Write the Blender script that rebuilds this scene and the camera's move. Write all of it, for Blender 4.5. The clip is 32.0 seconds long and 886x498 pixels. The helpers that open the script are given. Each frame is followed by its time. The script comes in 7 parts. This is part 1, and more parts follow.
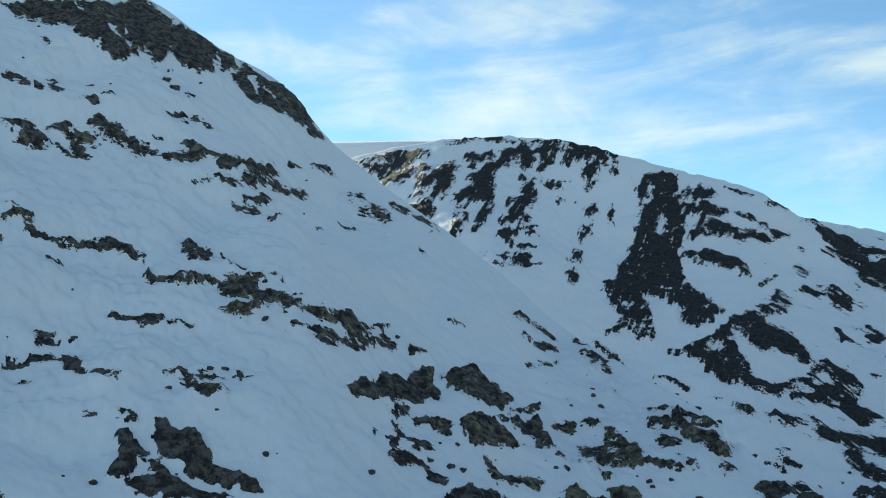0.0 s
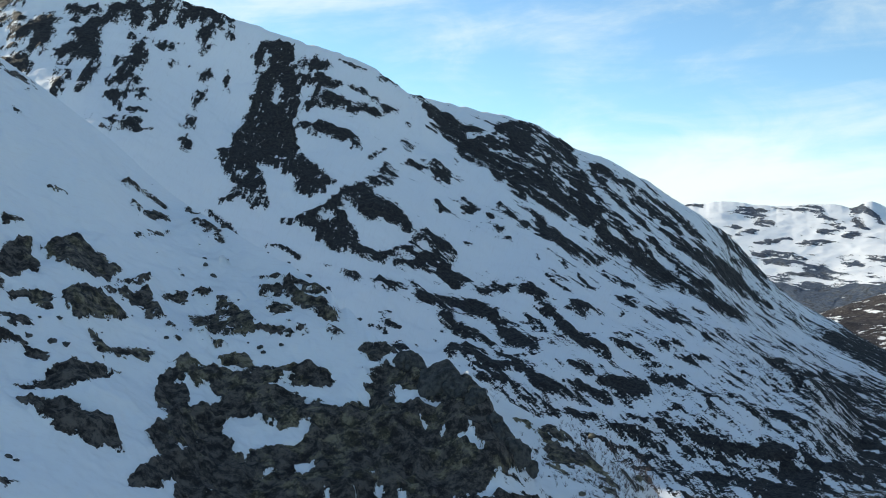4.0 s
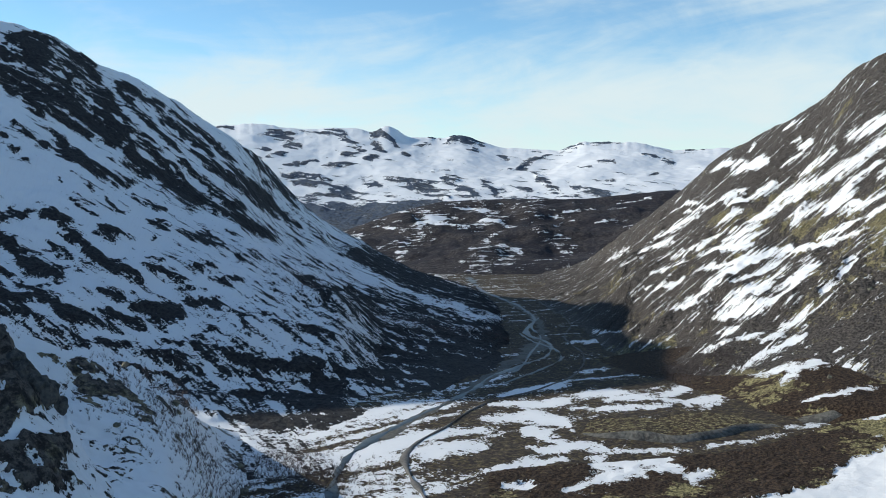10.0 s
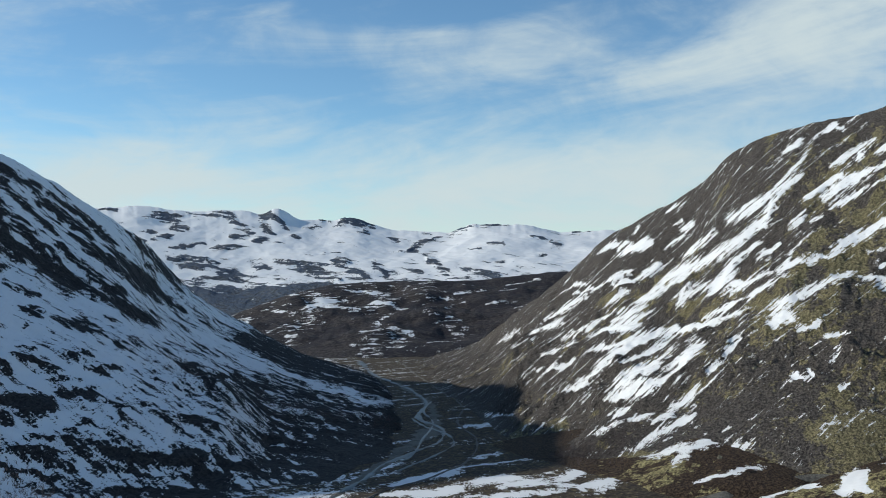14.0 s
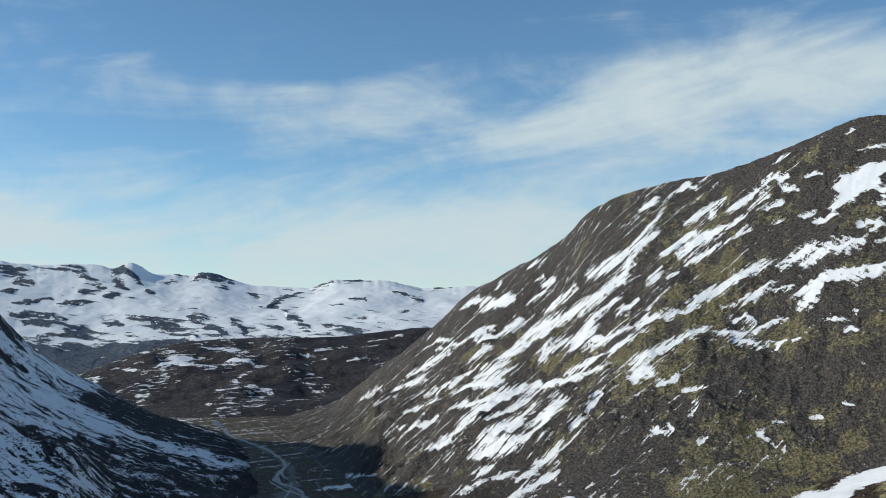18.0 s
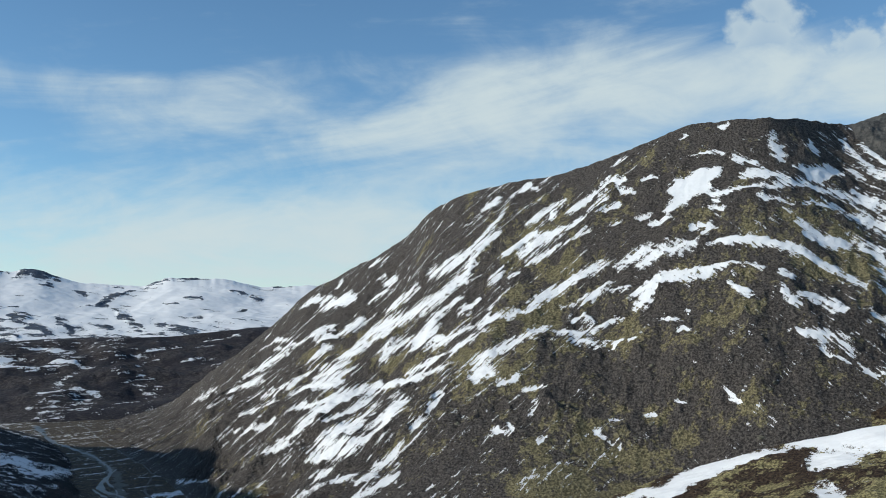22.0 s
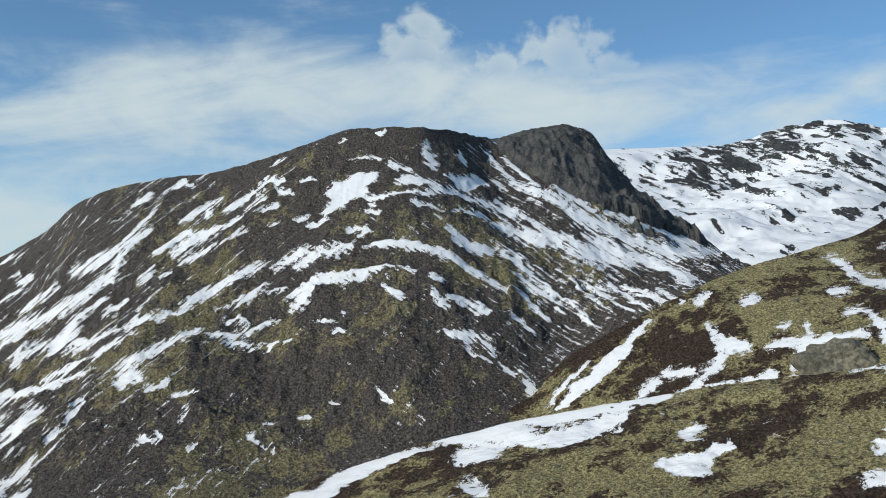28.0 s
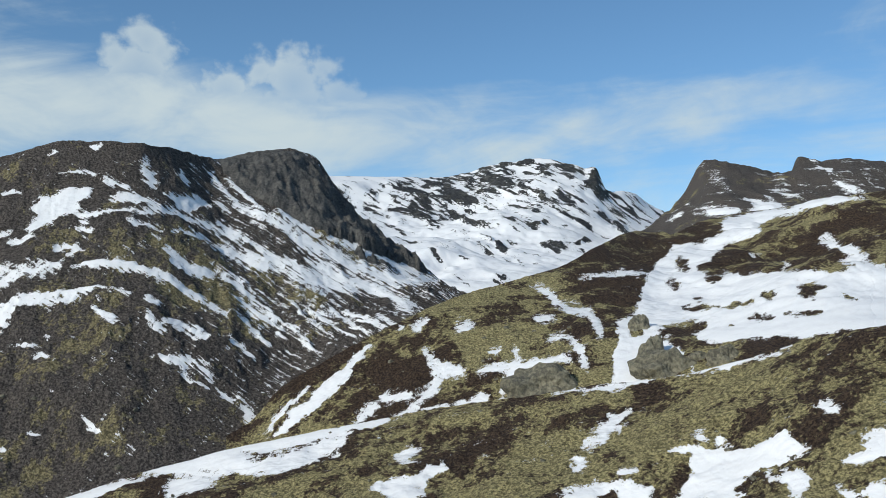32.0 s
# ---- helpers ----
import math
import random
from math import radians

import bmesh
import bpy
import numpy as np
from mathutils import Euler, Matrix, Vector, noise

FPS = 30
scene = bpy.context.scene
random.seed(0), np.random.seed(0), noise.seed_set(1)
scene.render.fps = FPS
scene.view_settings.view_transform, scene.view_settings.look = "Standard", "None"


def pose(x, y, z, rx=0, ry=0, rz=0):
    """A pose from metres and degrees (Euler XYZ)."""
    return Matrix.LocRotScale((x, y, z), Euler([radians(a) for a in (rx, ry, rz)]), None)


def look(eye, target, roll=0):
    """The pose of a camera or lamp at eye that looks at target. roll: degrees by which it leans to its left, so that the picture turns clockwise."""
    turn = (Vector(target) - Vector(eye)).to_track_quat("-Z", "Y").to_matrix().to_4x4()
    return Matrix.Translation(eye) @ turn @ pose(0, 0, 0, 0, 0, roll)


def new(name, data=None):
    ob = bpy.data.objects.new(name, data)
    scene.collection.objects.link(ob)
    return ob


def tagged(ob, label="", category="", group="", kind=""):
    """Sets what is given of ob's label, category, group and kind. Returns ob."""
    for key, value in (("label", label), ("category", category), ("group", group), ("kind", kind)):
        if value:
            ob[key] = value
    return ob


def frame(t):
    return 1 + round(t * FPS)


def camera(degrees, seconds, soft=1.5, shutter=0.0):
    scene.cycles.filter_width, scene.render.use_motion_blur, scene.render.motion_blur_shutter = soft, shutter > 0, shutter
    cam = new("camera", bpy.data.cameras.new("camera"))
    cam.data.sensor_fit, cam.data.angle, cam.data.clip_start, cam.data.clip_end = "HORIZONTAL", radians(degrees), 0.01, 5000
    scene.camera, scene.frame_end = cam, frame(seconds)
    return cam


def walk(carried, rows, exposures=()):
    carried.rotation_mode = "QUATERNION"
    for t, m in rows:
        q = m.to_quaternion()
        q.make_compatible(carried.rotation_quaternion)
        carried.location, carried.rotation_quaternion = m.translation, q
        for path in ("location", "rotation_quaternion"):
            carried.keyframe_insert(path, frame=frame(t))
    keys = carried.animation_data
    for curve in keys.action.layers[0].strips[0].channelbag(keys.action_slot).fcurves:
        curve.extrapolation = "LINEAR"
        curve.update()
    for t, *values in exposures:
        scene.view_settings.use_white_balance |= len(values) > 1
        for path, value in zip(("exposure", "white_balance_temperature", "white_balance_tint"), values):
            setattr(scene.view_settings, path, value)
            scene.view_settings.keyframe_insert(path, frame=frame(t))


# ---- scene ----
FOV = 47.68
cam = camera(FOV, 32.0, 0.55)
# seconds, eye (m), yaw, pitch, roll (degrees)
ROWS = [
    (0.0, 0.00, -0.00, 150.00, -0.00, 7.50, -0.50),
    (0.5, -0.14, -0.23, 150.00, -3.04, 7.03, -0.46),
    (1.0, -0.09, -0.06, 150.14, -6.08, 6.22, -0.43),
    (1.5, -0.20, -0.34, 150.17, -9.09, 5.21, -0.33),
    (2.0, -0.17, -0.12, 150.27, -12.03, 4.06, -0.24),
    (2.5, 0.02, 0.22, 150.28, -14.80, 2.98, -0.23),
    (3.0, 0.14, 0.46, 150.49, -17.20, 2.03, -0.17),
    (3.5, -0.02, 0.27, 150.46, -19.49, 1.08, -0.14),
    (5.5, 0.52, 1.02, 150.43, -28.59, -2.28, -0.05),
    (6.0, 0.59, 1.20, 150.46, -30.89, -2.75, -0.04),
    (6.5, 0.57, 0.98, 150.54, -33.19, -3.15, 0.01),
    (7.0, 0.53, 0.88, 150.34, -35.47, -3.52, 0.04),
    (7.5, 0.47, 1.06, 150.50, -37.74, -3.94, 0.05),
    (8.0, 0.71, 1.43, 150.53, -40.06, -4.16, 0.01),
    (8.5, 0.87, 1.68, 150.56, -42.30, -4.21, 0.05),
    (9.0, 1.05, 1.97, 150.55, -44.27, -4.27, 0.07),
    (9.5, 1.26, 2.04, 150.57, -46.01, -4.30, 0.08),
    (10.0, 1.01, 2.20, 150.66, -48.02, -4.33, 0.08),
    (10.5, 1.40, 2.51, 150.64, -49.73, -4.32, 0.07),
    (11.0, 1.97, 3.01, 150.52, -51.09, -4.32, 0.16),
    (11.5, 2.87, 3.73, 150.49, -52.24, -4.31, 0.17),
    (12.0, 4.06, 4.54, 150.63, -52.81, -4.33, 0.23),
    (12.5, 5.33, 5.59, 150.57, -53.22, -4.33, 0.27),
    (13.0, 6.96, 6.46, 150.87, -53.48, -4.23, 0.37),
    (13.5, 8.59, 7.60, 151.21, -53.75, -2.08, 0.34),
    (14.0, 10.56, 8.86, 151.21, -54.23, 0.33, 0.31),
    (14.5, 11.94, 10.05, 150.82, -55.02, 2.55, 0.26),
    (15.0, 13.57, 11.30, 150.72, -55.90, 3.40, 0.23),
    (15.5, 15.83, 12.63, 150.41, -57.16, 3.45, 0.19),
    (17.5, 23.27, 17.30, 150.16, -61.66, 3.51, 0.22),
    (18.0, 24.49, 18.54, 150.40, -62.11, 3.50, 0.27),
    (18.5, 26.32, 19.53, 150.22, -62.26, 3.52, 0.23),
    (19.0, 29.26, 20.79, 149.84, -63.01, 3.53, 0.19),
    (19.5, 31.28, 21.90, 149.73, -63.91, 3.53, 0.16),
    (20.0, 32.88, 22.69, 149.72, -65.32, 3.52, 0.15),
    (20.5, 34.86, 23.69, 149.72, -66.85, 3.50, 0.13),
    (21.0, 37.24, 24.56, 149.88, -68.31, 3.49, 0.15),
    (21.5, 38.79, 25.55, 149.70, -69.79, 3.49, 0.11),
    (22.0, 40.67, 26.34, 149.65, -71.19, 3.47, 0.05),
    (22.5, 43.01, 27.19, 149.61, -72.78, 3.47, 0.07),
    (23.0, 44.78, 28.18, 149.60, -74.18, 3.48, 0.06),
    (23.5, 46.61, 28.43, 149.96, -75.53, 3.47, 0.12),
    (24.0, 48.58, 29.21, 149.90, -77.20, 3.50, 0.11),
    (24.5, 49.48, 29.82, 149.91, -78.86, 3.53, 0.07),
    (26.5, 52.04, 31.06, 149.63, -85.41, 3.67, -0.02),
    (27.0, 52.13, 31.12, 149.66, -87.18, 3.59, -0.03),
    (27.5, 51.95, 30.84, 149.81, -88.94, 3.56, -0.05),
    (28.0, 52.05, 30.80, 149.74, -90.81, 3.58, -0.10),
    (28.5, 52.43, 30.58, 149.72, -92.77, 3.58, -0.12),
    (29.0, 52.42, 30.72, 149.53, -94.75, 3.58, -0.16),
    (29.5, 52.58, 30.83, 149.25, -96.73, 3.58, -0.20),
    (30.0, 52.60, 30.61, 149.42, -98.70, 3.56, -0.23),
    (30.5, 52.74, 30.24, 149.53, -100.68, 3.84, -0.25),
    (31.0, 52.98, 30.36, 149.37, -102.70, 4.38, -0.31),
    (31.5, 52.75, 30.30, 149.36, -104.63, 4.80, -0.36),
    (32.0, 52.88, 30.14, 149.36, -106.56, 5.10, -0.41),
]
walk(cam, [(t, pose(x, y, z, 90 + pitch, roll, yaw)) for t, x, y, z, yaw, pitch, roll in ROWS], [(0.0, 0.50, 7000, -1), (3.0, 0.54, 7100, 4), (6.0, 0.60, 7000, 5), (9.0, 0.31, 6600, 6), (12.0, 0.14, 6350, 5), (15.0, -0.08, 6500, 5), (20.0, -0.04, 6400, 5), (32.0, -0.1, 6400, 6)])

# ---- light ----
SUN_AZ, SUN_EL = -28.0, 24.0   # degrees to the right of north, above the horizon
world = bpy.data.worlds.new("sky")
scene.world = world
world.use_nodes = True
wn, wl = world.node_tree.nodes, world.node_tree.links
bg = wn["Background"]
sky = wn.new("ShaderNodeTexSky")
sky.sky_type = "NISHITA"
sky.sun_disc = False
sky.sun_elevation, sky.sun_rotation = radians(SUN_EL), radians(SUN_AZ)
sky.altitude, sky.air_density, sky.dust_density, sky.ozone_density = 2400, 1.0, 0.25, 2.4


def sky_math(op, a, b=0.0, c=0.0):
    q = wn.new("ShaderNodeMath")
    q.operation = op
    for i, v in enumerate((a, b, c)):
        if isinstance(v, (int, float)):
            q.inputs[i].default_value = v
        else:
            wl.new(v, q.inputs[i])
    return q.outputs[0]


def sky_noise(x, y, scale, detail, rough, warp):
    v = wn.new("ShaderNodeCombineXYZ")
    wl.new(x, v.inputs[0])
    wl.new(y, v.inputs[1])
    q = wn.new("ShaderNodeTexNoise")
    for key, value in (("Scale", scale), ("Detail", detail), ("Roughness", rough), ("Distortion", warp)):
        q.inputs[key].default_value = value
    wl.new(v.outputs[0], q.inputs["Vector"])
    return q.outputs["Fac"]


way = wn.new("ShaderNodeSeparateXYZ")
wl.new(wn.new("ShaderNodeTexCoord").outputs["Generated"], way.inputs[0])
bearing = sky_math("MULTIPLY", sky_math("ARCTAN2", way.outputs[0], way.outputs[1]), 57.2958)
rise = sky_math("MULTIPLY", sky_math("ARCSINE", way.outputs[2]), 57.2958)
# thin streaked veil, drawn out along a falling slant
slant = sky_math("MULTIPLY_ADD", bearing, -0.10, rise)
streaks = sky_noise(sky_math("MULTIPLY", bearing, 0.045), sky_math("MULTIPLY", slant, 0.22), 1.0, 6, 0.55, 0.8)
wisps = sky_noise(sky_math("MULTIPLY", bearing, 0.16), sky_math("MULTIPLY", rise, 0.33), 1.0, 7, 0.6, 0.5)
veil = sky_math("MULTIPLY_ADD", sky_math("SUBTRACT", streaks, 0.5), 3.3, 0.10)
veil = sky_math("MULTIPLY_ADD", sky_math("SUBTRACT", wisps, 0.5), 2.0, veil)
low = sky_math("MULTIPLY", sky_math("SUBTRACT", 11.0, rise), 0.06)
veil = sky_math("ADD", veil, sky_math("MAXIMUM", low, -0.35))
# unseen extra veil high overhead, added to brighten the shaded slopes
veil = sky_math("ADD", veil, sky_math("MINIMUM", sky_math("MAXIMUM", sky_math("MULTIPLY", sky_math("SUBTRACT", rise, 24.0), 0.03), 0.0), 0.34))
# denser cloud: bearing, rise, half-widths, weight
CLOUDS = [(0, 15, 22, 7, 0.5), (86, 12.8, 14, 2.6, 0.75), (68, 11.5, 13, 3.4, 0.65), (102, 11, 10, 2.5, 0.45), (45, 4.5, 26, 3.0, 0.35),
          (3.5, 15.6, 5.0, 1.3, 0.6), (14, 19, 18, 5.0, 0.4), (112, 13.5, 9, 2.0, 0.3), (46, 9.8, 7, 0.9, -0.6), (60, 17, 12, 3.0, -0.25), (112, 19.5, 16, 4.5, -1.1), (92, 21.5, 14, 3, -1.1), (-6, 12, 6, 3, -0.4), (104, 17, 9, 3, -0.8), (58, 20, 14, 4, -0.5), (76, 13.2, 11, 2.6, 0.3), (92, 12.4, 9, 2.2, 0.35), (106, 12, 8, 2.0, 0.25)]
for cb, cr, wb, wr, weight in CLOUDS:
    d = sky_math("ADD", sky_math("POWER", sky_math("MULTIPLY", sky_math("SUBTRACT", bearing, cb), 1 / wb), 2), sky_math("POWER", sky_math("MULTIPLY", sky_math("SUBTRACT", rise, cr), 1 / wr), 2))
    veil = sky_math("MULTIPLY_ADD", sky_math("EXPONENT", sky_math("MULTIPLY", d, -1.0)), weight, veil)
amount = wn.new("ShaderNodeMapRange")
amount.interpolation_type = "SMOOTHSTEP"
wl.new(veil, amount.inputs[0])
amount.inputs[1].default_value, amount.inputs[2].default_value, amount.inputs[4].default_value = -0.2, 1.6, 0.94
# a bank with heaped tops and a firm upper edge: bearing, half-width and height of each heap
top = 13.6
billow = sky_noise(sky_math("MULTIPLY", bearing, 0.8), sky_math("MULTIPLY", rise, 0.9), 1.0, 6, 0.5, 0.1)
for cb, wb, high in ((89.4, 4.5, 0.9), (89.3, 1.7, 1.7), (97.9, 2.2, 1.3), (109, 5.0, -4.0), (78, 6.0, -2.0)):
    d = sky_math("POWER", sky_math("MULTIPLY", sky_math("SUBTRACT", bearing, cb), 1 / wb), 2)
    top = sky_math("MULTIPLY_ADD", sky_math("EXPONENT", sky_math("MULTIPLY", d, -1.0)), high, top)
under = sky_math("SUBTRACT", top, rise)
for cb, cr, size in ((89.2, 16.3, 1.15), (90.4, 15.5, 1.2), (88.0, 15.1, 1.2), (97.9, 15.0, 1.0), (99.0, 14.7, 0.9), (96.6, 14.5, 1.0), (99.4, 15.1, 1.2), (95.9, 14.8, 1.2), (97.8, 15.6, 1.1), (89.6, 16.0, 1.4), (89.3, 14.6, 1.7), (97.8, 14.1, 1.9), (94.0, 13.6, 1.6), (100.5, 13.4, 1.6)):
    d = sky_math("ADD", sky_math("POWER", sky_math("SUBTRACT", bearing, cb), 2), sky_math("POWER", sky_math("SUBTRACT", rise, cr), 2))
    under = sky_math("MAXIMUM", under, sky_math("SUBTRACT", size, sky_math("POWER", d, 0.5)))
heap = sky_math("MULTIPLY_ADD", sky_math("SUBTRACT", billow, 0.5), 2.6, under)
aside = sky_math("POWER", sky_math("MULTIPLY", sky_math("SUBTRACT", bearing, 92), 1 / 11), 2)
fade = sky_math("EXPONENT", sky_math("SUBTRACT", sky_math("MULTIPLY", sky_math("MAXIMUM", under, 0.0), -0.28), sky_math("POWER", aside, 2)))
firm = wn.new("ShaderNodeMapRange")
firm.interpolation_type = "SMOOTHSTEP"
wl.new(heap, firm.inputs[0])
firm.inputs[1].default_value, firm.inputs[2].default_value, firm.inputs[4].default_value = -0.1, 0.9, 0.85
thick = sky_math("MAXIMUM", amount.outputs[0], sky_math("MULTIPLY", firm.outputs[0], fade))
cloud = wn.new("ShaderNodeMix")
cloud.data_type = "RGBA"
wl.new(thick, cloud.inputs[0])
clear = wn.new("ShaderNodeMix")
clear.data_type, clear.blend_type = "RGBA", "MULTIPLY"
clear.inputs[0].default_value, clear.inputs[7].default_value = 1.0, (0.84, 1.0, 1.03, 1)
wl.new(sky.outputs[0], clear.inputs[6])
wl.new(clear.outputs[2], cloud.inputs[6])
cloud.inputs[7].default_value = (4.85, 5.45, 5.7, 1)
wl.new(cloud.outputs[2], bg.inputs[0])
bg.inputs[1].default_value = 0.132
sun = new("sun", bpy.data.lights.new("sun", "SUN"))
sun.data.energy, sun.data.angle, sun.data.color = 3.9, radians(0.5), (1.0, 0.93, 0.82)
a, e = radians(SUN_AZ), radians(SUN_EL)
sun.matrix_world = look((math.sin(a) * math.cos(e) * 900, math.cos(a) * math.cos(e) * 900, math.sin(e) * 900), (0, 0, 0))

# ---- materials ----
def material(name):
    m = bpy.data.materials.new(name)
    m.use_nodes = True
    return m, m.node_tree.nodes, m.node_tree.links, m.node_tree.nodes["Principled BSDF"]


def math_node(n, l, op, a, b=None, c=None):
    q = n.new("ShaderNodeMath")
    q.operation = op
    for i, v in enumerate((a, b, c)):
        if v is None:
            continue
        if isinstance(v, (int, float)):
            q.inputs[i].default_value = v
        else:
            l.new(v, q.inputs[i])
    return q.outputs[0]


def noise_node(n, l, vector, scale, detail=4, rough=0.55, distortion=0.0):
    q = n.new("ShaderNodeTexNoise")
    q.inputs["Scale"].default_value, q.inputs["Detail"].default_value = scale, detail
    q.inputs["Roughness"].default_value, q.inputs["Distortion"].default_value = rough, distortion
    l.new(vector, q.inputs["Vector"])
    return q.outputs["Fac"]


def ramp(n, l, fac, low, high):
    q = n.new("ShaderNodeMapRange")
    q.interpolation_type = "SMOOTHSTEP"
    q.inputs[1].default_value, q.inputs[2].default_value = low, high
    l.new(fac, q.inputs[0])
    return q.outputs[0]


def blend(n, l, fac, a, b):
    q = n.new("ShaderNodeMix")
    q.data_type = "RGBA"
    l.new(fac, q.inputs[0]) if not isinstance(fac, float) else None
    for i, v in ((6, a), (7, b)):
        if isinstance(v, tuple):
            q.inputs[i].default_value = (*v, 1)
        else:
            l.new(v, q.inputs[i])
    return q.outputs[2]


def slope_material(name, dark, mid, light, grain, streak, spots, relief, lichen=0.5):
    """Snow over bare ground. dark, mid, light: the ground's colours; grain: size of its clumps in metres; streak, spots: how strongly
    the drifts and the small spots break the edge of the snow; relief: height of the clumps."""
    m, n, l, p = material(name)
    flow, cover = n.new("ShaderNodeAttribute"), n.new("ShaderNodeAttribute")
    flow.attribute_name, cover.attribute_name = "flow", "cover"
    where = n.new("ShaderNodeTexCoord").outputs["Object"]
    second, turn = n.new("ShaderNodeAttribute"), n.new("ShaderNodeAttribute")
    second.attribute_name, turn.attribute_name = "flow_second", "turn"
    drift = noise_node(n, l, flow.outputs["Vector"], 1.0, 4, 0.52, 0.3)
    other = noise_node(n, l, second.outputs["Vector"], 1.0, 4, 0.52, 0.3)
    drift = math_node(n, l, "MULTIPLY_ADD", math_node(n, l, "SUBTRACT", other, drift), turn.outputs["Fac"], drift)
    spot = noise_node(n, l, where, 0.35 / grain, 5, 0.6)
    fine = noise_node(n, l, where, 1.6 / grain, 4, 0.65)
    broken = math_node(n, l, "MULTIPLY", math_node(n, l, "SUBTRACT", spot, 0.5), spots * 9)
    broken = math_node(n, l, "MULTIPLY_ADD", math_node(n, l, "SUBTRACT", fine, 0.5), spots * 9, broken)
    broken = math_node(n, l, "MULTIPLY_ADD", math_node(n, l, "SUBTRACT", drift, 0.5), streak * 9, broken)
    margin = math_node(n, l, "MINIMUM", math_node(n, l, "MAXIMUM", math_node(n, l, "SUBTRACT", 1.5, math_node(n, l, "ABSOLUTE", cover.outputs["Fac"])), 0.22), 1.0)
    v = math_node(n, l, "MULTIPLY_ADD", broken, margin, cover.outputs["Fac"])
    white = ramp(n, l, v, -0.05, 0.07)
    tuft = noise_node(n, l, where, 1.0 / grain, 7, 0.72)
    clump = noise_node(n, l, where, 0.55 / grain, 8, 0.72, 0.3)
    moss = n.new("ShaderNodeAttribute")
    moss.attribute_name = "moss"
    ground = blend(n, l, ramp(n, l, tuft, 0.41, 0.60), dark, mid)
    tone = blend(n, l, ramp(n, l, tuft, 0.43, 0.58), tuple(0.36 * q for q in light), tuple(1.15 * q for q in light))
    grown = math_node(n, l, "MULTIPLY_ADD", math_node(n, l, "SUBTRACT", moss.outputs["Fac"], 0.5), 0.5, clump)
    ground = blend(n, l, ramp(n, l, grown, 0.46 + 0.14 * (0.5 - lichen), 0.58 + 0.14 * (0.5 - lichen)), ground, tone)
    crumb = noise_node(n, l, where, 1.7 / grain, 4, 0.7)
    ground = blend(n, l, math_node(n, l, "MULTIPLY", ramp(n, l, crumb, 0.50, 0.62), 0.5), ground, tuple(0.4 * q for q in dark))
    dirt = math_node(n, l, "MULTIPLY", ramp(n, l, noise_node(n, l, flow.outputs["Vector"], 2.3, 4, 0.6), 0.5, 0.75), 0.14)
    snow = blend(n, l, dirt, (0.82, 0.83, 0.85), (0.60, 0.55, 0.53))
    l.new(blend(n, l, white, ground, snow), p.inputs["Base Color"])
    p.inputs["Roughness"].default_value = 0.85
    p.inputs["Specular IOR Level"].default_value = 0.25
    h = math_node(n, l, "MULTIPLY", math_node(n, l, "ADD", tuft, math_node(n, l, "MULTIPLY", spot, 1.5)), math_node(n, l, "SUBTRACT", 1.08, white))
    h = math_node(n, l, "ADD", h, math_node(n, l, "MULTIPLY", white, 0.5))
    bump = n.new("ShaderNodeBump")
    bump.inputs["Strength"].default_value, bump.inputs["Distance"].default_value = 1.0, relief
    l.new(h, bump.inputs["Height"])
    l.new(bump.outputs[0], p.inputs["Normal"])
    return m


crag_mat = slope_material("snow_and_rock", (0.034, 0.030, 0.029), (0.165, 0.143, 0.126), (0.25, 0.218, 0.15), 4.2, 0.18, 0.36, 2.4, 0.2)
# scree darkened to put the left mountain's shade into its colour
shade_mat = slope_material("snow_and_shaded_scree", (0.022, 0.022, 0.025), (0.055, 0.052, 0.051), (0.085, 0.078, 0.066), 3.0, 0.42, 0.34, 2.0, 0.25)
moss_mat = slope_material("snow_and_moss", (0.040, 0.034, 0.032), (0.180, 0.158, 0.140), (0.345, 0.298, 0.165), 1.7, 0.46, 0.29, 3.0, 0.45)
heath_mat = slope_material("snow_and_heath", (0.022, 0.013, 0.010), (0.12, 0.080, 0.050), (0.50, 0.435, 0.215), 1.6, 0.26, 0.30, 2.6, 0.6)
peak_mat = slope_material("snow_and_cliff", (0.03, 0.032, 0.036), (0.065, 0.066, 0.068), (0.10, 0.10, 0.09), 7.0, 0.60, 0.30, 4.0, 0.3)
floor_mat = slope_material("valley_heath", (0.030, 0.022, 0.019), (0.080, 0.060, 0.044), (0.17, 0.135, 0.072), 2.4, 0.0, 0.32, 0.8, 0.4)
# moor colours darkened and blued to hold cloud shadow and haze
brown_mat = slope_material("brown_moor", (0.018, 0.017, 0.023), (0.042, 0.036, 0.041), (0.070, 0.059, 0.059), 6.0, 0.42, 0.30, 4.0, 0.5)
# rock tinted pale blue: distance haze put into the ground colours
far_mat = slope_material("hazed_far_snow", (0.060, 0.083, 0.125), (0.092, 0.115, 0.155), (0.115, 0.132, 0.16), 10.0, 0.60, 0.30, 5.0, 0.3)


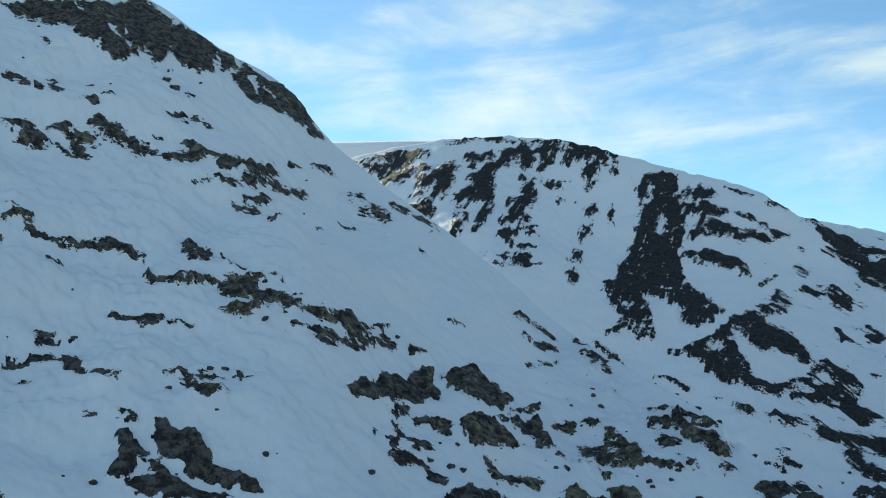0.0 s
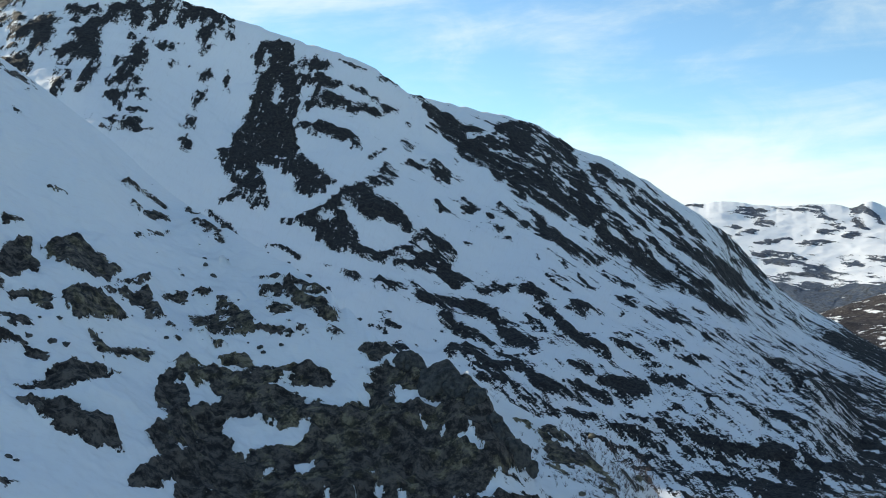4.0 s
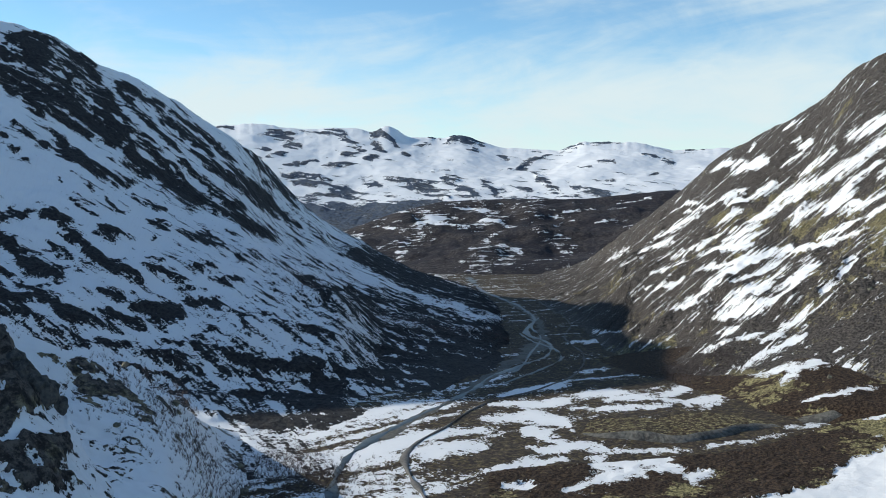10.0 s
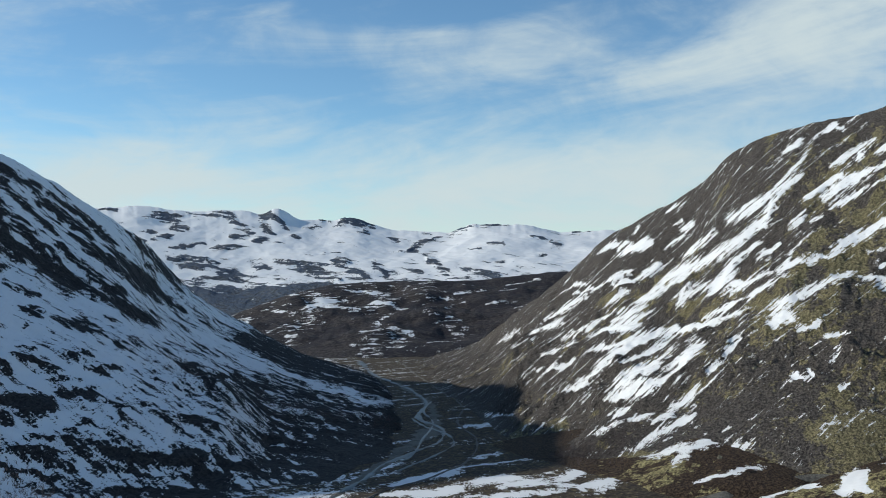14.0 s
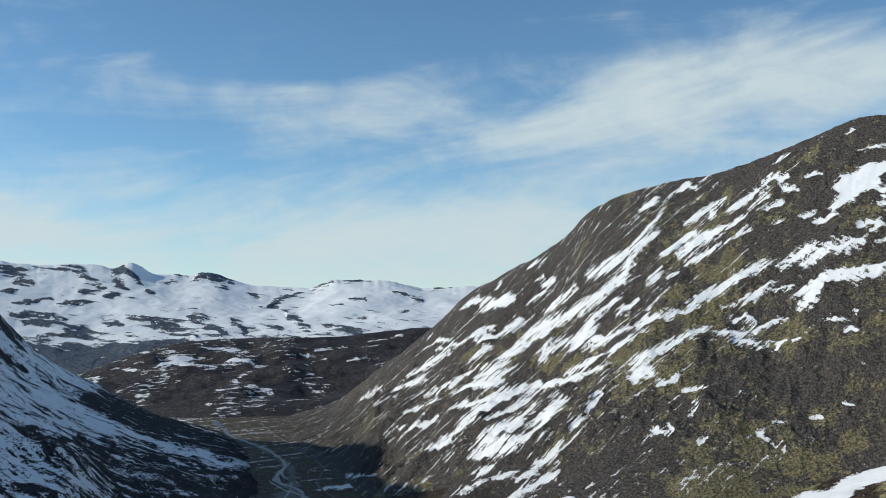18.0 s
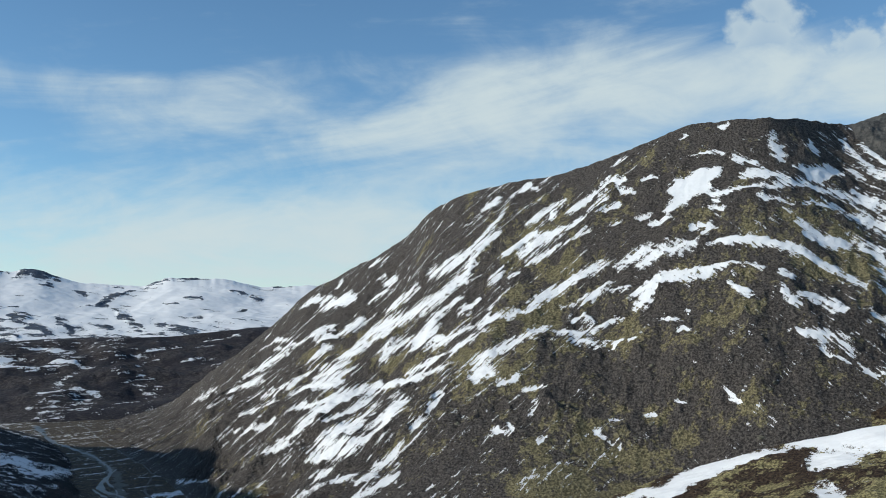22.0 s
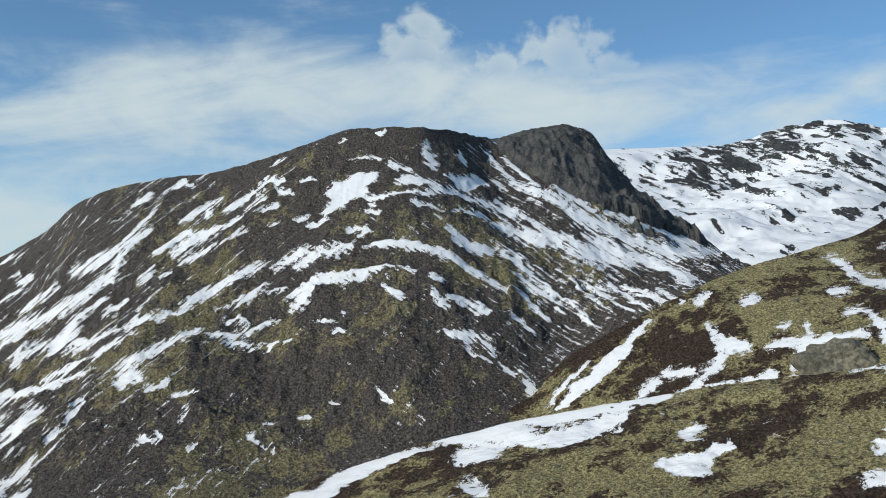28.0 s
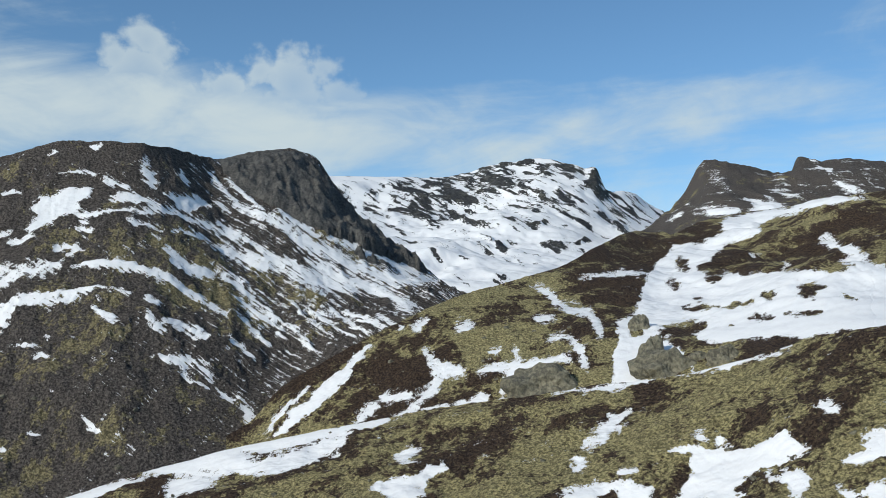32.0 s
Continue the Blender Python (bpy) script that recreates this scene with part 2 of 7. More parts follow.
def ground_material(name, a, b, size, relief, rough=0.9):
    m, n, l, p = material(name)
    where = n.new("ShaderNodeTexCoord").outputs["Object"]
    f = noise_node(n, l, where, 1 / size, 6, 0.65)
    g = noise_node(n, l, where, 0.13 / size, 4, 0.6)
    l.new(blend(n, l, ramp(n, l, math_node(n, l, "ADD", f, math_node(n, l, "MULTIPLY", g, 0.6)), 0.6, 1.0), a, b), p.inputs["Base Color"])
    p.inputs["Roughness"].default_value = rough
    bump = n.new("ShaderNodeBump")
    bump.inputs["Distance"].default_value = relief
    l.new(f, bump.inputs["Height"])
    l.new(bump.outputs[0], p.inputs["Normal"])
    return m


rock_mat = ground_material("dark_rock", (0.030, 0.031, 0.033), (0.11, 0.106, 0.098), 2.2, 1.8)
slab_mat = ground_material("grey_slab", (0.085, 0.08, 0.062), (0.25, 0.232, 0.165), 2.2, 1.6)
gravel_mat = ground_material("gravel", (0.07, 0.067, 0.06), (0.16, 0.15, 0.13), 2.0, 0.3)
road_mat = ground_material("road_gravel", (0.09, 0.085, 0.08), (0.16, 0.15, 0.14), 1.5, 0.1)
water_mat = ground_material("river_water", (0.035, 0.048, 0.052), (0.085, 0.098, 0.098), 5.0, 0.25, 0.4)
bluff_mat = ground_material("gravel_bluff", (0.06, 0.055, 0.048), (0.19, 0.18, 0.155), 2.0, 1.5)
twig_mat = ground_material("birch_twigs", (0.06, 0.045, 0.045), (0.17, 0.14, 0.13), 0.5, 0.02)

# ---- landforms ----
CX, CY = 26.0, 15.0   # the point about which bearings are given


def lattice(i, j, k):
    h = (i * 73856093) ^ (j * 19349663) ^ (k * 83492791)
    h = (h ^ (h >> 13)) * 1274126177
    return ((h ^ (h >> 16)) & 65535) / 65535.0


def value_noise(x, y, k=0):
    i, j = np.floor(x).astype(np.int64), np.floor(y).astype(np.int64)
    u, v = x - i, y - j
    u, v = u * u * (3 - 2 * u), v * v * (3 - 2 * v)
    return (lattice(i, j, k) * (1 - u) + lattice(i + 1, j, k) * u) * (1 - v) + (lattice(i, j + 1, k) * (1 - u) + lattice(i + 1, j + 1, k) * u) * v - 0.5


def fbm(x, y, octaves=5, k=0, gain=0.5):
    total, amp = 0, 1.0
    for o in range(octaves):
        total = total + amp * value_noise(x * 2 ** o + 17.3 * o, y * 2 ** o - 9.1 * o, k + o)
        amp *= gain
    return total


def smooth_table(rows, az):
    """Monotone cubic through rows of bearing, then values."""
    t = np.array(rows, float)
    x, out = t[:, 0], []
    for c in range(1, t.shape[1]):
        y = t[:, c]
        h, dlt = np.diff(x), np.diff(y) / np.diff(x)
        m = np.zeros_like(y)
        m[0], m[-1] = dlt[0], dlt[-1]
        for i in range(1, len(y) - 1):
            if dlt[i - 1] * dlt[i] > 0:
                w1, w2 = 2 * h[i] + h[i - 1], h[i] + 2 * h[i - 1]
                m[i] = (w1 + w2) / (w1 / dlt[i - 1] + w2 / dlt[i])
        i = np.clip(np.searchsorted(x, az) - 1, 0, len(x) - 2)
        q = np.clip((az - x[i]) / h[i], 0, 1)
        out.append(y[i] * (1 + 2 * q) * (1 - q) ** 2 + y[i + 1] * q * q * (3 - 2 * q) + h[i] * (m[i] * q * (1 - q) ** 2 - m[i + 1] * q * q * (1 - q)))
    return out


def soften(v, az, degrees):
    k = max(1, int(degrees / (az[1] - az[0])))
    p = np.pad(v, k, mode="edge")
    w = np.hanning(2 * k + 3)[1:-1]
    return np.convolve(p, w / w.sum(), mode="valid")


def floor_height(r):
    return np.interp(r, [0, 650, 1500, 2500, 4900], [0, 0, -45, -85, -120])


class Slope:
    """A mountain side: bearings, and for each of them the foot and the crest (range, height)."""

    def __init__(self, crest, foot, step=0.2, power=1.3, back=0.35, drop=0.45, soft=2.5, jag=0.0, jag_from=-400.0, skirt=0.35):
        self.az = az = np.arange(crest[0][0], crest[-1][0] + step, step)
        self.rc, self.zc = smooth_table(crest, az)
        self.rf, self.zf = smooth_table(foot, az)
        self.zc = self.zc + jag * 2 * fbm(az / 1.1, az * 0, 4, 77, 0.6) * np.clip((az - jag_from) / 4, 0, 1)
        self.rb, self.zb = soften(self.rc, az, soft), soften(self.zc, az, soft)
        self.rf, self.zf = soften(self.rf, az, soft), soften(self.zf, az, soft)
        self.power, self.back, self.drop, self.skirt = power, back, drop, skirt

    def at(self, s):
        """Range and height at the share s of the way from foot to crest."""
        k = np.clip(s, 0, 1) ** 8
        r = self.rf + (self.rb + (self.rc - self.rb) * k - self.rf) * s
        g = np.clip(s, 0, 1) ** self.power
        z = self.zf + (self.zb + (self.zc - self.zb) * k - self.zf) * g
        return r, z - np.clip(s - 1, 0, 9) * (self.rb - self.rf) * self.drop + np.minimum(s, 0) * (self.rb - self.rf) * self.skirt

    def height(self, x, y):
        """Height of the smooth slope over points of the plan, and their share s."""
        a = np.degrees(np.arctan2(x - CX, y - CY))
        r = np.hypot(x - CX, y - CY)
        rf, rc = np.interp(a, self.az, self.rf), np.interp(a, self.az, self.rc)
        rb, zb = np.interp(a, self.az, self.rb), np.interp(a, self.az, self.zb)
        zf, zc = np.interp(a, self.az, self.zf), np.interp(a, self.az, self.zc)
        s = (r - rf) / (rb - rf)
        for _ in range(4):
            k = np.clip(s, 0, 1) ** 8
            s = (r - rf) / (rb + (rc - rb) * k - rf)
        g = np.clip(s, 0, 1) ** self.power
        return zf + (zb + (zc - zb) * np.clip(s, 0, 1) ** 8 - zf) * g, s


    def sample(self, x, y):
        """Height of the built surface over points of the plan."""
        s = self.height(x, y)[1]
        a = np.degrees(np.arctan2(x - CX, y - CY))
        c = np.clip((a - self.az[0]) / (self.az[1] - self.az[0]), 0, len(self.az) - 1.001)
        q = np.clip(3 + s * (self.rows - 1), 3, 3 + self.rows - 1.001)
        i, j = q.astype(int), c.astype(int)
        u, v, z = q - i, c - j, self.built_z
        return (z[i, j] * (1 - v) + z[i, j + 1] * v) * (1 - u) + (z[i + 1, j] * (1 - v) + z[i + 1, j + 1] * v) * u


# ---- plan ----
NEAR = Slope([(-34.11, 762, 476.6), (-27.44, 738, 456.2), (-19.34, 714, 418.9), (-17.42, 708, 402.1), (-15.15, 697, 380.4), (-12.86, 691, 366.0), (-11.21, 680, 347.8), (-10.2, 674, 330.8), (-8.86, 669, 312.6), (-5.55, 647, 276.8), (-1.89, 635, 245.3), (0.42, 624, 223.8), (4.43, 573, 180.9), (8.32, 491, 154.3), (12.32, 430, 133.7), (15.69, 378, 111.0), (20.7, 347, 102.0), (22.01, 337, 90.7), (23.81, 327, 74.3), (25.98, 316, 52.8), (28.71, 305, 32.7)],
    [(-35.78, 261, 97.0), (-11.88, 249, 90.6), (5.85, 232, 61.1), (16.77, 219, 42.3), (27.59, 215, 26.8)], step=0.10, power=1.15, jag=2.5, jag_from=9)
LEFT = Slope([(-16.69, 1543, 447.4), (-7.52, 1508, 479.6), (-5.91, 1468, 486.9), (-2.0, 1386, 488.0), (1.97, 1334, 485.1), (6.24, 1282, 462.2), (11.06, 1240, 422.4), (16.63, 1218, 377.9), (19.57, 1237, 343.9), (21.4, 1277, 339.8), (23.36, 1276, 330.4), (26.27, 1285, 314.5), (28.51, 1305, 287.9), (31.02, 1334, 265.9), (34.38, 1403, 220.0), (37.04, 1473, 178.8), (37.4, 1594, 169.5), (39.37, 1693, 108.5), (41.64, 1823, 49.3), (43.21, 1923, 17.3), (46.17, 1973, -42.9), (48.79, 1922, -61.9), (50.55, 1512, -45.6), (51.64, 1123, -25.0), (52.4, 869, -11.6)],
    [(-17.24, 693, 65.3), (1.45, 634, 88.1), (9.15, 581, 18.2), (19.56, 498, -9.0), (33.1, 470, -0.1), (40.28, 479, -0.1), (43.89, 551, -0.1), (46.74, 641, -0.2), (49.52, 743, -5.0), (52.37, 763, -6.0)], step=0.09, power=1.5, jag=1.5)
SPUR = Slope([(12.95, 450, 113.5), (18.56, 418, 100.4), (21.17, 408, 92.0), (25.58, 406, 77.6), (27.99, 406, 66.5), (31.15, 415, 52.0), (34.73, 572, -0.1), (36.99, 518, -0.1)],
    [(10.4, 241, 43.4), (16.67, 249, 36.8), (24.23, 256, 31.1), (30.2, 275, 40.0), (34.45, 461, -0.0), (36.9, 481, -0.1)], step=0.2, power=1)
RIGHT = Slope([(52.37, 2037, -66.6), (54.52, 2431, -82.2), (57.1, 1679, 25.6), (60.33, 1429, 105.1), (61.61, 1379, 131.5), (63.19, 1309, 167.6), (65.7, 1239, 197.2), (68.76, 1159, 231.3), (70.54, 1109, 261.6), (74.5, 1055, 280.4), (78.17, 1024, 288.5), (82.03, 994, 308.1), (85.57, 980, 323.6), (88.28, 969, 324.5), (91.01, 1011, 325.9), (92.63, 1045, 326.8), (93.92, 1065, 335.4), (96.77, 1074, 344.8), (98.04, 1088, 340.9), (99.12, 1093, 315.9), (100.79, 1082, 274.9), (102.87, 1062, 242.8), (104.33, 1041, 220.9), (105.76, 1021, 197.3), (107.74, 1000, 182.8)],
    [(52.33, 1695, -52.9), (55.39, 1163, -27.3), (56.98, 854, -10.8), (60.28, 725, -4.1), (65.18, 704, 8.5), (69.92, 701, 23.5), (75.89, 691, 38.6), (80.86, 688, 27.3), (86.89, 687, 47.8), (91.87, 715, 73.7), (94.54, 744, 85.8), (97.82, 768, 111.6), (100.92, 797, 140.2), (103.98, 831, 164.2), (107.53, 870, 171.6)], step=0.08, power=1.12, soft=4, jag=0.8, skirt=0.6)
CIRQUE = Slope([(96.67, 2324, 476.6), (99.22, 2373, 527.0), (102.66, 2422, 536.4), (105.11, 2471, 544.6), (107.51, 2520, 561.7), (109.1, 2520, 586.2), (110.07, 2520, 594.7), (111.67, 2499, 597.7), (113.27, 2479, 579.1), (114.15, 2468, 562.7), (114.6, 2458, 566.2), (114.97, 2458, 536.8), (115.32, 2468, 513.1), (116.43, 2517, 514.0), (118.15, 2616, 483.2), (122.22, 2615, 393.1)],
    [(96.09, 1074, 145.3), (99.6, 1104, 184.4), (104.68, 1142, 186.6), (109.18, 1220, 203.3), (114.13, 1518, 250.6), (117.96, 2016, 350.3), (122.1, 2215, 331.6)], step=0.1, power=1.5, jag=4, jag_from=103)
MIDDLE = Slope([(93.14, 706, 83.6), (94.62, 720, 94.4), (95.66, 730, 109.6), (99.17, 754, 137.7), (102.3, 778, 159.4), (105.49, 812, 180.2), (108.72, 860, 196.6), (111.96, 919, 215.2), (113.99, 1018, 241.5), (116.37, 1187, 272.5), (117.97, 1256, 276.6), (119.59, 1366, 302.2), (121.78, 1465, 326.5), (124.74, 1513, 339.9), (129.45, 1511, 356.7), (137.81, 1487, 367.4)],
    [(93.12, 666, 58.4), (99.02, 654, 82.7), (108.16, 630, 102.1), (117.13, 596, 121.8), (127.36, 561, 148.0), (135.48, 547, 153.8)], step=0.1, power=0.9, skirt=0.15)
BUTTE = Slope([(115.94, 2017, 328.8), (117.97, 2016, 389.4), (119.38, 2036, 443.6), (120.17, 2055, 492.3), (120.64, 2065, 509.4), (121.84, 2065, 505.4), (123.61, 2074, 481.6), (125.02, 2093, 479.1), (125.44, 2093, 509.9), (127.09, 2092, 503.1), (129.8, 2091, 488.2), (134.5, 2058, 441.2), (139.16, 2006, 364.2)],
    [(115.75, 1617, 266.1), (121.85, 1615, 299.3), (129.48, 1631, 320.8), (138.9, 1606, 290.8)], step=0.12, power=1.2, jag=6)
FORE = Slope([(49.92, 463, 1.4), (55.09, 475, 3.0), (60.22, 488, 4.4), (65.22, 510, 5.9), (70.93, 579, 9.7), (84.74, 658, 54.0), (90.16, 647, 73.5), (93.88, 636, 85.3), (100.12, 618, 100.1), (107.42, 596, 113.6), (111.36, 584, 121.0), (116.39, 562, 129.9), (119.83, 545, 138.9), (122.35, 534, 146.3), (123.97, 523, 150.5), (127.06, 507, 156.2), (135.08, 477, 164.4)],
    [(49.68, 360, -0.2), (63.58, 313, -0.0), (78.66, 317, -0.0), (93.13, 386, 33.6), (109.38, 350, 42.8), (124.52, 312, 60.3), (131.98, 288, 72.5)], step=0.1, power=0.95)
BROWN = Slope([(36.78, 2675, -92.9), (42.65, 2774, -1.1), (45.59, 2873, 42.4), (47.87, 2923, 65.4), (51.1, 2972, 72.6), (54.28, 2972, 73.0), (57.4, 2972, 81.9), (61.34, 2972, 99.0), (66.25, 2972, 100.2)],
    [(36.7, 2175, -109.9), (47.83, 2173, -72.0), (54.3, 2222, -51.6), (66.35, 2272, -20.5)], step=0.15, power=1)
FAR = Slope([(31.33, 4476, 320.3), (35.07, 4475, 356.7), (36.97, 4455, 369.0), (39.52, 4424, 348.5), (42.09, 4424, 346.3), (44.03, 4403, 335.4), (44.67, 4403, 355.1), (45.8, 4403, 317.9), (47.9, 4423, 305.8), (48.7, 4423, 320.4), (51.11, 4422, 265.2), (54.27, 4372, 250.6), (56.14, 4322, 281.9), (58.89, 4322, 275.5), (61.0, 4372, 251.9), (63.92, 4372, 252.2), (68.92, 4372, 234.8)],
    [(31.18, 3376, -18.8), (41.37, 3274, -37.3), (47.88, 3273, 18.2), (60.46, 3272, 58.0), (69.01, 3272, 62.3)], step=0.08, power=1.2, jag=5)
BACK = Slope([(-13.23, 2591, 752.1), (-7.11, 2588, 771.5), (-1.5, 2586, 782.3), (3.15, 2583, 720.3)],
    [(-13.38, 1891, 509.7), (2.95, 1884, 511.4)], step=0.3, power=1.2)
TERRACE = Slope([(56.27, 719, -13.7), (60.28, 714, -4.4), (65.18, 709, 8.3), (69.3, 704, 21.8), (72.99, 679, 14.7), (75.4, 649, 8.6)],
    [(56.23, 624, -10.5), (60.26, 619, -16.0), (64.56, 614, -13.1), (68.41, 619, -0.3), (73.05, 619, 7.5), (75.42, 624, 8.4)], step=0.2, power=0.5, back=1.2, drop=-0.05)
# Snow and bare rock on the slopes: level (1 snow, -1 bare), half-width in degrees, then the bearings and rises, seen from
# the middle of the valley, of a drawn-out streak; a half-width of 0 fills the outline.
NEAR_COVER = []
NEAR_COVER += [(-1, 0.0, -27.47, 19.49, -19.81, 20.58, -18.07, 19.65, -15.15, 18.21, -12.54, 17.02, -11.21, 16.16, -10.38, 15.1, -9.27, 13.87, -9.96, 13.85, -11.34, 14.75, -12.39, 15.17, -13.06, 15.6, -14.37, 16.14, -14.72, 16.87, -14.53, 17.34, -15.36, 17.37, -16.02, 17.83, -15.83, 17.1, -16.38, 16.91, -18.28, 17.65, -18.73, 18.21, -19.27, 17.16, -19.64, 17.37, -19.71, 17.96, -20.7, 17.41, -21.79, 17.43, -22.99, 18.02, -24.09, 18.59, -25.26, 18.57, -26.63, 18.92, -27.18, 19.4), (-1, 0.096, -25.75, 17.9, -25.28, 17.74), (-1, 0.127, -27.7, 15.74, -26.84, 15.68, -26.16, 15.54), (-1, 0.127, -25.79, 15.59, -25.45, 15.52), (-1, 0.127, -25.29, 15.66, -24.32, 15.45), (-1, 0.048, -25.28, 15.83, -24.61, 15.83)]
NEAR_COVER += [(-1, 0.064, -23.34, 15.92, -22.95, 15.9), (-1, 0.111, -23.71, 14.99, -22.66, 14.9), (-1, 0.048, -22.51, 15.34, -22.06, 15.32), (-1, 0.096, -18.62, 17.07, -18.23, 17.14), (-1, 0.128, -18.91, 16.54, -18.41, 16.52), (-1, 0.096, -18.57, 16.03, -18.13, 16.0), (-1, 0.112, -17.74, 15.91, -17.04, 15.73), (-1, 0.127, -19.12, 14.91, -17.83, 14.71, -16.8, 14.49), (-1, 0.095, -18.04, 14.36, -17.6, 14.27), (-1, 0.111, -17.15, 14.31, -16.3, 14.18), (-1, 0.377, -27.69, 13.33, -26.58, 13.18, -25.58, 12.99), (-1, 0.251, -26.72, 12.42, -25.29, 12.46), (-1, 0.283, -25.0, 13.35, -23.99, 13.07, -22.96, 12.94), (-1, 0.157, -24.05, 12.53, -23.56, 12.51)]
NEAR_COVER += [(-1, 0.157, -25.0, 12.31, -23.71, 12.26, -22.86, 12.16), (-1, 0.441, -23.11, 13.86, -21.92, 13.46, -20.71, 12.87), (-1, 0.252, -20.71, 12.87, -19.18, 12.6, -17.62, 12.19), (-1, 0.189, -17.93, 12.26, -17.3, 12.52), (-1, 0.253, -18.37, 13.06, -16.97, 12.76, -15.68, 12.47), (-1, 0.348, -16.0, 12.61, -14.36, 12.23, -12.59, 12.0), (-1, 0.126, -16.36, 12.12, -14.72, 11.9), (-1, 0.158, -14.2, 11.86, -12.96, 11.98), (-1, 0.127, -11.83, 12.41, -11.3, 12.3), (-1, 0.158, -10.79, 12.29, -9.03, 11.87), (-1, 0.095, -19.78, 13.47, -18.85, 13.37), (-1, 0.063, -20.73, 12.41, -20.17, 12.39), (-1, 0.094, -17.74, 11.4, -17.29, 11.36), (-1, 0.11, -17.19, 11.4, -16.71, 11.34)]
NEAR_COVER += [(-1, 0.252, -16.39, 11.33, -14.75, 11.1), (-1, 0.252, -14.39, 11.44, -12.67, 11.1), (-1, 0.189, -12.67, 11.2, -10.61, 10.63), (-1, 0.157, -14.79, 10.46, -13.07, 10.32), (-1, 0.22, -15.29, 10.12, -13.85, 9.65), (-1, 0.094, -13.49, 9.47, -12.66, 9.29), (-1, 0.063, -10.28, 8.8, -9.86, 8.78), (-1, 0.126, -8.94, 9.07, -7.76, 8.77), (-1, 0.252, -8.36, 10.7, -7.43, 10.4), (-1, 0.252, -7.29, 10.08, -5.79, 9.47), (-1, 0.189, -5.81, 10.37, -4.58, 9.97), (-1, 0.157, -4.26, 9.65, -2.9, 9.01), (-1, 0.063, -3.77, 8.75, -3.26, 8.63), (-1, 0.094, -4.21, 7.96, -3.74, 7.38), (-1, 0.124, -28.01, 9.02, -26.76, 8.98), (-1, 0.186, -28.05, 8.34, -26.07, 8.2)]
NEAR_COVER += [(-1, 0.123, -28.09, 7.6, -27.75, 7.48), (-1, 0.216, -26.53, 7.72, -25.22, 7.44), (-1, 0.309, -25.07, 7.67, -23.75, 7.29), (-1, 0.372, -23.6, 7.46, -22.26, 7.38, -20.63, 6.7), (-1, 0.154, -25.76, 5.97, -24.82, 6.01), (-1, 0.249, -18.48, 7.21, -17.71, 7.06, -17.03, 6.84), (-1, 0.125, -16.53, 7.11, -16.22, 7.06), (-1, 0.156, -16.09, 6.91, -14.83, 6.48), (-1, 0.155, -20.59, 5.52, -18.81, 5.47), (-1, 0.218, -19.44, 5.35, -16.87, 5.44), (-1, 0.281, -16.24, 5.63, -13.97, 5.86), (-1, 0.28, -16.88, 5.28, -15.33, 4.86), (-1, 0.375, -15.65, 5.01, -13.71, 4.9, -12.62, 4.61), (-1, 0.25, -13.79, 4.32, -12.0, 4.14), (-1, 0.125, -13.49, 5.88, -12.86, 5.64)]
NEAR_COVER += [(-1, 0.25, -16.57, 3.93, -15.45, 3.83, -13.99, 3.93), (-1, 0.185, -22.79, 3.66, -21.34, 3.4), (-1, 0.372, -21.34, 3.4, -19.56, 3.21), (-1, 0.155, -19.56, 3.21, -18.16, 3.18), (-1, 0.061, -28.16, 2.49, -27.19, 2.31), (-1, 0.276, -26.75, 2.77, -25.74, 2.5), (-1, 0.123, -26.69, 2.27, -25.75, 2.26), (-1, 0.092, -24.94, 2.22, -24.59, 2.2), (-1, 0.092, -28.08, 1.26, -27.62, 1.27), (-1, 0.368, -27.21, 1.13, -25.82, 1.09), (-1, 0.153, -28.31, 0.81, -27.21, 0.89), (-1, 0.308, -25.54, 1.1, -24.27, 0.73), (-1, 0.185, -24.27, 0.73, -22.77, 0.23), (-1, 0.153, -27.5, -0.15, -26.86, -0.17), (-1, 0.282, -11.48, 4.15, -9.78, 3.69)]
NEAR_COVER += [(-1, 0.282, -9.78, 3.69, -8.27, 3.38), (-1, 0.157, -8.29, 3.22, -6.44, 3.24), (-1, 0.345, -11.77, 3.0, -10.23, 2.54, -8.11, 1.91), (-1, 0.25, -9.3, 2.98, -7.81, 2.67), (-1, 0.188, -7.26, 2.74, -6.68, 2.68), (-1, 0.251, -7.86, 2.24, -6.21, 2.03), (-1, 0.188, -5.35, 1.94, -4.57, 1.72), (-1, 0.125, -12.92, 3.24, -11.93, 3.13), (-1, 0.062, -13.1, 2.65, -12.78, 2.6), (-1, 0.311, -20.14, 0.63, -18.94, 0.18, -17.79, -0.29), (-1, 0.249, -18.46, -0.67, -16.88, -0.6), (-1, 0.249, -18.45, 0.65, -16.9, 0.26), (-1, 0.125, -16.32, 0.46, -15.34, 0.31)]
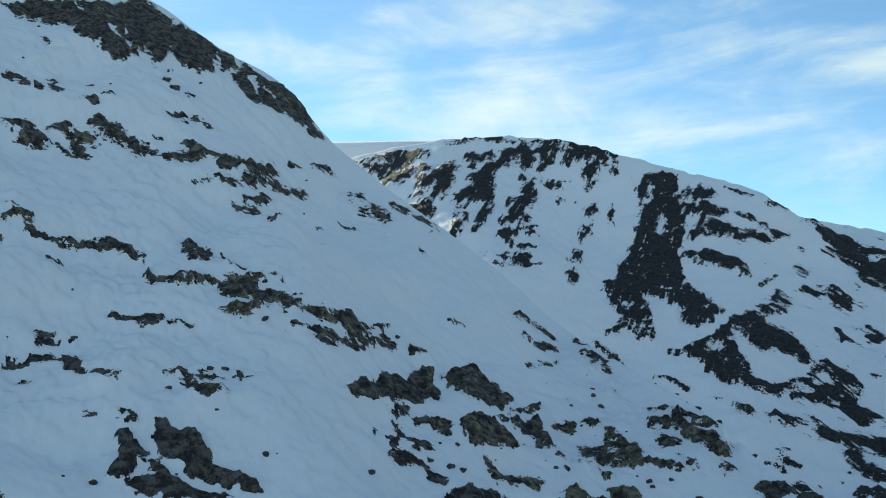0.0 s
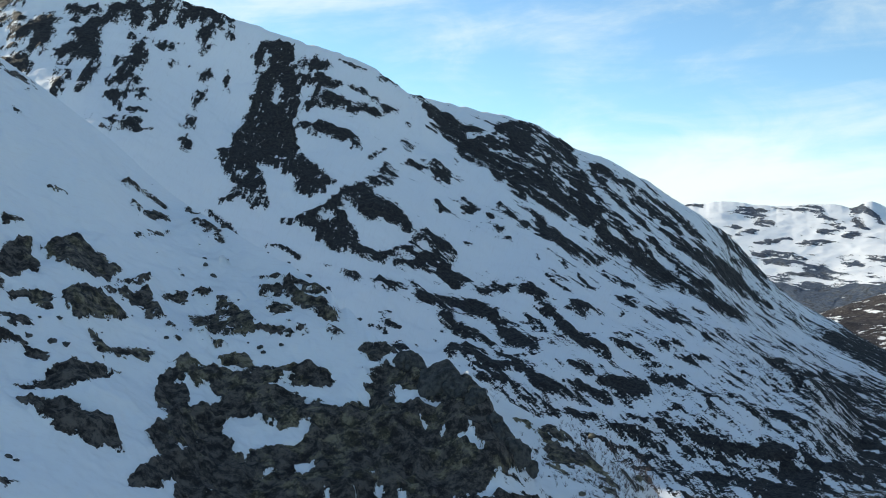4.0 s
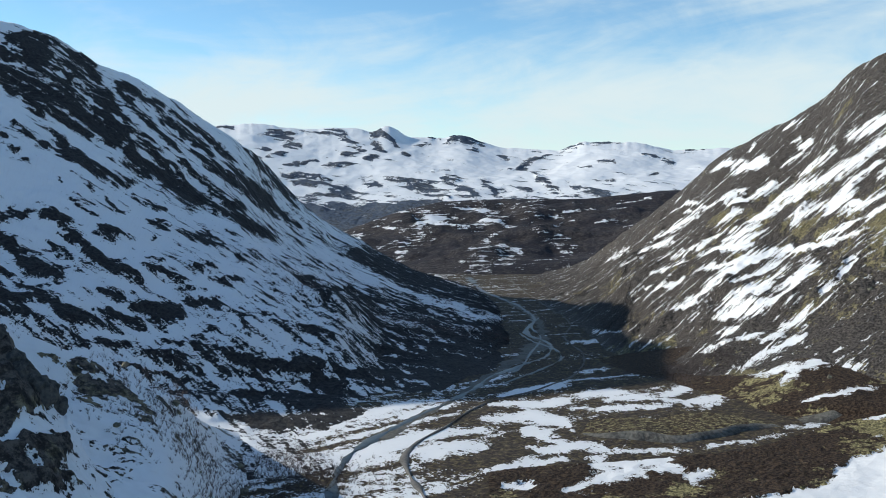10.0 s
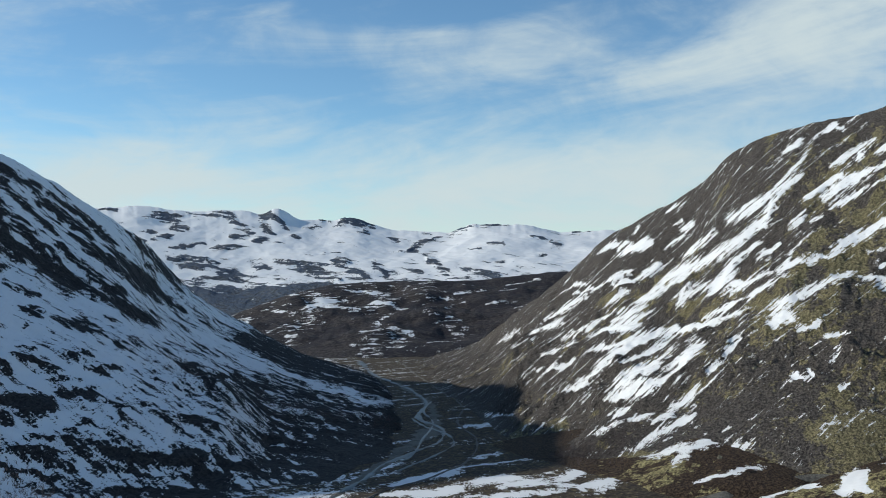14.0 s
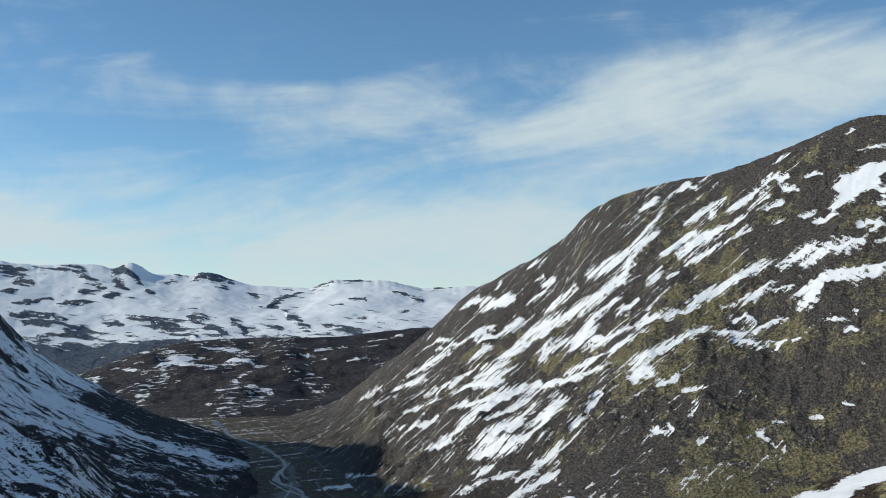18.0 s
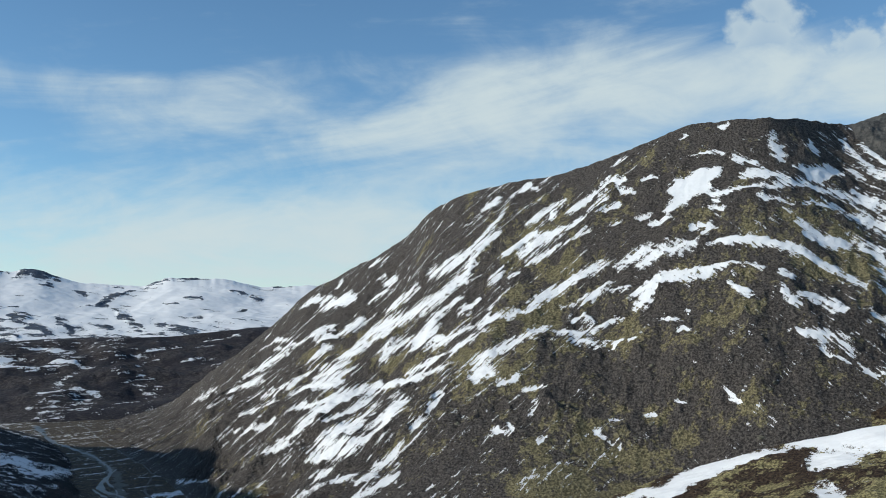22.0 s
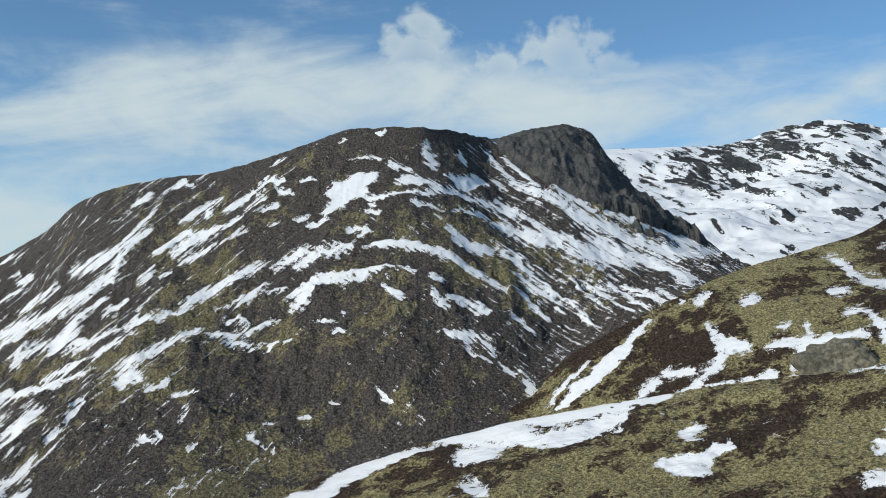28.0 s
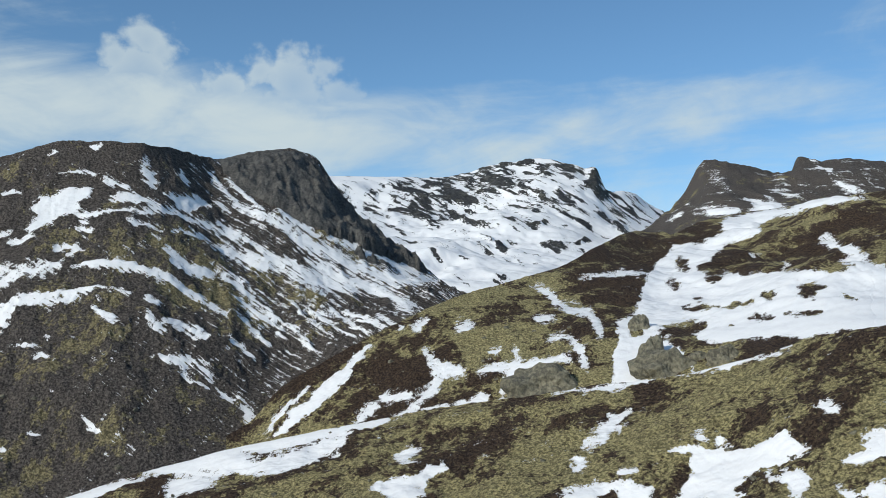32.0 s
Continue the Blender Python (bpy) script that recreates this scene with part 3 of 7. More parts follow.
NEAR_COVER += [(-1, 0.0, -9.85, -0.39, -8.69, 0.27, -6.46, 0.39, -3.93, 0.31, -3.82, -0.51, -4.16, -0.94, -5.94, -1.01, -8.08, -1.13, -9.11, -0.81), (-1, 0.123, -24.72, -1.9, -23.83, -1.93), (-1, 0.216, -22.87, -2.0, -22.28, -2.22), (-1, 0.217, -22.39, -2.61, -22.1, -2.67), (-1, 0.0, -21.15, -2.47, -20.38, -2.23, -20.08, -2.85, -18.71, -3.1, -18.44, -3.73, -17.85, -4.29, -18.02, -4.51, -16.35, -5.16, -15.16, -6.02, -15.49, -6.2, -17.18, -5.91, -18.38, -5.52, -19.31, -5.32, -19.59, -4.79, -20.63, -4.55, -21.06, -4.3), (-1, 0.0, -23.18, -3.42, -22.04, -3.31, -21.28, -3.99, -21.65, -4.29, -22.43, -5.18, -22.6, -5.53, -23.6, -5.38, -23.43, -5.0, -22.95, -4.41, -22.91, -3.81)]
NEAR_COVER += [(-1, 0.249, -21.67, -4.65, -20.51, -4.98), (-1, 0.0, -22.14, -5.25, -21.11, -5.15, -19.91, -5.39, -19.02, -5.72, -17.2, -6.16, -16.45, -6.61, -22.35, -6.44, -21.89, -5.94, -22.61, -5.77), (-1, 0.154, -29.09, -5.89, -28.55, -6.14), (-1, 0.0, -3.44, 0.08, -1.79, 0.43, -0.51, 0.11, 0.28, -0.47, 0.58, -0.96, -0.23, -1.39, -1.46, -1.31, -2.62, -0.83, -3.01, -0.34), (-1, 0.252, -6.89, -1.51, -5.81, -1.5), (-1, 0.253, -5.5, -1.99, -3.32, -2.3), (-1, 0.284, -7.12, -2.32, -6.32, -2.97), (-1, 0.379, -7.58, -3.3, -6.75, -3.62), (-1, 0.285, -6.17, -3.13, -4.72, -4.03), (-1, 0.126, -8.23, -2.81, -8.1, -2.97), (-1, 0.35, -6.97, -4.36, -5.46, -4.74, -4.29, -5.54)]
NEAR_COVER += [(-1, 0.379, -4.33, -2.31, -3.9, -3.12), (-1, 0.0, -2.77, -1.97, -1.86, -1.87, -0.53, -2.44, 0.88, -3.56, -0.7, -3.9, -2.26, -3.76, -2.55, -3.11), (-1, 0.318, -1.44, -4.4, -0.84, -5.2, -0.53, -5.61), (-1, 0.287, -0.53, -5.61, 1.84, -5.81), (-1, 0.0, -4.59, -6.73, -3.82, -6.02, -2.7, -5.76, -1.7, -6.07, -0.46, -6.57, -0.3, -6.69), (-1, 0.253, -0.27, -1.79, 0.9, -2.26), (-1, 0.443, 1.03, -2.59, 2.3, -2.74), (-1, 0.222, 1.48, -3.46, 2.68, -3.54), (-1, 0.253, 3.02, -2.56, 4.35, -2.65), (-1, 0.158, 5.03, -2.44, 5.85, -2.43), (-1, 0.126, 0.27, -1.62, 2.4, -1.76), (-1, 0.223, 6.12, -2.85, 6.73, -3.0, 6.97, -3.64)]
NEAR_COVER += [(-1, 0.319, 4.49, -4.0, 5.91, -4.24), (-1, 0.319, 6.5, -3.65, 7.68, -3.95), (-1, 0.319, 6.05, -4.36, 7.94, -4.43), (-1, 0.192, 7.93, -4.52, 9.8, -4.61), (-1, 0.128, 8.83, -4.82, 10.08, -4.86), (-1, 0.223, 2.7, -4.41, 3.51, -4.6), (-1, 0.128, 3.99, -4.59, 6.32, -4.61), (-1, 0.16, 4.91, -5.28, 6.05, -5.32), (-1, 0.257, 6.11, -6.21, 7.39, -6.5), (-1, 0.16, 3.26, -5.15, 3.43, -5.37), (-1, 0.32, 3.13, -6.43, 3.61, -6.64), (-1, 0.255, 8.54, -2.49, 9.47, -2.57), (-1, 0.127, 8.54, -1.53, 9.9, -1.83), (-1, 0.383, 9.86, -2.15, 10.98, -2.93), (-1, 0.385, 10.98, -2.93, 12.7, -3.85), (-1, 0.223, 8.73, -3.29, 9.98, -3.33)]
NEAR_COVER += [(-1, 0.127, 10.24, -1.6, 11.71, -2.12), (-1, 0.192, 11.09, -2.13, 12.11, -2.59), (-1, 0.128, 9.84, -4.23, 10.15, -4.29), (-1, 0.225, 10.42, -4.69, 11.02, -4.9), (-1, 0.257, 12.15, -4.55, 12.8, -5.04), (-1, 0.125, 1.38, 3.63, 2.82, 3.41), (-1, 0.126, 2.78, 3.21, 3.95, 2.76), (-1, 0.157, 1.73, 2.49, 3.65, 2.0), (-1, 0.126, 1.56, 1.17, 2.45, 1.02), (-1, 0.126, 2.67, 1.35, 3.53, 1.12), (-1, 0.157, 4.75, 2.5, 5.69, 2.18), (-1, 0.189, 5.26, 1.69, 7.07, 0.72), (-1, 0.126, 6.27, -0.58, 7.23, -0.73), (-1, 0.126, 4.04, -1.25, 4.41, -1.67), (-1, 0.094, -2.71, 3.67, -2.06, 3.12), (-1, 0.323, 14.14, -5.69, 15.48, -5.8)]
NEAR_COVER += [(1, 0.129, -22.22, 19.08, -21.42, 18.59, -20.67, 18.0), (1, 0.13, -23.57, 19.75, -23.13, 19.41), (1, 0.065, -21.14, 19.04, -20.83, 18.78), (1, 0.098, -18.42, 19.41, -17.74, 19.63), (1, 0.065, -15.83, 18.15, -15.68, 17.77), (1, 0.097, -14.67, 17.94, -14.36, 17.51), (1, 0.16, -13.72, 17.09, -13.33, 16.2), (1, 0.096, -12.94, 16.38, -12.29, 16.04)]
NEAR_COVER += [(-1, 0.0, -1.12, -13.04, -0.7, -12.37, 1.5, -11.68, 0.7, -10.19, 2.56, -9.29, 1.54, -8.43, 2.44, -6.99, 3.64, -6.38, 4.91, -7.06, 6.88, -7.11, 8.91, -6.66, 11.88, -7.21, 11.98, -7.88, 10.11, -8.18, 8.83, -7.66, 6.18, -7.59, 5.45, -8.39, 7.35, -8.95, 10.04, -8.85, 12.71, -9.07, 14.08, -8.92, 14.86, -7.58, 14.22, -7.24, 15.58, -6.91, 18.85, -8.95, 20.21, -8.28, 21.49, -9.96, 22.12, -11.29, 23.5, -12.57, 21.97, -13.29, 21.22, -13.7), (-1, 0.0, -6.08, -7.93, -3.56, -7.75, -1.22, -9.46, -0.88, -11.4, -3.03, -10.32, -5.08, -9.25), (-1, 0.0, -5.86, -7.0, -2.95, -5.71, -0.56, -6.74, -3.19, -7.13, -5.29, -7.19)]
NEAR_COVER += [(-1, 0.291, -9.76, -10.58, -8.64, -10.84, -7.78, -11.15), (-1, 0.261, -10.02, -11.92, -8.32, -12.27, -6.88, -12.6), (-1, 0.252, -5.53, -2.02, -4.04, -2.36), (-1, 0.316, -2.52, -2.38, -0.6, -2.72), (-1, 0.222, 5.58, -4.11, 6.4, -2.79), (-1, 0.226, 3.16, -7.99, 4.78, -8.37), (1, 0.0, 5.44, -9.55, 7.3, -9.44, 10.87, -10.38, 9.81, -10.85, 7.74, -11.44, 6.39, -11.23, 5.82, -10.39), (1, 0.13, 8.62, -8.15, 11.44, -8.28), (1, 0.098, 2.72, -10.6, 2.89, -11.58), (1, 0.166, 9.65, -12.49, 10.28, -12.84), (1, 0.164, 17.5, -8.78, 18.8, -9.46)]
NEAR_COVER += [(-1, 0.0, 3.22, -7.46, 5.56, -7.6, 6.46, -7.33, 7.02, -7.68, 8.81, -8.1, 10.91, -8.54, 12.41, -9.11, 13.57, -8.83, 14.46, -9.7, 14.23, -8.69, 13.86, -7.51, 14.8, -7.72, 15.74, -8.09, 14.54, -7.04, 15.58, -6.24, 16.83, -6.78, 17.52, -6.92, 18.8, -7.44, 20.07, -7.54, 21.18, -8.6, 21.66, -9.63, 22.12, -10.66, 22.8, -11.69, 23.64, -12.78, 23.68, -13.23, 22.88, -12.88, 21.9, -13.38, 21.31, -14.05, 20.4, -14.52, 19.54, -14.48, 19.66, -14.99, 21.2, -15.39, 21.62, -14.73, 23.08, -14.76, 23.43, -15.1, 23.84, -14.76, 24.54, -15.44, 24.07, -16.45, 22.94, -16.45, 25.09, -17.86, 1.52, -16.13), (-1, 0.224, 5.87, -6.04, 7.46, -6.58)]
NEAR_COVER += [(-1, 0.289, 3.33, -6.38, 5.06, -6.69, 6.33, -7.17), (-1, 0.321, 6.79, -7.03, 8.59, -7.28), (-1, 0.388, 9.09, -6.82, 10.47, -6.88, 12.12, -7.61), (-1, 0.29, 14.21, -5.53, 15.48, -5.73), (-1, 0.161, 15.5, -5.56, 16.1, -5.91), (1, 0.0, 5.33, -10.12, 6.19, -9.39, 7.37, -9.63, 8.52, -10.35, 10.53, -10.32, 10.62, -10.82, 9.63, -11.24, 7.13, -11.38, 6.41, -11.96, 5.87, -11.44, 5.66, -10.79), (1, 0.0, 9.5, -12.37, 10.64, -11.97, 10.47, -12.61, 9.88, -13.05), (1, 0.0, 5.32, -14.74, 6.3, -14.52, 6.82, -15.06, 7.1, -16.36, 6.8, -16.17, 6.29, -15.48), (1, 0.132, 13.92, -11.68, 14.2, -12.03), (1, 0.133, 13.65, -13.16, 13.86, -13.67)]
NEAR_COVER += [(1, 0.301, 14.31, -14.19, 14.56, -14.71), (1, 0.168, 15.62, -14.44, 16.09, -14.8), (1, 0.134, 10.74, -14.6, 11.28, -15.46), (1, 0.0, 10.74, -15.81, 11.92, -15.68, 12.3, -16.53, 12.03, -17.23, 11.42, -16.79), (1, 0.0, 14.04, -16.17, 16.19, -16.81, 17.15, -17.6, 15.77, -17.51, 14.48, -16.7), (1, 0.0, 16.92, -15.02, 17.79, -14.9, 18.58, -15.61, 18.02, -17.65, 17.16, -17.53, 16.95, -16.19), (1, 0.266, 19.99, -10.95, 20.25, -11.98), (1, 0.165, 18.2, -10.37, 18.48, -10.89), (1, 0.131, 17.23, -9.99, 17.29, -10.5), (1, 0.0, 15.42, -8.07, 16.73, -7.95, 18.62, -9.37, 17.95, -9.51, 16.65, -8.96, 16.3, -9.28, 15.69, -8.75)]
NEAR_COVER += [(1, 0.0, 3.8, -7.49, 4.95, -7.72, 5.17, -8.36, 5.62, -9.19, 5.41, -8.85, 4.47, -8.8, 3.28, -8.96, 3.56, -8.11), (1, 0.261, 2.52, -11.17, 2.75, -11.65), (1, 0.097, 3.55, -10.77, 4.01, -10.59), (1, 0.132, 3.96, -13.8, 4.11, -14.2), (1, 0.099, 2.03, -14.16, 2.82, -14.06), (1, 0.099, 7.51, -13.02, 8.21, -12.65), (1, 0.16, 3.22, -7.46, 4.09, -7.45), (1, 0.129, 8.85, -7.71, 10.97, -8.05), (1, 0.195, 12.23, -7.94, 13.62, -8.33), (1, 0.166, 19.79, -11.28, 20.57, -12.33), (1, 0.239, 21.53, -15.74, 23.25, -17.12), (1, 0.275, 20.03, -16.69, 21.34, -17.75), (1, 0.203, 18.82, -14.95, 19.58, -16.0), (1, 0.131, 15.3, -9.41, 15.92, -9.77)]
NEAR_COVER += [(1, 0.134, 12.41, -14.56, 12.84, -15.09)]
SPUR_COVER = []
SPUR_COVER += [(-1, 0.328, 25.21, -10.44, 26.6, -10.96), (-1, 0.33, 25.83, -12.14, 27.93, -12.49), (-1, 0.196, 23.49, -9.91, 24.52, -10.26), (-1, 0.329, 25.51, -11.63, 26.53, -12.15), (-1, 0.229, 25.35, -10.38, 26.62, -10.94), (-1, 0.297, 26.61, -11.1, 27.86, -12.16, 28.82, -12.87), (-1, 0.23, 25.55, -12.19, 26.83, -12.43), (-1, 0.199, 28.74, -13.53, 29.72, -14.08)]
FORE_COVER = []
FORE_COVER += [(1, 0.0, 64.32, -18.86, 67.93, -17.9, 69.53, -17.46, 70.75, -16.07, 71.04, -15.56, 72.58, -15.12, 73.45, -14.25, 73.78, -14.7, 74.35, -14.18, 74.96, -14.44, 75.59, -15.02, 77.53, -14.05, 77.62, -15.74, 75.67, -16.57, 74.19, -17.04, 73.9, -17.38, 72.71, -18.19), (1, 0.0, 75.48, -12.83, 76.02, -12.0, 77.36, -11.28, 77.44, -12.51, 76.36, -12.91), (1, 0.097, 71.58, -13.43, 74.87, -12.56), (1, 0.265, 56.32, -17.24, 58.9, -17.03, 60.94, -16.52), (1, 0.133, 58.21, -17.54, 59.92, -17.33, 61.61, -17.11), (1, 0.201, 54.73, -18.76, 56.13, -18.08, 58.2, -17.88, 59.57, -17.74), (1, 0.134, 61.78, -17.6, 63.63, -17.35), (1, 0.135, 50.56, -18.74, 52.65, -18.49)]
FORE_COVER += [(-1, 0.264, 75.33, -15.82, 75.78, -15.78), (1, 0.0, 77.82, -11.01, 79.98, -10.09, 81.52, -9.45, 83.36, -8.71, 87.11, -7.57, 90.54, -6.65, 94.55, -5.74, 94.54, -5.88, 91.97, -6.51, 89.05, -7.28, 86.94, -8.18, 84.51, -9.27, 82.97, -9.98), (1, 0.148, 94.27, -5.83, 97.57, -5.36, 100.7, -4.69), (-1, 0.207, 79.67, -10.22, 81.52, -9.46, 82.75, -8.95), (1, 0.207, 89.85, -8.1, 91.61, -7.47), (1, 0.118, 91.63, -7.32, 94.17, -6.89, 96.1, -6.54, 98.85, -5.65), (1, 0.236, 90.24, -9.48, 91.35, -9.54), (1, 0.235, 90.06, -6.78, 92.63, -6.11, 94.96, -5.74, 97.33, -5.32, 99.74, -4.73, 102.17, -4.29)]
FORE_COVER += [(1, 0.118, 110.36, -3.15, 113.66, -2.57, 116.59, -2.1, 119.43, -1.53, 122.25, -0.46), (1, 0.411, 89.78, -7.08, 92.05, -6.57, 94.04, -6.45), (1, 0.293, 93.75, -6.88, 96.06, -6.63, 97.25, -6.43), (1, 0.205, 97.26, -6.35, 98.46, -6.06, 99.23, -5.47), (1, 0.264, 90.02, -8.07, 91.13, -7.82, 91.98, -7.7), (1, 0.235, 101.97, -6.51, 102.91, -6.07), (1, 0.0, 100.34, -8.11, 101.27, -7.53, 102.46, -7.53, 103.42, -6.8, 104.36, -6.44, 104.15, -7.09, 103.37, -7.68, 103.14, -8.4, 102.38, -8.6, 100.89, -8.6, 100.62, -8.25), (1, 0.177, 111.95, -5.96, 112.76, -5.21, 113.45, -4.46), (1, 0.118, 113.16, -4.46, 114.25, -3.85), (1, 0.118, 113.65, -5.04, 114.02, -4.6)]
FORE_COVER += [(1, 0.206, 111.05, -7.15, 111.58, -6.55), (1, 0.118, 113.04, -7.24, 114.24, -6.78), (1, 0.0, 115.79, -8.36, 117.09, -6.84, 117.15, -6.12, 116.03, -6.01, 116.63, -5.7, 118.03, -5.8, 119.68, -5.6, 121.06, -4.98, 121.63, -4.54, 121.84, -4.96, 122.82, -5.48, 122.27, -5.79, 121.16, -6.4, 120.03, -7.01, 118.88, -7.62, 119.31, -8.21), (1, 0.295, 110.3, -8.4, 111.79, -8.14, 112.99, -7.82), (1, 0.355, 113.25, -8.1, 114.69, -8.06), (1, 0.177, 117.4, -5.1, 117.52, -5.24), (1, 0.177, 118.34, -5.5, 118.79, -5.06), (1, 0.178, 123.31, -3.48, 124.06, -3.69), (1, 0.237, 125.13, -5.25, 125.88, -4.94), (1, 0.237, 124.24, -6.26, 125.55, -5.78), (1, 0.267, 121.27, -7.23, 122.34, -7.04)]
FORE_COVER += [(1, 0.237, 121.71, -7.76, 122.32, -7.18), (1, 0.238, 124.02, -7.78, 124.25, -7.95), (1, 0.148, 120.5, -7.27, 120.89, -7.19), (1, 0.267, 125.67, -4.95, 128.17, -4.38), (1, 0.238, 125.42, -5.82, 128.06, -5.12), (1, 0.298, 124.79, -7.65, 127.25, -7.17)]
TERRACE_COVER = []
TERRACE_COVER += [(1, 0.192, 65.37, -11.31, 66.81, -10.94, 67.75, -10.54), (1, 0.223, 67.14, -11.74, 68.07, -10.73, 69.93, -10.38), (1, 0.129, 68.27, -12.66, 70.91, -11.87, 72.12, -11.63)]
MIDDLE_COVER = []
MIDDLE_COVER += [(1, 0.0, 94.95, -5.61, 96.6, -4.13, 97.52, -3.23, 98.76, -2.01, 100.8, -0.31, 101.11, -0.31, 100.3, -1.39, 99.03, -2.93, 98.1, -3.83, 96.88, -4.73, 96.13, -5.32), (1, 0.118, 95.11, -5.02, 96.31, -3.83, 97.54, -2.62), (1, 0.265, 99.88, -4.59, 101.13, -3.68), (1, 0.294, 101.44, -3.38, 102.97, -3.22), (1, 0.265, 103.1, -3.68, 104.22, -2.6, 104.57, -1.68), (1, 0.354, 104.57, -1.68, 105.78, -1.98), (1, 0.206, 104.0, -0.75, 104.21, -1.52), (1, 0.118, 102.53, 0.33, 102.84, 0.48), (1, 0.177, 103.31, 0.55, 103.93, 0.74), (1, 0.237, 105.48, 0.66, 106.42, 0.82), (1, 0.207, 107.02, -1.81, 108.25, -1.65, 109.79, -1.33, 111.62, -1.16)]
MIDDLE_COVER += [(1, 0.207, 107.86, -3.03, 108.36, -2.26, 108.86, -1.65), (1, 0.148, 108.63, -0.57, 109.04, -1.18), (1, 0.207, 106.7, -1.97, 107.66, -1.35), (1, 0.177, 107.39, -0.88, 107.86, -0.73), (1, 0.236, 106.63, -3.2, 106.92, -3.35), (1, 0.178, 110.05, 2.89, 110.8, 2.57, 111.34, 1.79), (1, 0.208, 111.34, 1.79, 112.82, 1.42, 113.4, 1.17), (1, 0.267, 113.09, 1.17, 113.41, 0.24), (1, 0.178, 109.86, 1.16, 110.93, 1.1), (1, 0.237, 110.66, -0.09, 111.75, 0.17), (1, 0.237, 112.02, -0.08, 112.39, -1.0, 112.48, -1.76), (1, 0.12, 112.58, 3.36, 116.51, 3.58)]
MIDDLE_COVER += [(1, 0.0, 113.87, -2.51, 114.14, -0.06, 114.58, 0.87, 115.65, 1.8, 116.12, 3.05, 117.27, 4.3, 118.04, 5.23, 119.53, 5.21, 120.77, 5.81, 121.06, 6.6, 122.59, 6.92, 124.31, 6.97, 125.74, 7.37, 127.0, 7.6, 128.44, 7.69, 126.94, 7.0, 124.72, 6.64, 123.31, 6.23, 122.19, 5.62, 121.0, 5.19, 119.91, 4.27, 119.26, 3.81, 121.46, 3.47, 123.45, 3.6, 124.87, 3.71, 127.79, 3.66, 127.07, 0.45, 125.3, 0.45, 123.4, -0.0, 120.68, -0.17, 118.77, -0.18, 118.29, 0.27, 117.08, -0.04, 116.78, -0.2, 117.59, -0.65, 118.01, -1.25, 117.91, -2.15, 116.67, -2.32, 115.59, -2.48), (1, 0.0, 127.43, 3.67, 131.75, 3.72, 130.93, 0.19, 126.72, 0.36)]
MIDDLE_COVER += [(-1, 0.0, 114.92, 0.25, 115.33, 0.87, 115.91, 0.72, 115.68, 0.26, 115.06, 0.1), (-1, 0.0, 115.25, -1.88, 115.19, -1.28, 115.94, -0.05, 116.7, 0.11, 116.32, -0.35, 115.92, -1.27, 115.72, -1.58), (-1, 0.0, 115.31, -2.49, 116.27, -1.57, 117.42, -0.8, 117.84, -1.55, 117.77, -2.15), (-1, 0.0, 118.51, -1.84, 119.11, -0.63, 120.09, -0.47, 120.02, -1.37, 119.37, -1.68), (-1, 0.297, 116.72, 0.26, 117.81, 0.57, 118.97, 0.73), (-1, 0.178, 119.55, -0.48, 121.2, -0.32, 123.14, -0.0), (-1, 0.089, 118.02, 1.65, 120.27, 1.8, 121.61, 1.94), (-1, 0.119, 121.22, 1.13, 122.31, 1.25), (-1, 0.089, 123.12, 1.33, 124.85, 1.48), (-1, 0.269, 124.09, 2.37, 124.66, 2.52)]
MIDDLE_COVER += [(-1, 0.209, 123.91, 2.83, 124.98, 2.81), (-1, 0.149, 121.95, 2.39, 122.64, 2.39), (-1, 0.12, 125.74, 2.36, 126.53, 2.21), (-1, 0.09, 118.71, 2.11, 119.29, 2.11), (-1, 0.239, 117.63, 2.89, 118.1, 3.04), (-1, 0.27, 118.15, 3.98, 118.61, 4.22), (-1, 0.24, 119.45, 3.34, 120.31, 3.39), (-1, 0.0, 119.57, 3.96, 120.93, 4.88, 122.47, 5.46, 123.68, 6.38, 125.56, 6.9, 129.01, 7.67, 127.96, 4.69, 127.15, 4.12, 126.11, 4.29, 124.33, 3.72, 121.49, 3.63), (1, 0.18, 126.05, 5.37, 126.43, 4.73), (1, 0.24, 126.43, 4.73, 127.2, 4.41), (1, 0.24, 126.09, 4.14, 127.6, 3.81), (1, 0.21, 123.62, 3.9, 123.77, 4.05), (1, 0.12, 122.03, 4.55, 122.47, 4.48)]
MIDDLE_COVER += [(1, 0.181, 125.76, 5.23, 126.33, 5.36), (1, 0.118, 101.71, -4.38, 104.77, -3.76, 107.83, -3.37, 110.85, -3.15), (1, 0.118, 121.12, -1.8, 121.67, -1.64), (1, 0.148, 124.63, -1.59, 124.9, -1.5), (1, 0.089, 122.87, -2.5, 123.14, -2.58), (1, 0.122, 125.2, 7.26, 127.0, 7.6)]
RIGHT_COVER = []
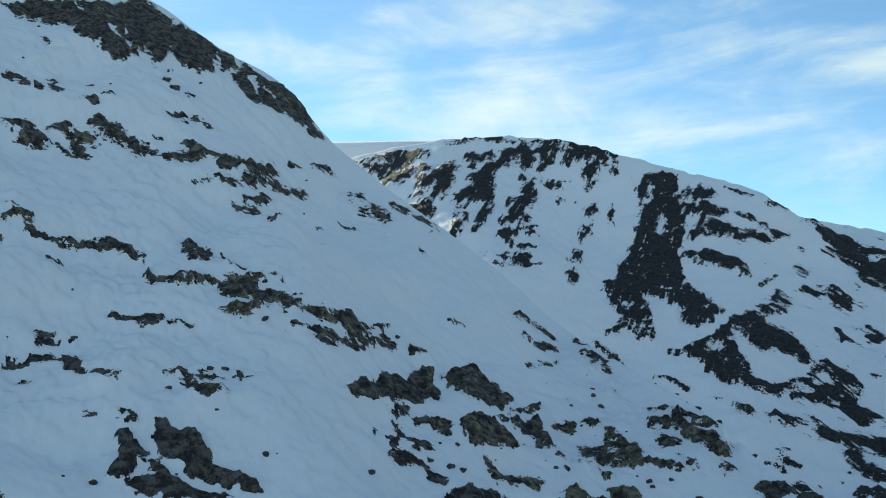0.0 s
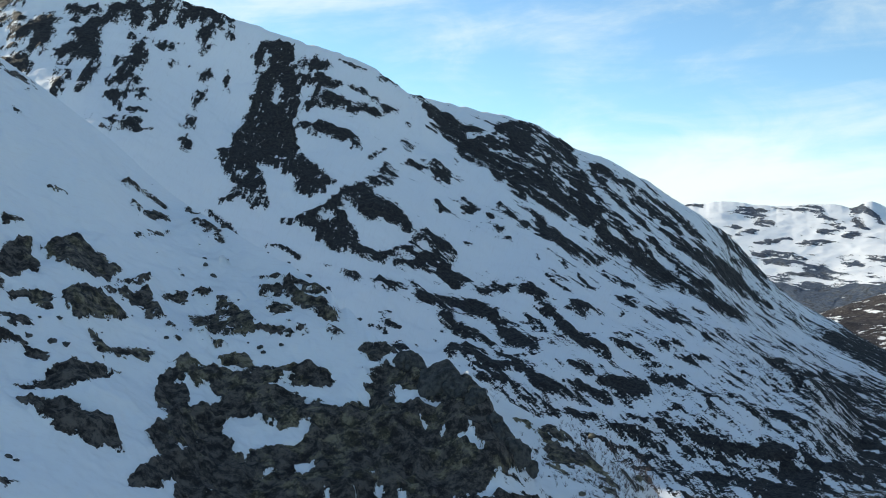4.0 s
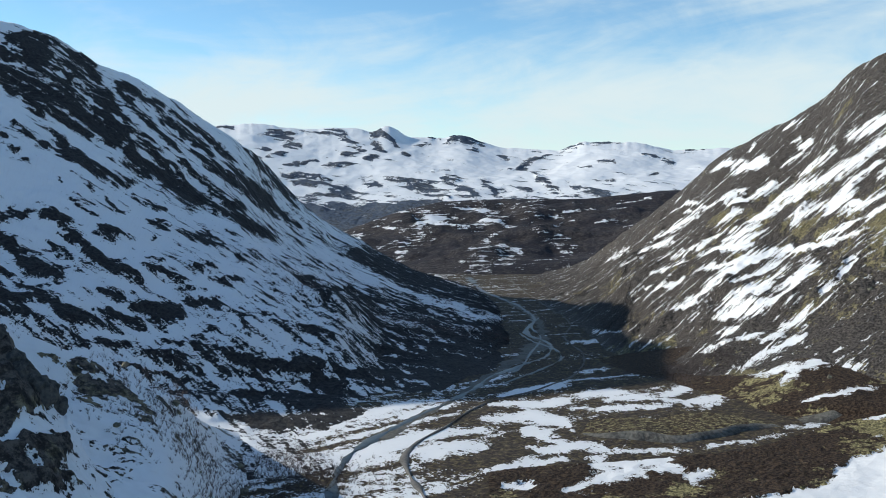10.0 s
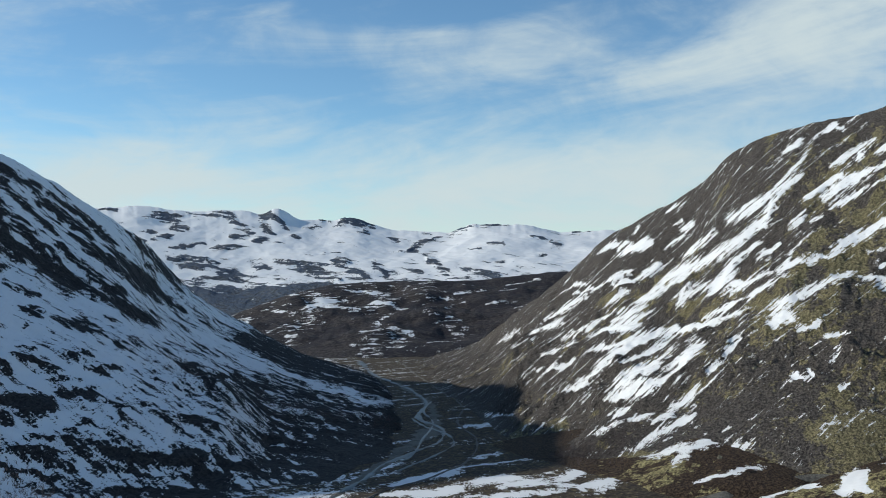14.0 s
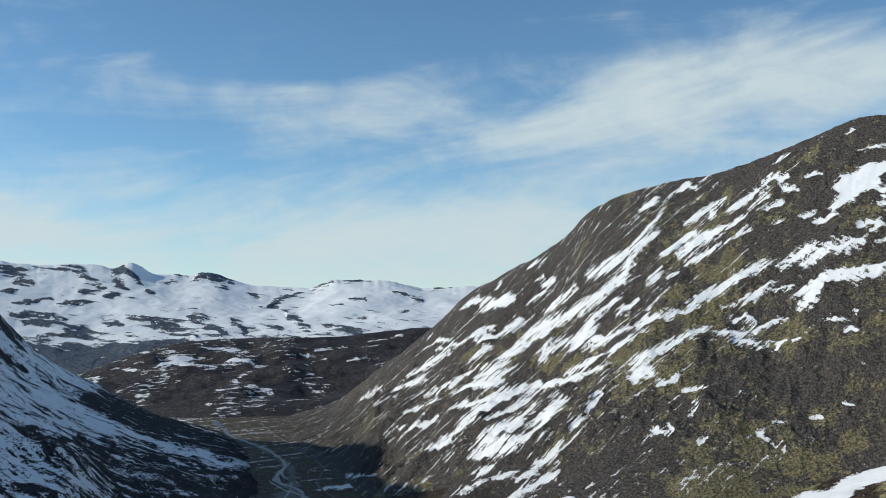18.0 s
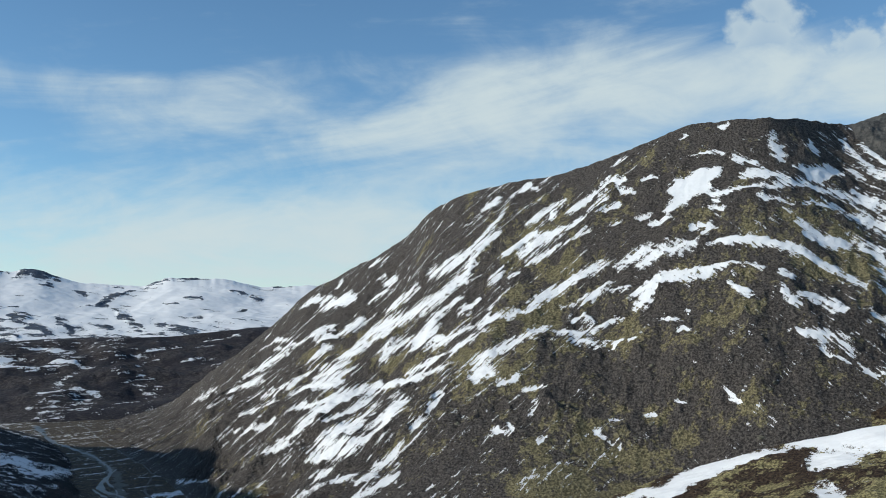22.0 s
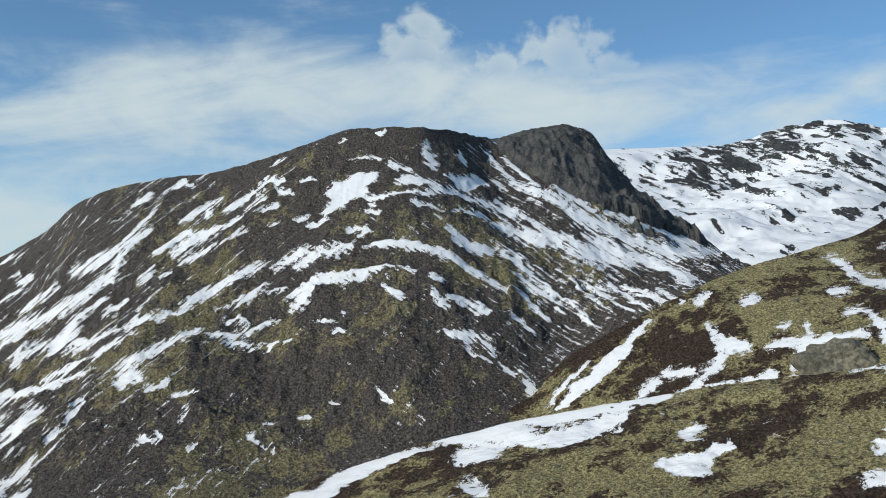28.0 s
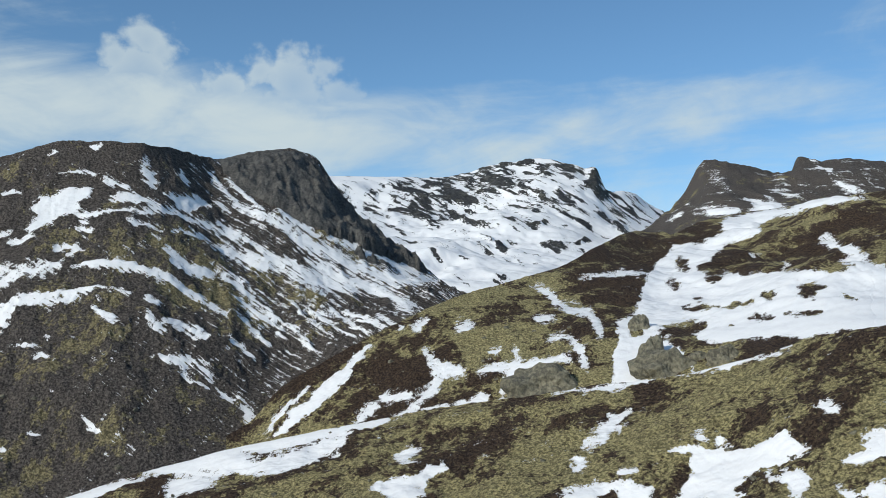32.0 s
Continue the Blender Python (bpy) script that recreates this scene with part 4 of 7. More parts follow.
RIGHT_COVER += [(1, 0.063, 56.36, -9.13, 58.0, -9.24), (1, 0.19, 64.4, -11.18, 66.15, -10.15, 68.04, -9.12, 68.34, -8.46), (1, 0.128, 69.95, -10.81, 71.48, -10.41), (1, 0.16, 71.65, -11.09, 72.25, -10.99), (1, 0.16, 73.01, -11.1, 73.3, -10.93), (1, 0.096, 72.67, -9.65, 73.57, -9.66), (1, 0.159, 62.6, -10.25, 64.22, -9.56), (1, 0.158, 63.23, -8.26, 65.47, -7.24), (1, 0.124, 63.01, 0.04, 64.11, 0.52), (1, 0.186, 64.12, 0.04, 65.83, 0.83), (1, 0.093, 60.79, -2.06, 62.22, -1.57), (1, 0.124, 61.59, -2.22, 63.18, -1.73, 64.76, -0.77), (1, 0.124, 63.82, -1.73, 65.39, -1.09, 66.32, -0.45), (1, 0.124, 59.98, -3.69, 61.59, -2.71, 62.23, -2.22)]
RIGHT_COVER += [(1, 0.156, 65.41, -2.54, 66.97, -1.73, 68.5, -0.77), (1, 0.093, 63.19, -2.87, 64.45, -2.06), (1, 0.124, 59.01, -4.52, 60.31, -4.02, 60.95, -3.69), (1, 0.125, 60.95, -4.68, 62.88, -3.69, 64.47, -3.03), (1, 0.156, 62.56, -4.67, 64.47, -3.84, 66.05, -3.02), (1, 0.124, 57.4, -5.0, 58.37, -4.35), (1, 0.093, 58.03, -5.34, 59.33, -4.84), (1, 0.156, 59.65, -5.67, 61.6, -5.0, 63.2, -4.34), (1, 0.125, 62.24, -5.66, 64.17, -4.98, 65.43, -4.32), (1, 0.188, 62.9, -6.3, 64.81, -5.3, 66.07, -4.8), (1, 0.125, 59.98, -6.65, 61.6, -5.99), (1, 0.094, 58.67, -6.99, 59.98, -6.33), (1, 0.157, 61.61, -7.3, 63.54, -6.3)]
RIGHT_COVER += [(1, 0.188, 64.18, -6.29, 65.77, -5.61, 66.71, -4.95), (1, 0.126, 60.63, -7.97, 62.25, -7.3), (1, 0.22, 63.55, -7.77, 65.15, -6.76, 66.41, -6.25), (1, 0.125, 65.76, -5.29, 67.32, -4.29, 68.55, -3.64), (-1, 0.0, 92.83, 9.61, 94.06, 9.91, 95.6, 10.21, 97.33, 10.21, 98.13, 9.69, 98.61, 8.92, 99.09, 8.31, 100.38, 7.02, 101.97, 5.63, 103.54, 4.5, 104.48, 3.66, 103.79, 3.33, 102.19, 3.95, 100.59, 4.55, 99.02, 5.47, 97.76, 6.07, 96.51, 6.97, 95.27, 7.71, 93.74, 8.44, 93.13, 9.03), (1, 0.149, 63.49, 0.42, 64.66, 0.79), (1, 0.178, 64.23, 0.03, 65.85, 0.85), (1, 0.089, 65.25, 0.18, 65.99, 0.64), (1, 0.089, 67.19, 1.63, 67.64, 1.94)]
RIGHT_COVER += [(1, 0.119, 67.49, 1.41, 68.3, 1.94), (1, 0.119, 66.74, 0.48, 67.94, 1.26), (1, 0.089, 66.89, 2.49, 67.79, 2.96), (1, 0.089, 65.02, 1.19, 65.31, 1.5), (1, 0.207, 70.05, 1.88, 71.27, 2.66, 72.2, 3.29), (1, 0.149, 72.2, 3.29, 73.13, 4.08, 73.76, 4.87, 74.39, 5.72), (1, 0.148, 72.19, 2.51, 72.97, 3.61, 74.07, 4.55), (1, 0.237, 71.27, 1.41, 72.19, 2.2, 72.5, 2.67), (1, 0.178, 67.63, -0.13, 68.84, 0.79, 69.44, 1.41), (1, 0.266, 66.44, -1.66, 67.93, -0.75, 69.44, 0.02, 71.27, 1.41), (1, 0.148, 64.23, -1.64, 65.26, -1.19, 66.45, -0.44), (1, 0.089, 63.51, -1.48, 64.82, -0.74), (1, 0.177, 64.97, -2.7, 66.44, -1.81)]
RIGHT_COVER += [(1, 0.119, 63.52, -2.68, 64.68, -2.1), (1, 0.148, 67.04, -1.2, 67.93, -0.75), (1, 0.354, 69.13, -2.13, 70.04, -1.21, 70.35, -0.29), (1, 0.177, 70.35, -0.29, 71.88, 0.64), (1, 0.236, 67.33, -2.72, 68.53, -1.82, 69.13, -1.52), (1, 0.206, 70.03, -2.14, 71.86, -1.22, 73.7, -0.45, 74.64, 0.01), (1, 0.206, 68.83, -3.34, 70.64, -2.6, 72.47, -1.69, 73.7, -1.23), (1, 0.118, 70.34, -1.52, 70.95, -1.22), (1, 0.148, 71.56, -0.14, 72.48, 0.33), (1, 0.118, 72.17, -0.14, 72.95, 0.64), (1, 0.088, 73.09, -0.45, 73.56, 0.17), (1, 0.148, 71.88, 1.57, 72.5, 2.04), (1, 0.119, 73.14, 5.65, 74.08, 6.28), (1, 0.089, 73.46, 5.81, 73.77, 6.03)]
RIGHT_COVER += [(1, 0.149, 75.34, 6.6, 75.66, 6.92, 76.28, 6.77), (1, 0.238, 75.63, 4.87, 76.89, 5.66, 77.69, 6.29), (1, 0.119, 76.89, 5.19, 77.05, 5.5), (1, 0.386, 75.3, 3.14, 76.25, 3.93, 77.5, 4.56), (1, 0.148, 77.5, 4.56, 78.76, 4.87), (1, 0.207, 75.61, 2.67, 77.18, 3.46), (1, 0.148, 77.33, 3.52, 79.07, 4.24), (1, 0.178, 74.21, 3.14, 75.31, 3.93, 75.94, 4.24), (1, 0.148, 73.42, 1.57, 74.2, 2.36), (1, 0.148, 74.51, 1.73, 74.98, 2.2), (1, 0.179, 77.83, 5.5, 79.41, 6.44), (1, 0.119, 78.92, 5.19, 80.03, 5.97), (1, 0.119, 79.7, 5.18, 80.65, 5.65), (1, 0.179, 79.56, 6.13, 80.05, 6.91, 80.99, 7.06)]
RIGHT_COVER += [(1, 0.179, 80.67, 6.59, 81.6, 6.43), (1, 0.119, 81.93, 7.05, 82.71, 7.27), (1, 0.12, 80.38, 7.85, 81.01, 8.32), (1, 0.089, 80.01, 4.4, 80.79, 4.71), (1, 0.119, 81.57, 4.76, 82.36, 5.07), (1, 0.0, 83.16, 6.41, 83.8, 7.19, 84.43, 7.34, 85.06, 7.79, 86.3, 7.83, 86.13, 7.31, 85.5, 6.85, 85.64, 6.38, 84.55, 6.08, 83.92, 5.62, 83.29, 5.16, 82.98, 5.38, 83.62, 6.09), (1, 0.178, 82.35, 4.54, 83.44, 4.94), (1, 0.09, 84.45, 8.43, 85.39, 8.57, 86.47, 8.48), (1, 0.18, 86.77, 8.07, 87.39, 8.21), (1, 0.12, 86.04, 9.8, 86.51, 9.94), (1, 0.09, 84.01, 9.31, 84.48, 9.43), (1, 0.178, 85.15, 5.36, 86.23, 5.43)]
RIGHT_COVER += [(1, 0.179, 85.78, 5.75, 85.94, 6.06), (1, 0.148, 84.35, 4.36, 85.6, 4.66), (1, 0.266, 81.68, 2.5, 83.09, 3.12, 84.65, 3.74), (1, 0.237, 80.28, 2.35, 81.53, 2.97, 82.32, 3.44), (1, 0.119, 84.96, 4.05, 85.9, 4.5), (1, 0.148, 85.57, 3.79, 86.8, 3.96, 88.33, 3.85, 89.53, 3.37), (1, 0.148, 84.46, 2.18, 85.84, 2.48, 86.77, 2.72), (1, 0.207, 86.77, 2.72, 87.67, 2.46, 88.28, 2.46), (1, 0.266, 81.18, 0.78, 82.74, 1.56, 83.67, 1.71, 84.91, 1.86), (1, 0.207, 84.91, 1.86, 85.53, 2.17), (1, 0.236, 81.48, 0.16, 82.42, 1.09), (1, 0.148, 83.06, 1.87, 84.46, 2.18)]
RIGHT_COVER += [(1, 0.266, 75.57, 0.17, 77.46, 1.26, 78.72, 2.04, 80.13, 2.82), (1, 0.266, 76.05, 0.63, 76.83, 0.95), (1, 0.118, 78.38, 0.63, 80.26, 1.57), (1, 0.148, 77.44, 0.16, 79.32, 0.94, 81.19, 1.41), (1, 0.177, 75.25, -0.3, 76.2, 0.32), (1, 0.147, 74.17, -0.61, 75.26, -0.14), (1, 0.265, 77.9, -0.46, 78.68, -0.3, 79.14, -0.46), (1, 0.147, 76.95, -1.17, 78.66, -1.08, 79.92, -0.62, 80.7, -0.31), (1, 0.236, 77.72, -1.55, 79.27, -1.7, 79.9, -1.55), (1, 0.118, 79.9, -1.55, 81.44, -1.49), (1, 0.147, 80.2, -1.86, 80.51, -1.55), (1, 0.206, 75.24, -1.54, 76.8, -0.92), (1, 0.206, 72.46, -3.07, 73.69, -2.31, 75.24, -1.54)]
RIGHT_COVER += [(1, 0.324, 72.45, -3.83, 73.06, -3.38, 73.52, -3.53), (1, 0.177, 73.83, -4.08, 74.91, -3.85), (1, 0.118, 75.21, -4.55, 76.44, -4.31), (1, 0.118, 82.7, -0.56, 83.93, -0.5), (1, 0.147, 83.6, -1.24, 84.22, -1.24), (1, 0.059, 84.1, 0.16, 84.24, -0.15), (1, 0.059, 84.33, -3.08, 84.48, -3.14), (1, 0.384, 67.03, -6.6, 67.92, -5.73, 68.52, -4.99), (1, 0.237, 65.86, -7.45, 67.03, -6.75), (1, 0.206, 70.01, -5.61, 70.62, -4.72), (1, 0.148, 68.97, -6.79, 70.01, -6.06), (1, 0.148, 73.49, -6.71, 74.41, -6.86), (1, 0.118, 74.35, -6.26, 74.5, -6.71), (1, 0.177, 75.49, -5.97, 75.96, -5.22), (1, 0.118, 75.93, -7.32, 76.34, -7.03)]
RIGHT_COVER += [(1, 0.089, 71.68, -5.94, 72.13, -5.88), (1, 0.118, 79.03, -6.59, 79.48, -7.04, 79.94, -7.28), (1, 0.089, 80.4, -7.34, 80.45, -7.63), (1, 0.148, 81.82, -5.77, 82.43, -5.68), (1, 0.148, 85.97, -4.29, 86.56, -4.73, 86.7, -5.03), (1, 0.089, 83.37, -4.91, 83.97, -5.0), (1, 0.089, 79.81, -6.08, 80.43, -5.99), (1, 0.237, 63.52, -4.46, 65.26, -3.9), (1, 0.177, 63.67, -3.88, 64.68, -3.3, 65.56, -2.86), (1, 0.207, 64.4, -5.07, 65.86, -4.51, 66.74, -4.22), (1, 0.237, 63.53, -5.64, 65.27, -4.94), (1, 0.207, 63.83, -7.39, 65.86, -6.28, 67.33, -5.13), (1, 0.267, 63.84, -8.25, 65.28, -7.86, 66.45, -7.17)]
RIGHT_COVER += [(1, 0.237, 66.74, -8.92, 67.92, -8.09, 68.52, -7.37), (1, 0.208, 65.87, -9.46, 67.04, -8.93), (1, 0.208, 67.33, -9.51, 68.22, -8.96), (1, 0.178, 63.56, -9.1, 64.71, -8.71), (1, 0.178, 64.71, -9.42, 65.86, -8.89), (1, 0.147, 67.04, -4.23, 69.42, -3.65, 71.24, -3.06), (1, 0.209, 86.72, 8.37, 87.29, 8.11), (1, 0.119, 87.29, 8.11, 88.01, 8.0), (1, 0.239, 88.73, 9.09, 89.18, 8.51, 89.33, 7.92), (1, 0.12, 88.87, 9.55, 89.02, 9.11), (1, 0.238, 87.3, 7.36, 88.6, 7.43), (1, 0.238, 88.02, 7.4, 89.49, 7.01), (1, 0.0, 89.93, 7.64, 90.69, 7.38, 91.9, 7.43, 92.36, 6.99, 91.29, 6.64, 90.54, 6.76)]
RIGHT_COVER += [(1, 0.15, 90.68, 8.9, 91.14, 8.16), (1, 0.119, 92.67, 7.31, 93.43, 6.72), (1, 0.179, 92.36, 8.99, 92.82, 8.24, 93.74, 7.35), (1, 0.268, 93.74, 7.35, 95.26, 6.47, 96.5, 6.04), (1, 0.297, 96.5, 6.04, 97.75, 5.13, 99.01, 4.53), (1, 0.387, 99.01, 4.53, 100.58, 3.92, 102.16, 3.31, 104.09, 3.02), (1, 0.12, 93.12, 8.72, 94.04, 7.98), (1, 0.119, 94.04, 7.98, 95.26, 7.09), (1, 0.149, 95.88, 7.11, 97.13, 6.21, 98.39, 5.46), (1, 0.238, 99.02, 5.47, 100.6, 4.87, 102.86, 3.96, 104.9, 3.03), (1, 0.149, 85.49, 6.29, 87.46, 6.62, 89.2, 6.55), (1, 0.208, 89.2, 6.76, 90.69, 6.46, 92.82, 5.62, 94.04, 5.04)]
RIGHT_COVER += [(1, 0.326, 92.81, 4.69, 94.34, 4.12, 95.87, 3.53), (1, 0.326, 94.34, 4.43, 96.49, 3.85), (1, 0.386, 96.49, 3.54, 98.35, 2.95, 100.24, 2.66), (1, 0.178, 92.82, 6.08, 94.04, 5.35, 95.88, 4.46), (1, 0.148, 95.88, 4.46, 97.73, 3.41), (1, 0.267, 97.74, 4.19, 99.62, 3.28, 102.13, 2.37, 103.34, 1.75), (1, 0.237, 100.26, 3.29, 102.75, 2.06), (1, 0.119, 87.9, 5.83, 89.21, 5.85, 89.8, 5.51), (1, 0.119, 90.39, 5.53, 91.29, 5.41, 92.51, 4.84), (1, 0.148, 85.27, 3.56, 86.65, 3.96, 88.07, 3.94, 88.94, 3.67), (1, 0.265, 88.79, 3.66, 90.11, 3.09, 91.6, 2.21), (1, 0.236, 91.6, 2.21, 92.8, 1.32, 93.25, 1.02)]
RIGHT_COVER += [(1, 0.177, 89.81, 4.6, 91.0, 4.03, 92.21, 3.14), (1, 0.236, 90.4, 4.01, 92.81, 3.16, 94.03, 2.56, 95.25, 1.97), (1, 0.207, 94.02, 1.95, 95.54, 1.04, 96.46, 0.13), (1, 0.147, 93.71, 1.33, 94.62, 0.42, 95.53, -0.19), (1, 0.148, 95.24, 1.66, 97.07, 0.44, 98.13, -0.79), (1, 0.118, 96.78, 1.99, 98.0, 0.76, 99.21, -0.16), (1, 0.118, 97.7, 1.69, 99.22, 0.46, 100.44, 0.0), (1, 0.118, 98.94, 1.55, 100.76, 0.16), (1, 0.148, 99.57, 1.55, 101.69, 0.48), (1, 0.118, 101.4, 1.26, 102.6, 0.48), (1, 0.118, 92.8, 0.1, 94.01, -0.65, 94.76, -1.26), (1, 0.176, 86.41, 1.67, 86.83, 1.23, 87.4, 0.65)]
RIGHT_COVER += [(1, 0.294, 86.83, 1.38, 87.53, 1.09), (1, 0.088, 86.54, 2.11, 86.82, 2.06), (1, 0.235, 89.1, 1.27, 89.54, 0.67, 89.98, 0.53), (1, 0.206, 89.83, 1.13, 91.3, 0.54, 92.2, -0.21), (1, 0.147, 88.95, 2.16, 89.68, 1.87), (1, 0.147, 89.41, -0.82, 90.73, -1.42, 91.31, -2.16), (1, 0.235, 90.72, -1.12, 91.61, -1.41, 92.5, -2.31), (1, 0.147, 92.94, -3.21, 93.69, -3.52), (1, 0.236, 94.14, -3.67, 94.44, -4.27, 94.58, -4.72), (1, 0.088, 90.73, -2.01, 92.35, -2.91)]
LEFT_COVER = []
LEFT_COVER += [(-1, 0.251, -5.98, 12.34, -5.16, 11.97), (-1, 0.189, -5.15, 12.27, -4.02, 12.51, -2.59, 12.79), (-1, 0.22, -5.16, 11.89, -3.76, 11.95, -2.9, 12.17), (-1, 0.251, -4.63, 11.29, -4.06, 11.63, -3.19, 12.0, -2.61, 12.19), (-1, 0.158, -4.3, 12.78, -2.29, 13.02), (-1, 0.157, -2.46, 12.29, -2.03, 12.3), (-1, 0.378, -2.93, 11.12, -2.34, 11.47, -1.6, 11.82, -0.99, 12.46), (-1, 0.315, -1.91, 10.9, -1.17, 11.4, -0.55, 12.35), (-1, 0.438, -1.92, 10.59, -1.18, 10.95), (-1, 0.188, -3.08, 10.51, -2.79, 10.68), (-1, 0.437, -2.66, 10.0, -1.94, 9.84), (-1, 0.22, -1.15, 12.0, -0.54, 12.56), (-1, 0.189, -0.08, 12.83, 0.67, 12.82, 1.59, 13.0)]
LEFT_COVER += [(-1, 0.157, 0.36, 12.41, 0.66, 12.34), (-1, 0.22, 0.18, 11.64, 0.96, 12.05), (-1, 0.441, -0.6, 10.31, 0.32, 10.89, 0.94, 11.38, 1.42, 12.17, 1.89, 12.66), (-1, 0.502, 0.61, 10.45, 1.22, 10.63, 1.55, 11.11), (-1, 0.441, 1.23, 10.79, 1.41, 11.71, 1.73, 12.34), (-1, 0.25, 0.88, 9.54, 1.36, 10.18), (-1, 0.281, -0.48, 9.31, -0.17, 9.64), (-1, 0.249, -0.96, 8.68, -0.5, 9.01), (-1, 0.218, -0.81, 8.53, -0.61, 8.23), (-1, 0.218, 0.25, 8.74, 0.86, 8.98), (-1, 0.281, 0.57, 9.37, 1.19, 9.55), (-1, 0.316, 2.19, 12.37, 2.67, 13.16), (-1, 0.284, 2.52, 13.15, 3.45, 13.36, 3.76, 12.92)]
LEFT_COVER += [(-1, 0.379, 3.12, 12.27, 3.59, 12.6, 3.29, 13.05), (-1, 0.253, 3.76, 13.07, 5.02, 13.45, 5.66, 13.32), (-1, 0.348, 4.37, 12.34, 4.69, 12.66, 5.01, 12.98), (-1, 0.38, 5.64, 12.55, 6.13, 13.04, 5.97, 13.34), (-1, 0.285, 6.29, 12.89, 6.93, 13.23), (-1, 0.379, 6.61, 13.37, 7.57, 13.1, 8.21, 12.66), (-1, 0.379, 7.23, 11.68, 7.4, 12.32, 7.72, 12.64), (-1, 0.189, 8.2, 12.19, 8.69, 12.05), (-1, 0.221, 8.54, 12.82, 8.69, 12.52), (-1, 0.346, 2.58, 9.62, 3.22, 10.27, 3.71, 10.91, 3.88, 11.54), (-1, 0.251, 3.37, 9.97, 4.02, 10.62), (-1, 0.219, 2.29, 10.07, 2.77, 10.56), (-1, 0.187, 1.95, 9.28, 3.04, 9.42)]
LEFT_COVER += [(-1, 0.25, 2.73, 9.47, 3.68, 9.51), (-1, 0.157, 3.1, 11.59, 3.41, 11.58), (-1, 0.187, 2.08, 8.51, 2.71, 8.69), (-1, 0.343, 1.92, 8.34, 2.54, 8.43), (-1, 0.125, 2.87, 8.85, 4.14, 9.0), (-1, 0.156, 3.48, 8.5, 4.28, 8.5), (-1, 0.187, 2.3, 7.92, 2.51, 7.87), (-1, 0.093, 2.67, 7.75, 3.93, 7.73), (-1, 0.187, 2.02, 7.26, 2.49, 7.18), (-1, 0.28, 2.48, 6.96, 3.58, 7.09), (-1, 0.124, 3.58, 6.83, 4.21, 6.92), (-1, 0.124, 1.7, 6.77, 2.01, 6.85), (-1, 0.189, 4.67, 11.42, 5.3, 11.39, 5.94, 11.48), (-1, 0.126, 5.14, 11.13, 5.78, 11.06), (-1, 0.125, 5.28, 10.36, 5.6, 10.21)]
LEFT_COVER += [(-1, 0.126, 6.9, 11.11, 7.87, 11.33), (-1, 0.094, 6.24, 10.23, 6.4, 10.18), (-1, 0.251, 7.03, 9.47, 7.37, 10.11), (-1, 0.25, 6.69, 8.67, 6.86, 8.99), (-1, 0.343, 6.52, 8.19, 6.85, 8.51), (-1, 0.436, 5.99, 7.06, 6.5, 7.39), (-1, 0.28, 5.8, 6.26, 6.6, 5.95), (-1, 0.219, 8.32, 9.51, 8.49, 9.99), (-1, 0.25, 8.16, 9.19, 8.32, 9.35), (-1, 0.127, -1.11, 13.65, 0.09, 13.8, 1.92, 14.02, 3.15, 13.89), (-1, 0.095, 3.77, 13.68, 5.98, 13.71, 7.57, 13.37, 8.86, 12.96), (-1, 0.095, -6.25, 12.6, -4.58, 12.82, -2.29, 13.25), (-1, 0.156, -3.24, 10.04, -1.96, 9.64), (-1, 0.186, 7.05, 2.15, 8.9, 0.81)]
LEFT_COVER += [(-0.68, 0.0, 11.37, 12.06, 12.15, 11.72, 12.27, 10.76, 12.68, 9.48, 12.44, 7.89, 12.09, 7.26, 12.2, 6.3, 12.78, 5.34, 13.81, 4.69, 14.24, 4.22, 13.76, 3.9, 13.57, 3.27, 12.79, 3.12, 11.72, 3.44, 12.08, 4.23, 11.0, 4.56, 10.07, 4.89, 10.33, 3.76, 10.75, 2.8, 10.57, 2.42, 9.47, 2.48, 9.17, 2.8, 7.89, 2.8, 8.06, 3.12, 9.05, 3.6, 8.74, 3.93, 8.11, 4.25, 8.0, 5.06, 7.71, 5.7, 8.69, 6.02, 8.57, 6.67, 9.25, 7.3, 9.63, 8.91, 9.98, 9.54, 9.89, 11.15, 10.39, 11.77), (-1, 0.252, 12.58, 10.75, 13.82, 10.4), (-1, 0.22, 13.22, 10.89, 14.14, 10.54), (-1, 0.282, 12.69, 9.8, 14.09, 9.44)]
LEFT_COVER += [(-1, 0.22, 13.49, 9.93, 15.03, 9.57), (-1, 0.282, 12.78, 8.36, 14.06, 8.97), (-1, 0.313, 13.9, 8.81, 15.28, 8.61), (-1, 0.282, 15.26, 8.14, 16.8, 8.25), (-1, 0.219, 16.79, 8.09, 17.71, 8.22), (-1, 0.125, 17.42, 8.38, 17.87, 8.3), (-1, 0.188, 15.33, 9.55, 16.23, 9.05), (-1, 0.125, 16.52, 8.79, 17.13, 8.74), (-1, 0.312, 12.57, 7.25, 13.96, 7.07, 15.16, 6.57, 16.05, 6.08), (-1, 0.25, 13.95, 6.91, 15.16, 6.57), (-1, 0.125, 17.86, 8.21, 18.16, 8.04), (-1, 0.188, 18.88, 7.55, 19.11, 7.45), (-1, 0.281, 18.49, 6.23, 19.08, 6.16), (-1, 0.156, 16.32, 5.51, 17.1, 5.84), (-1, 0.249, 16.53, 4.19, 17.57, 3.96)]
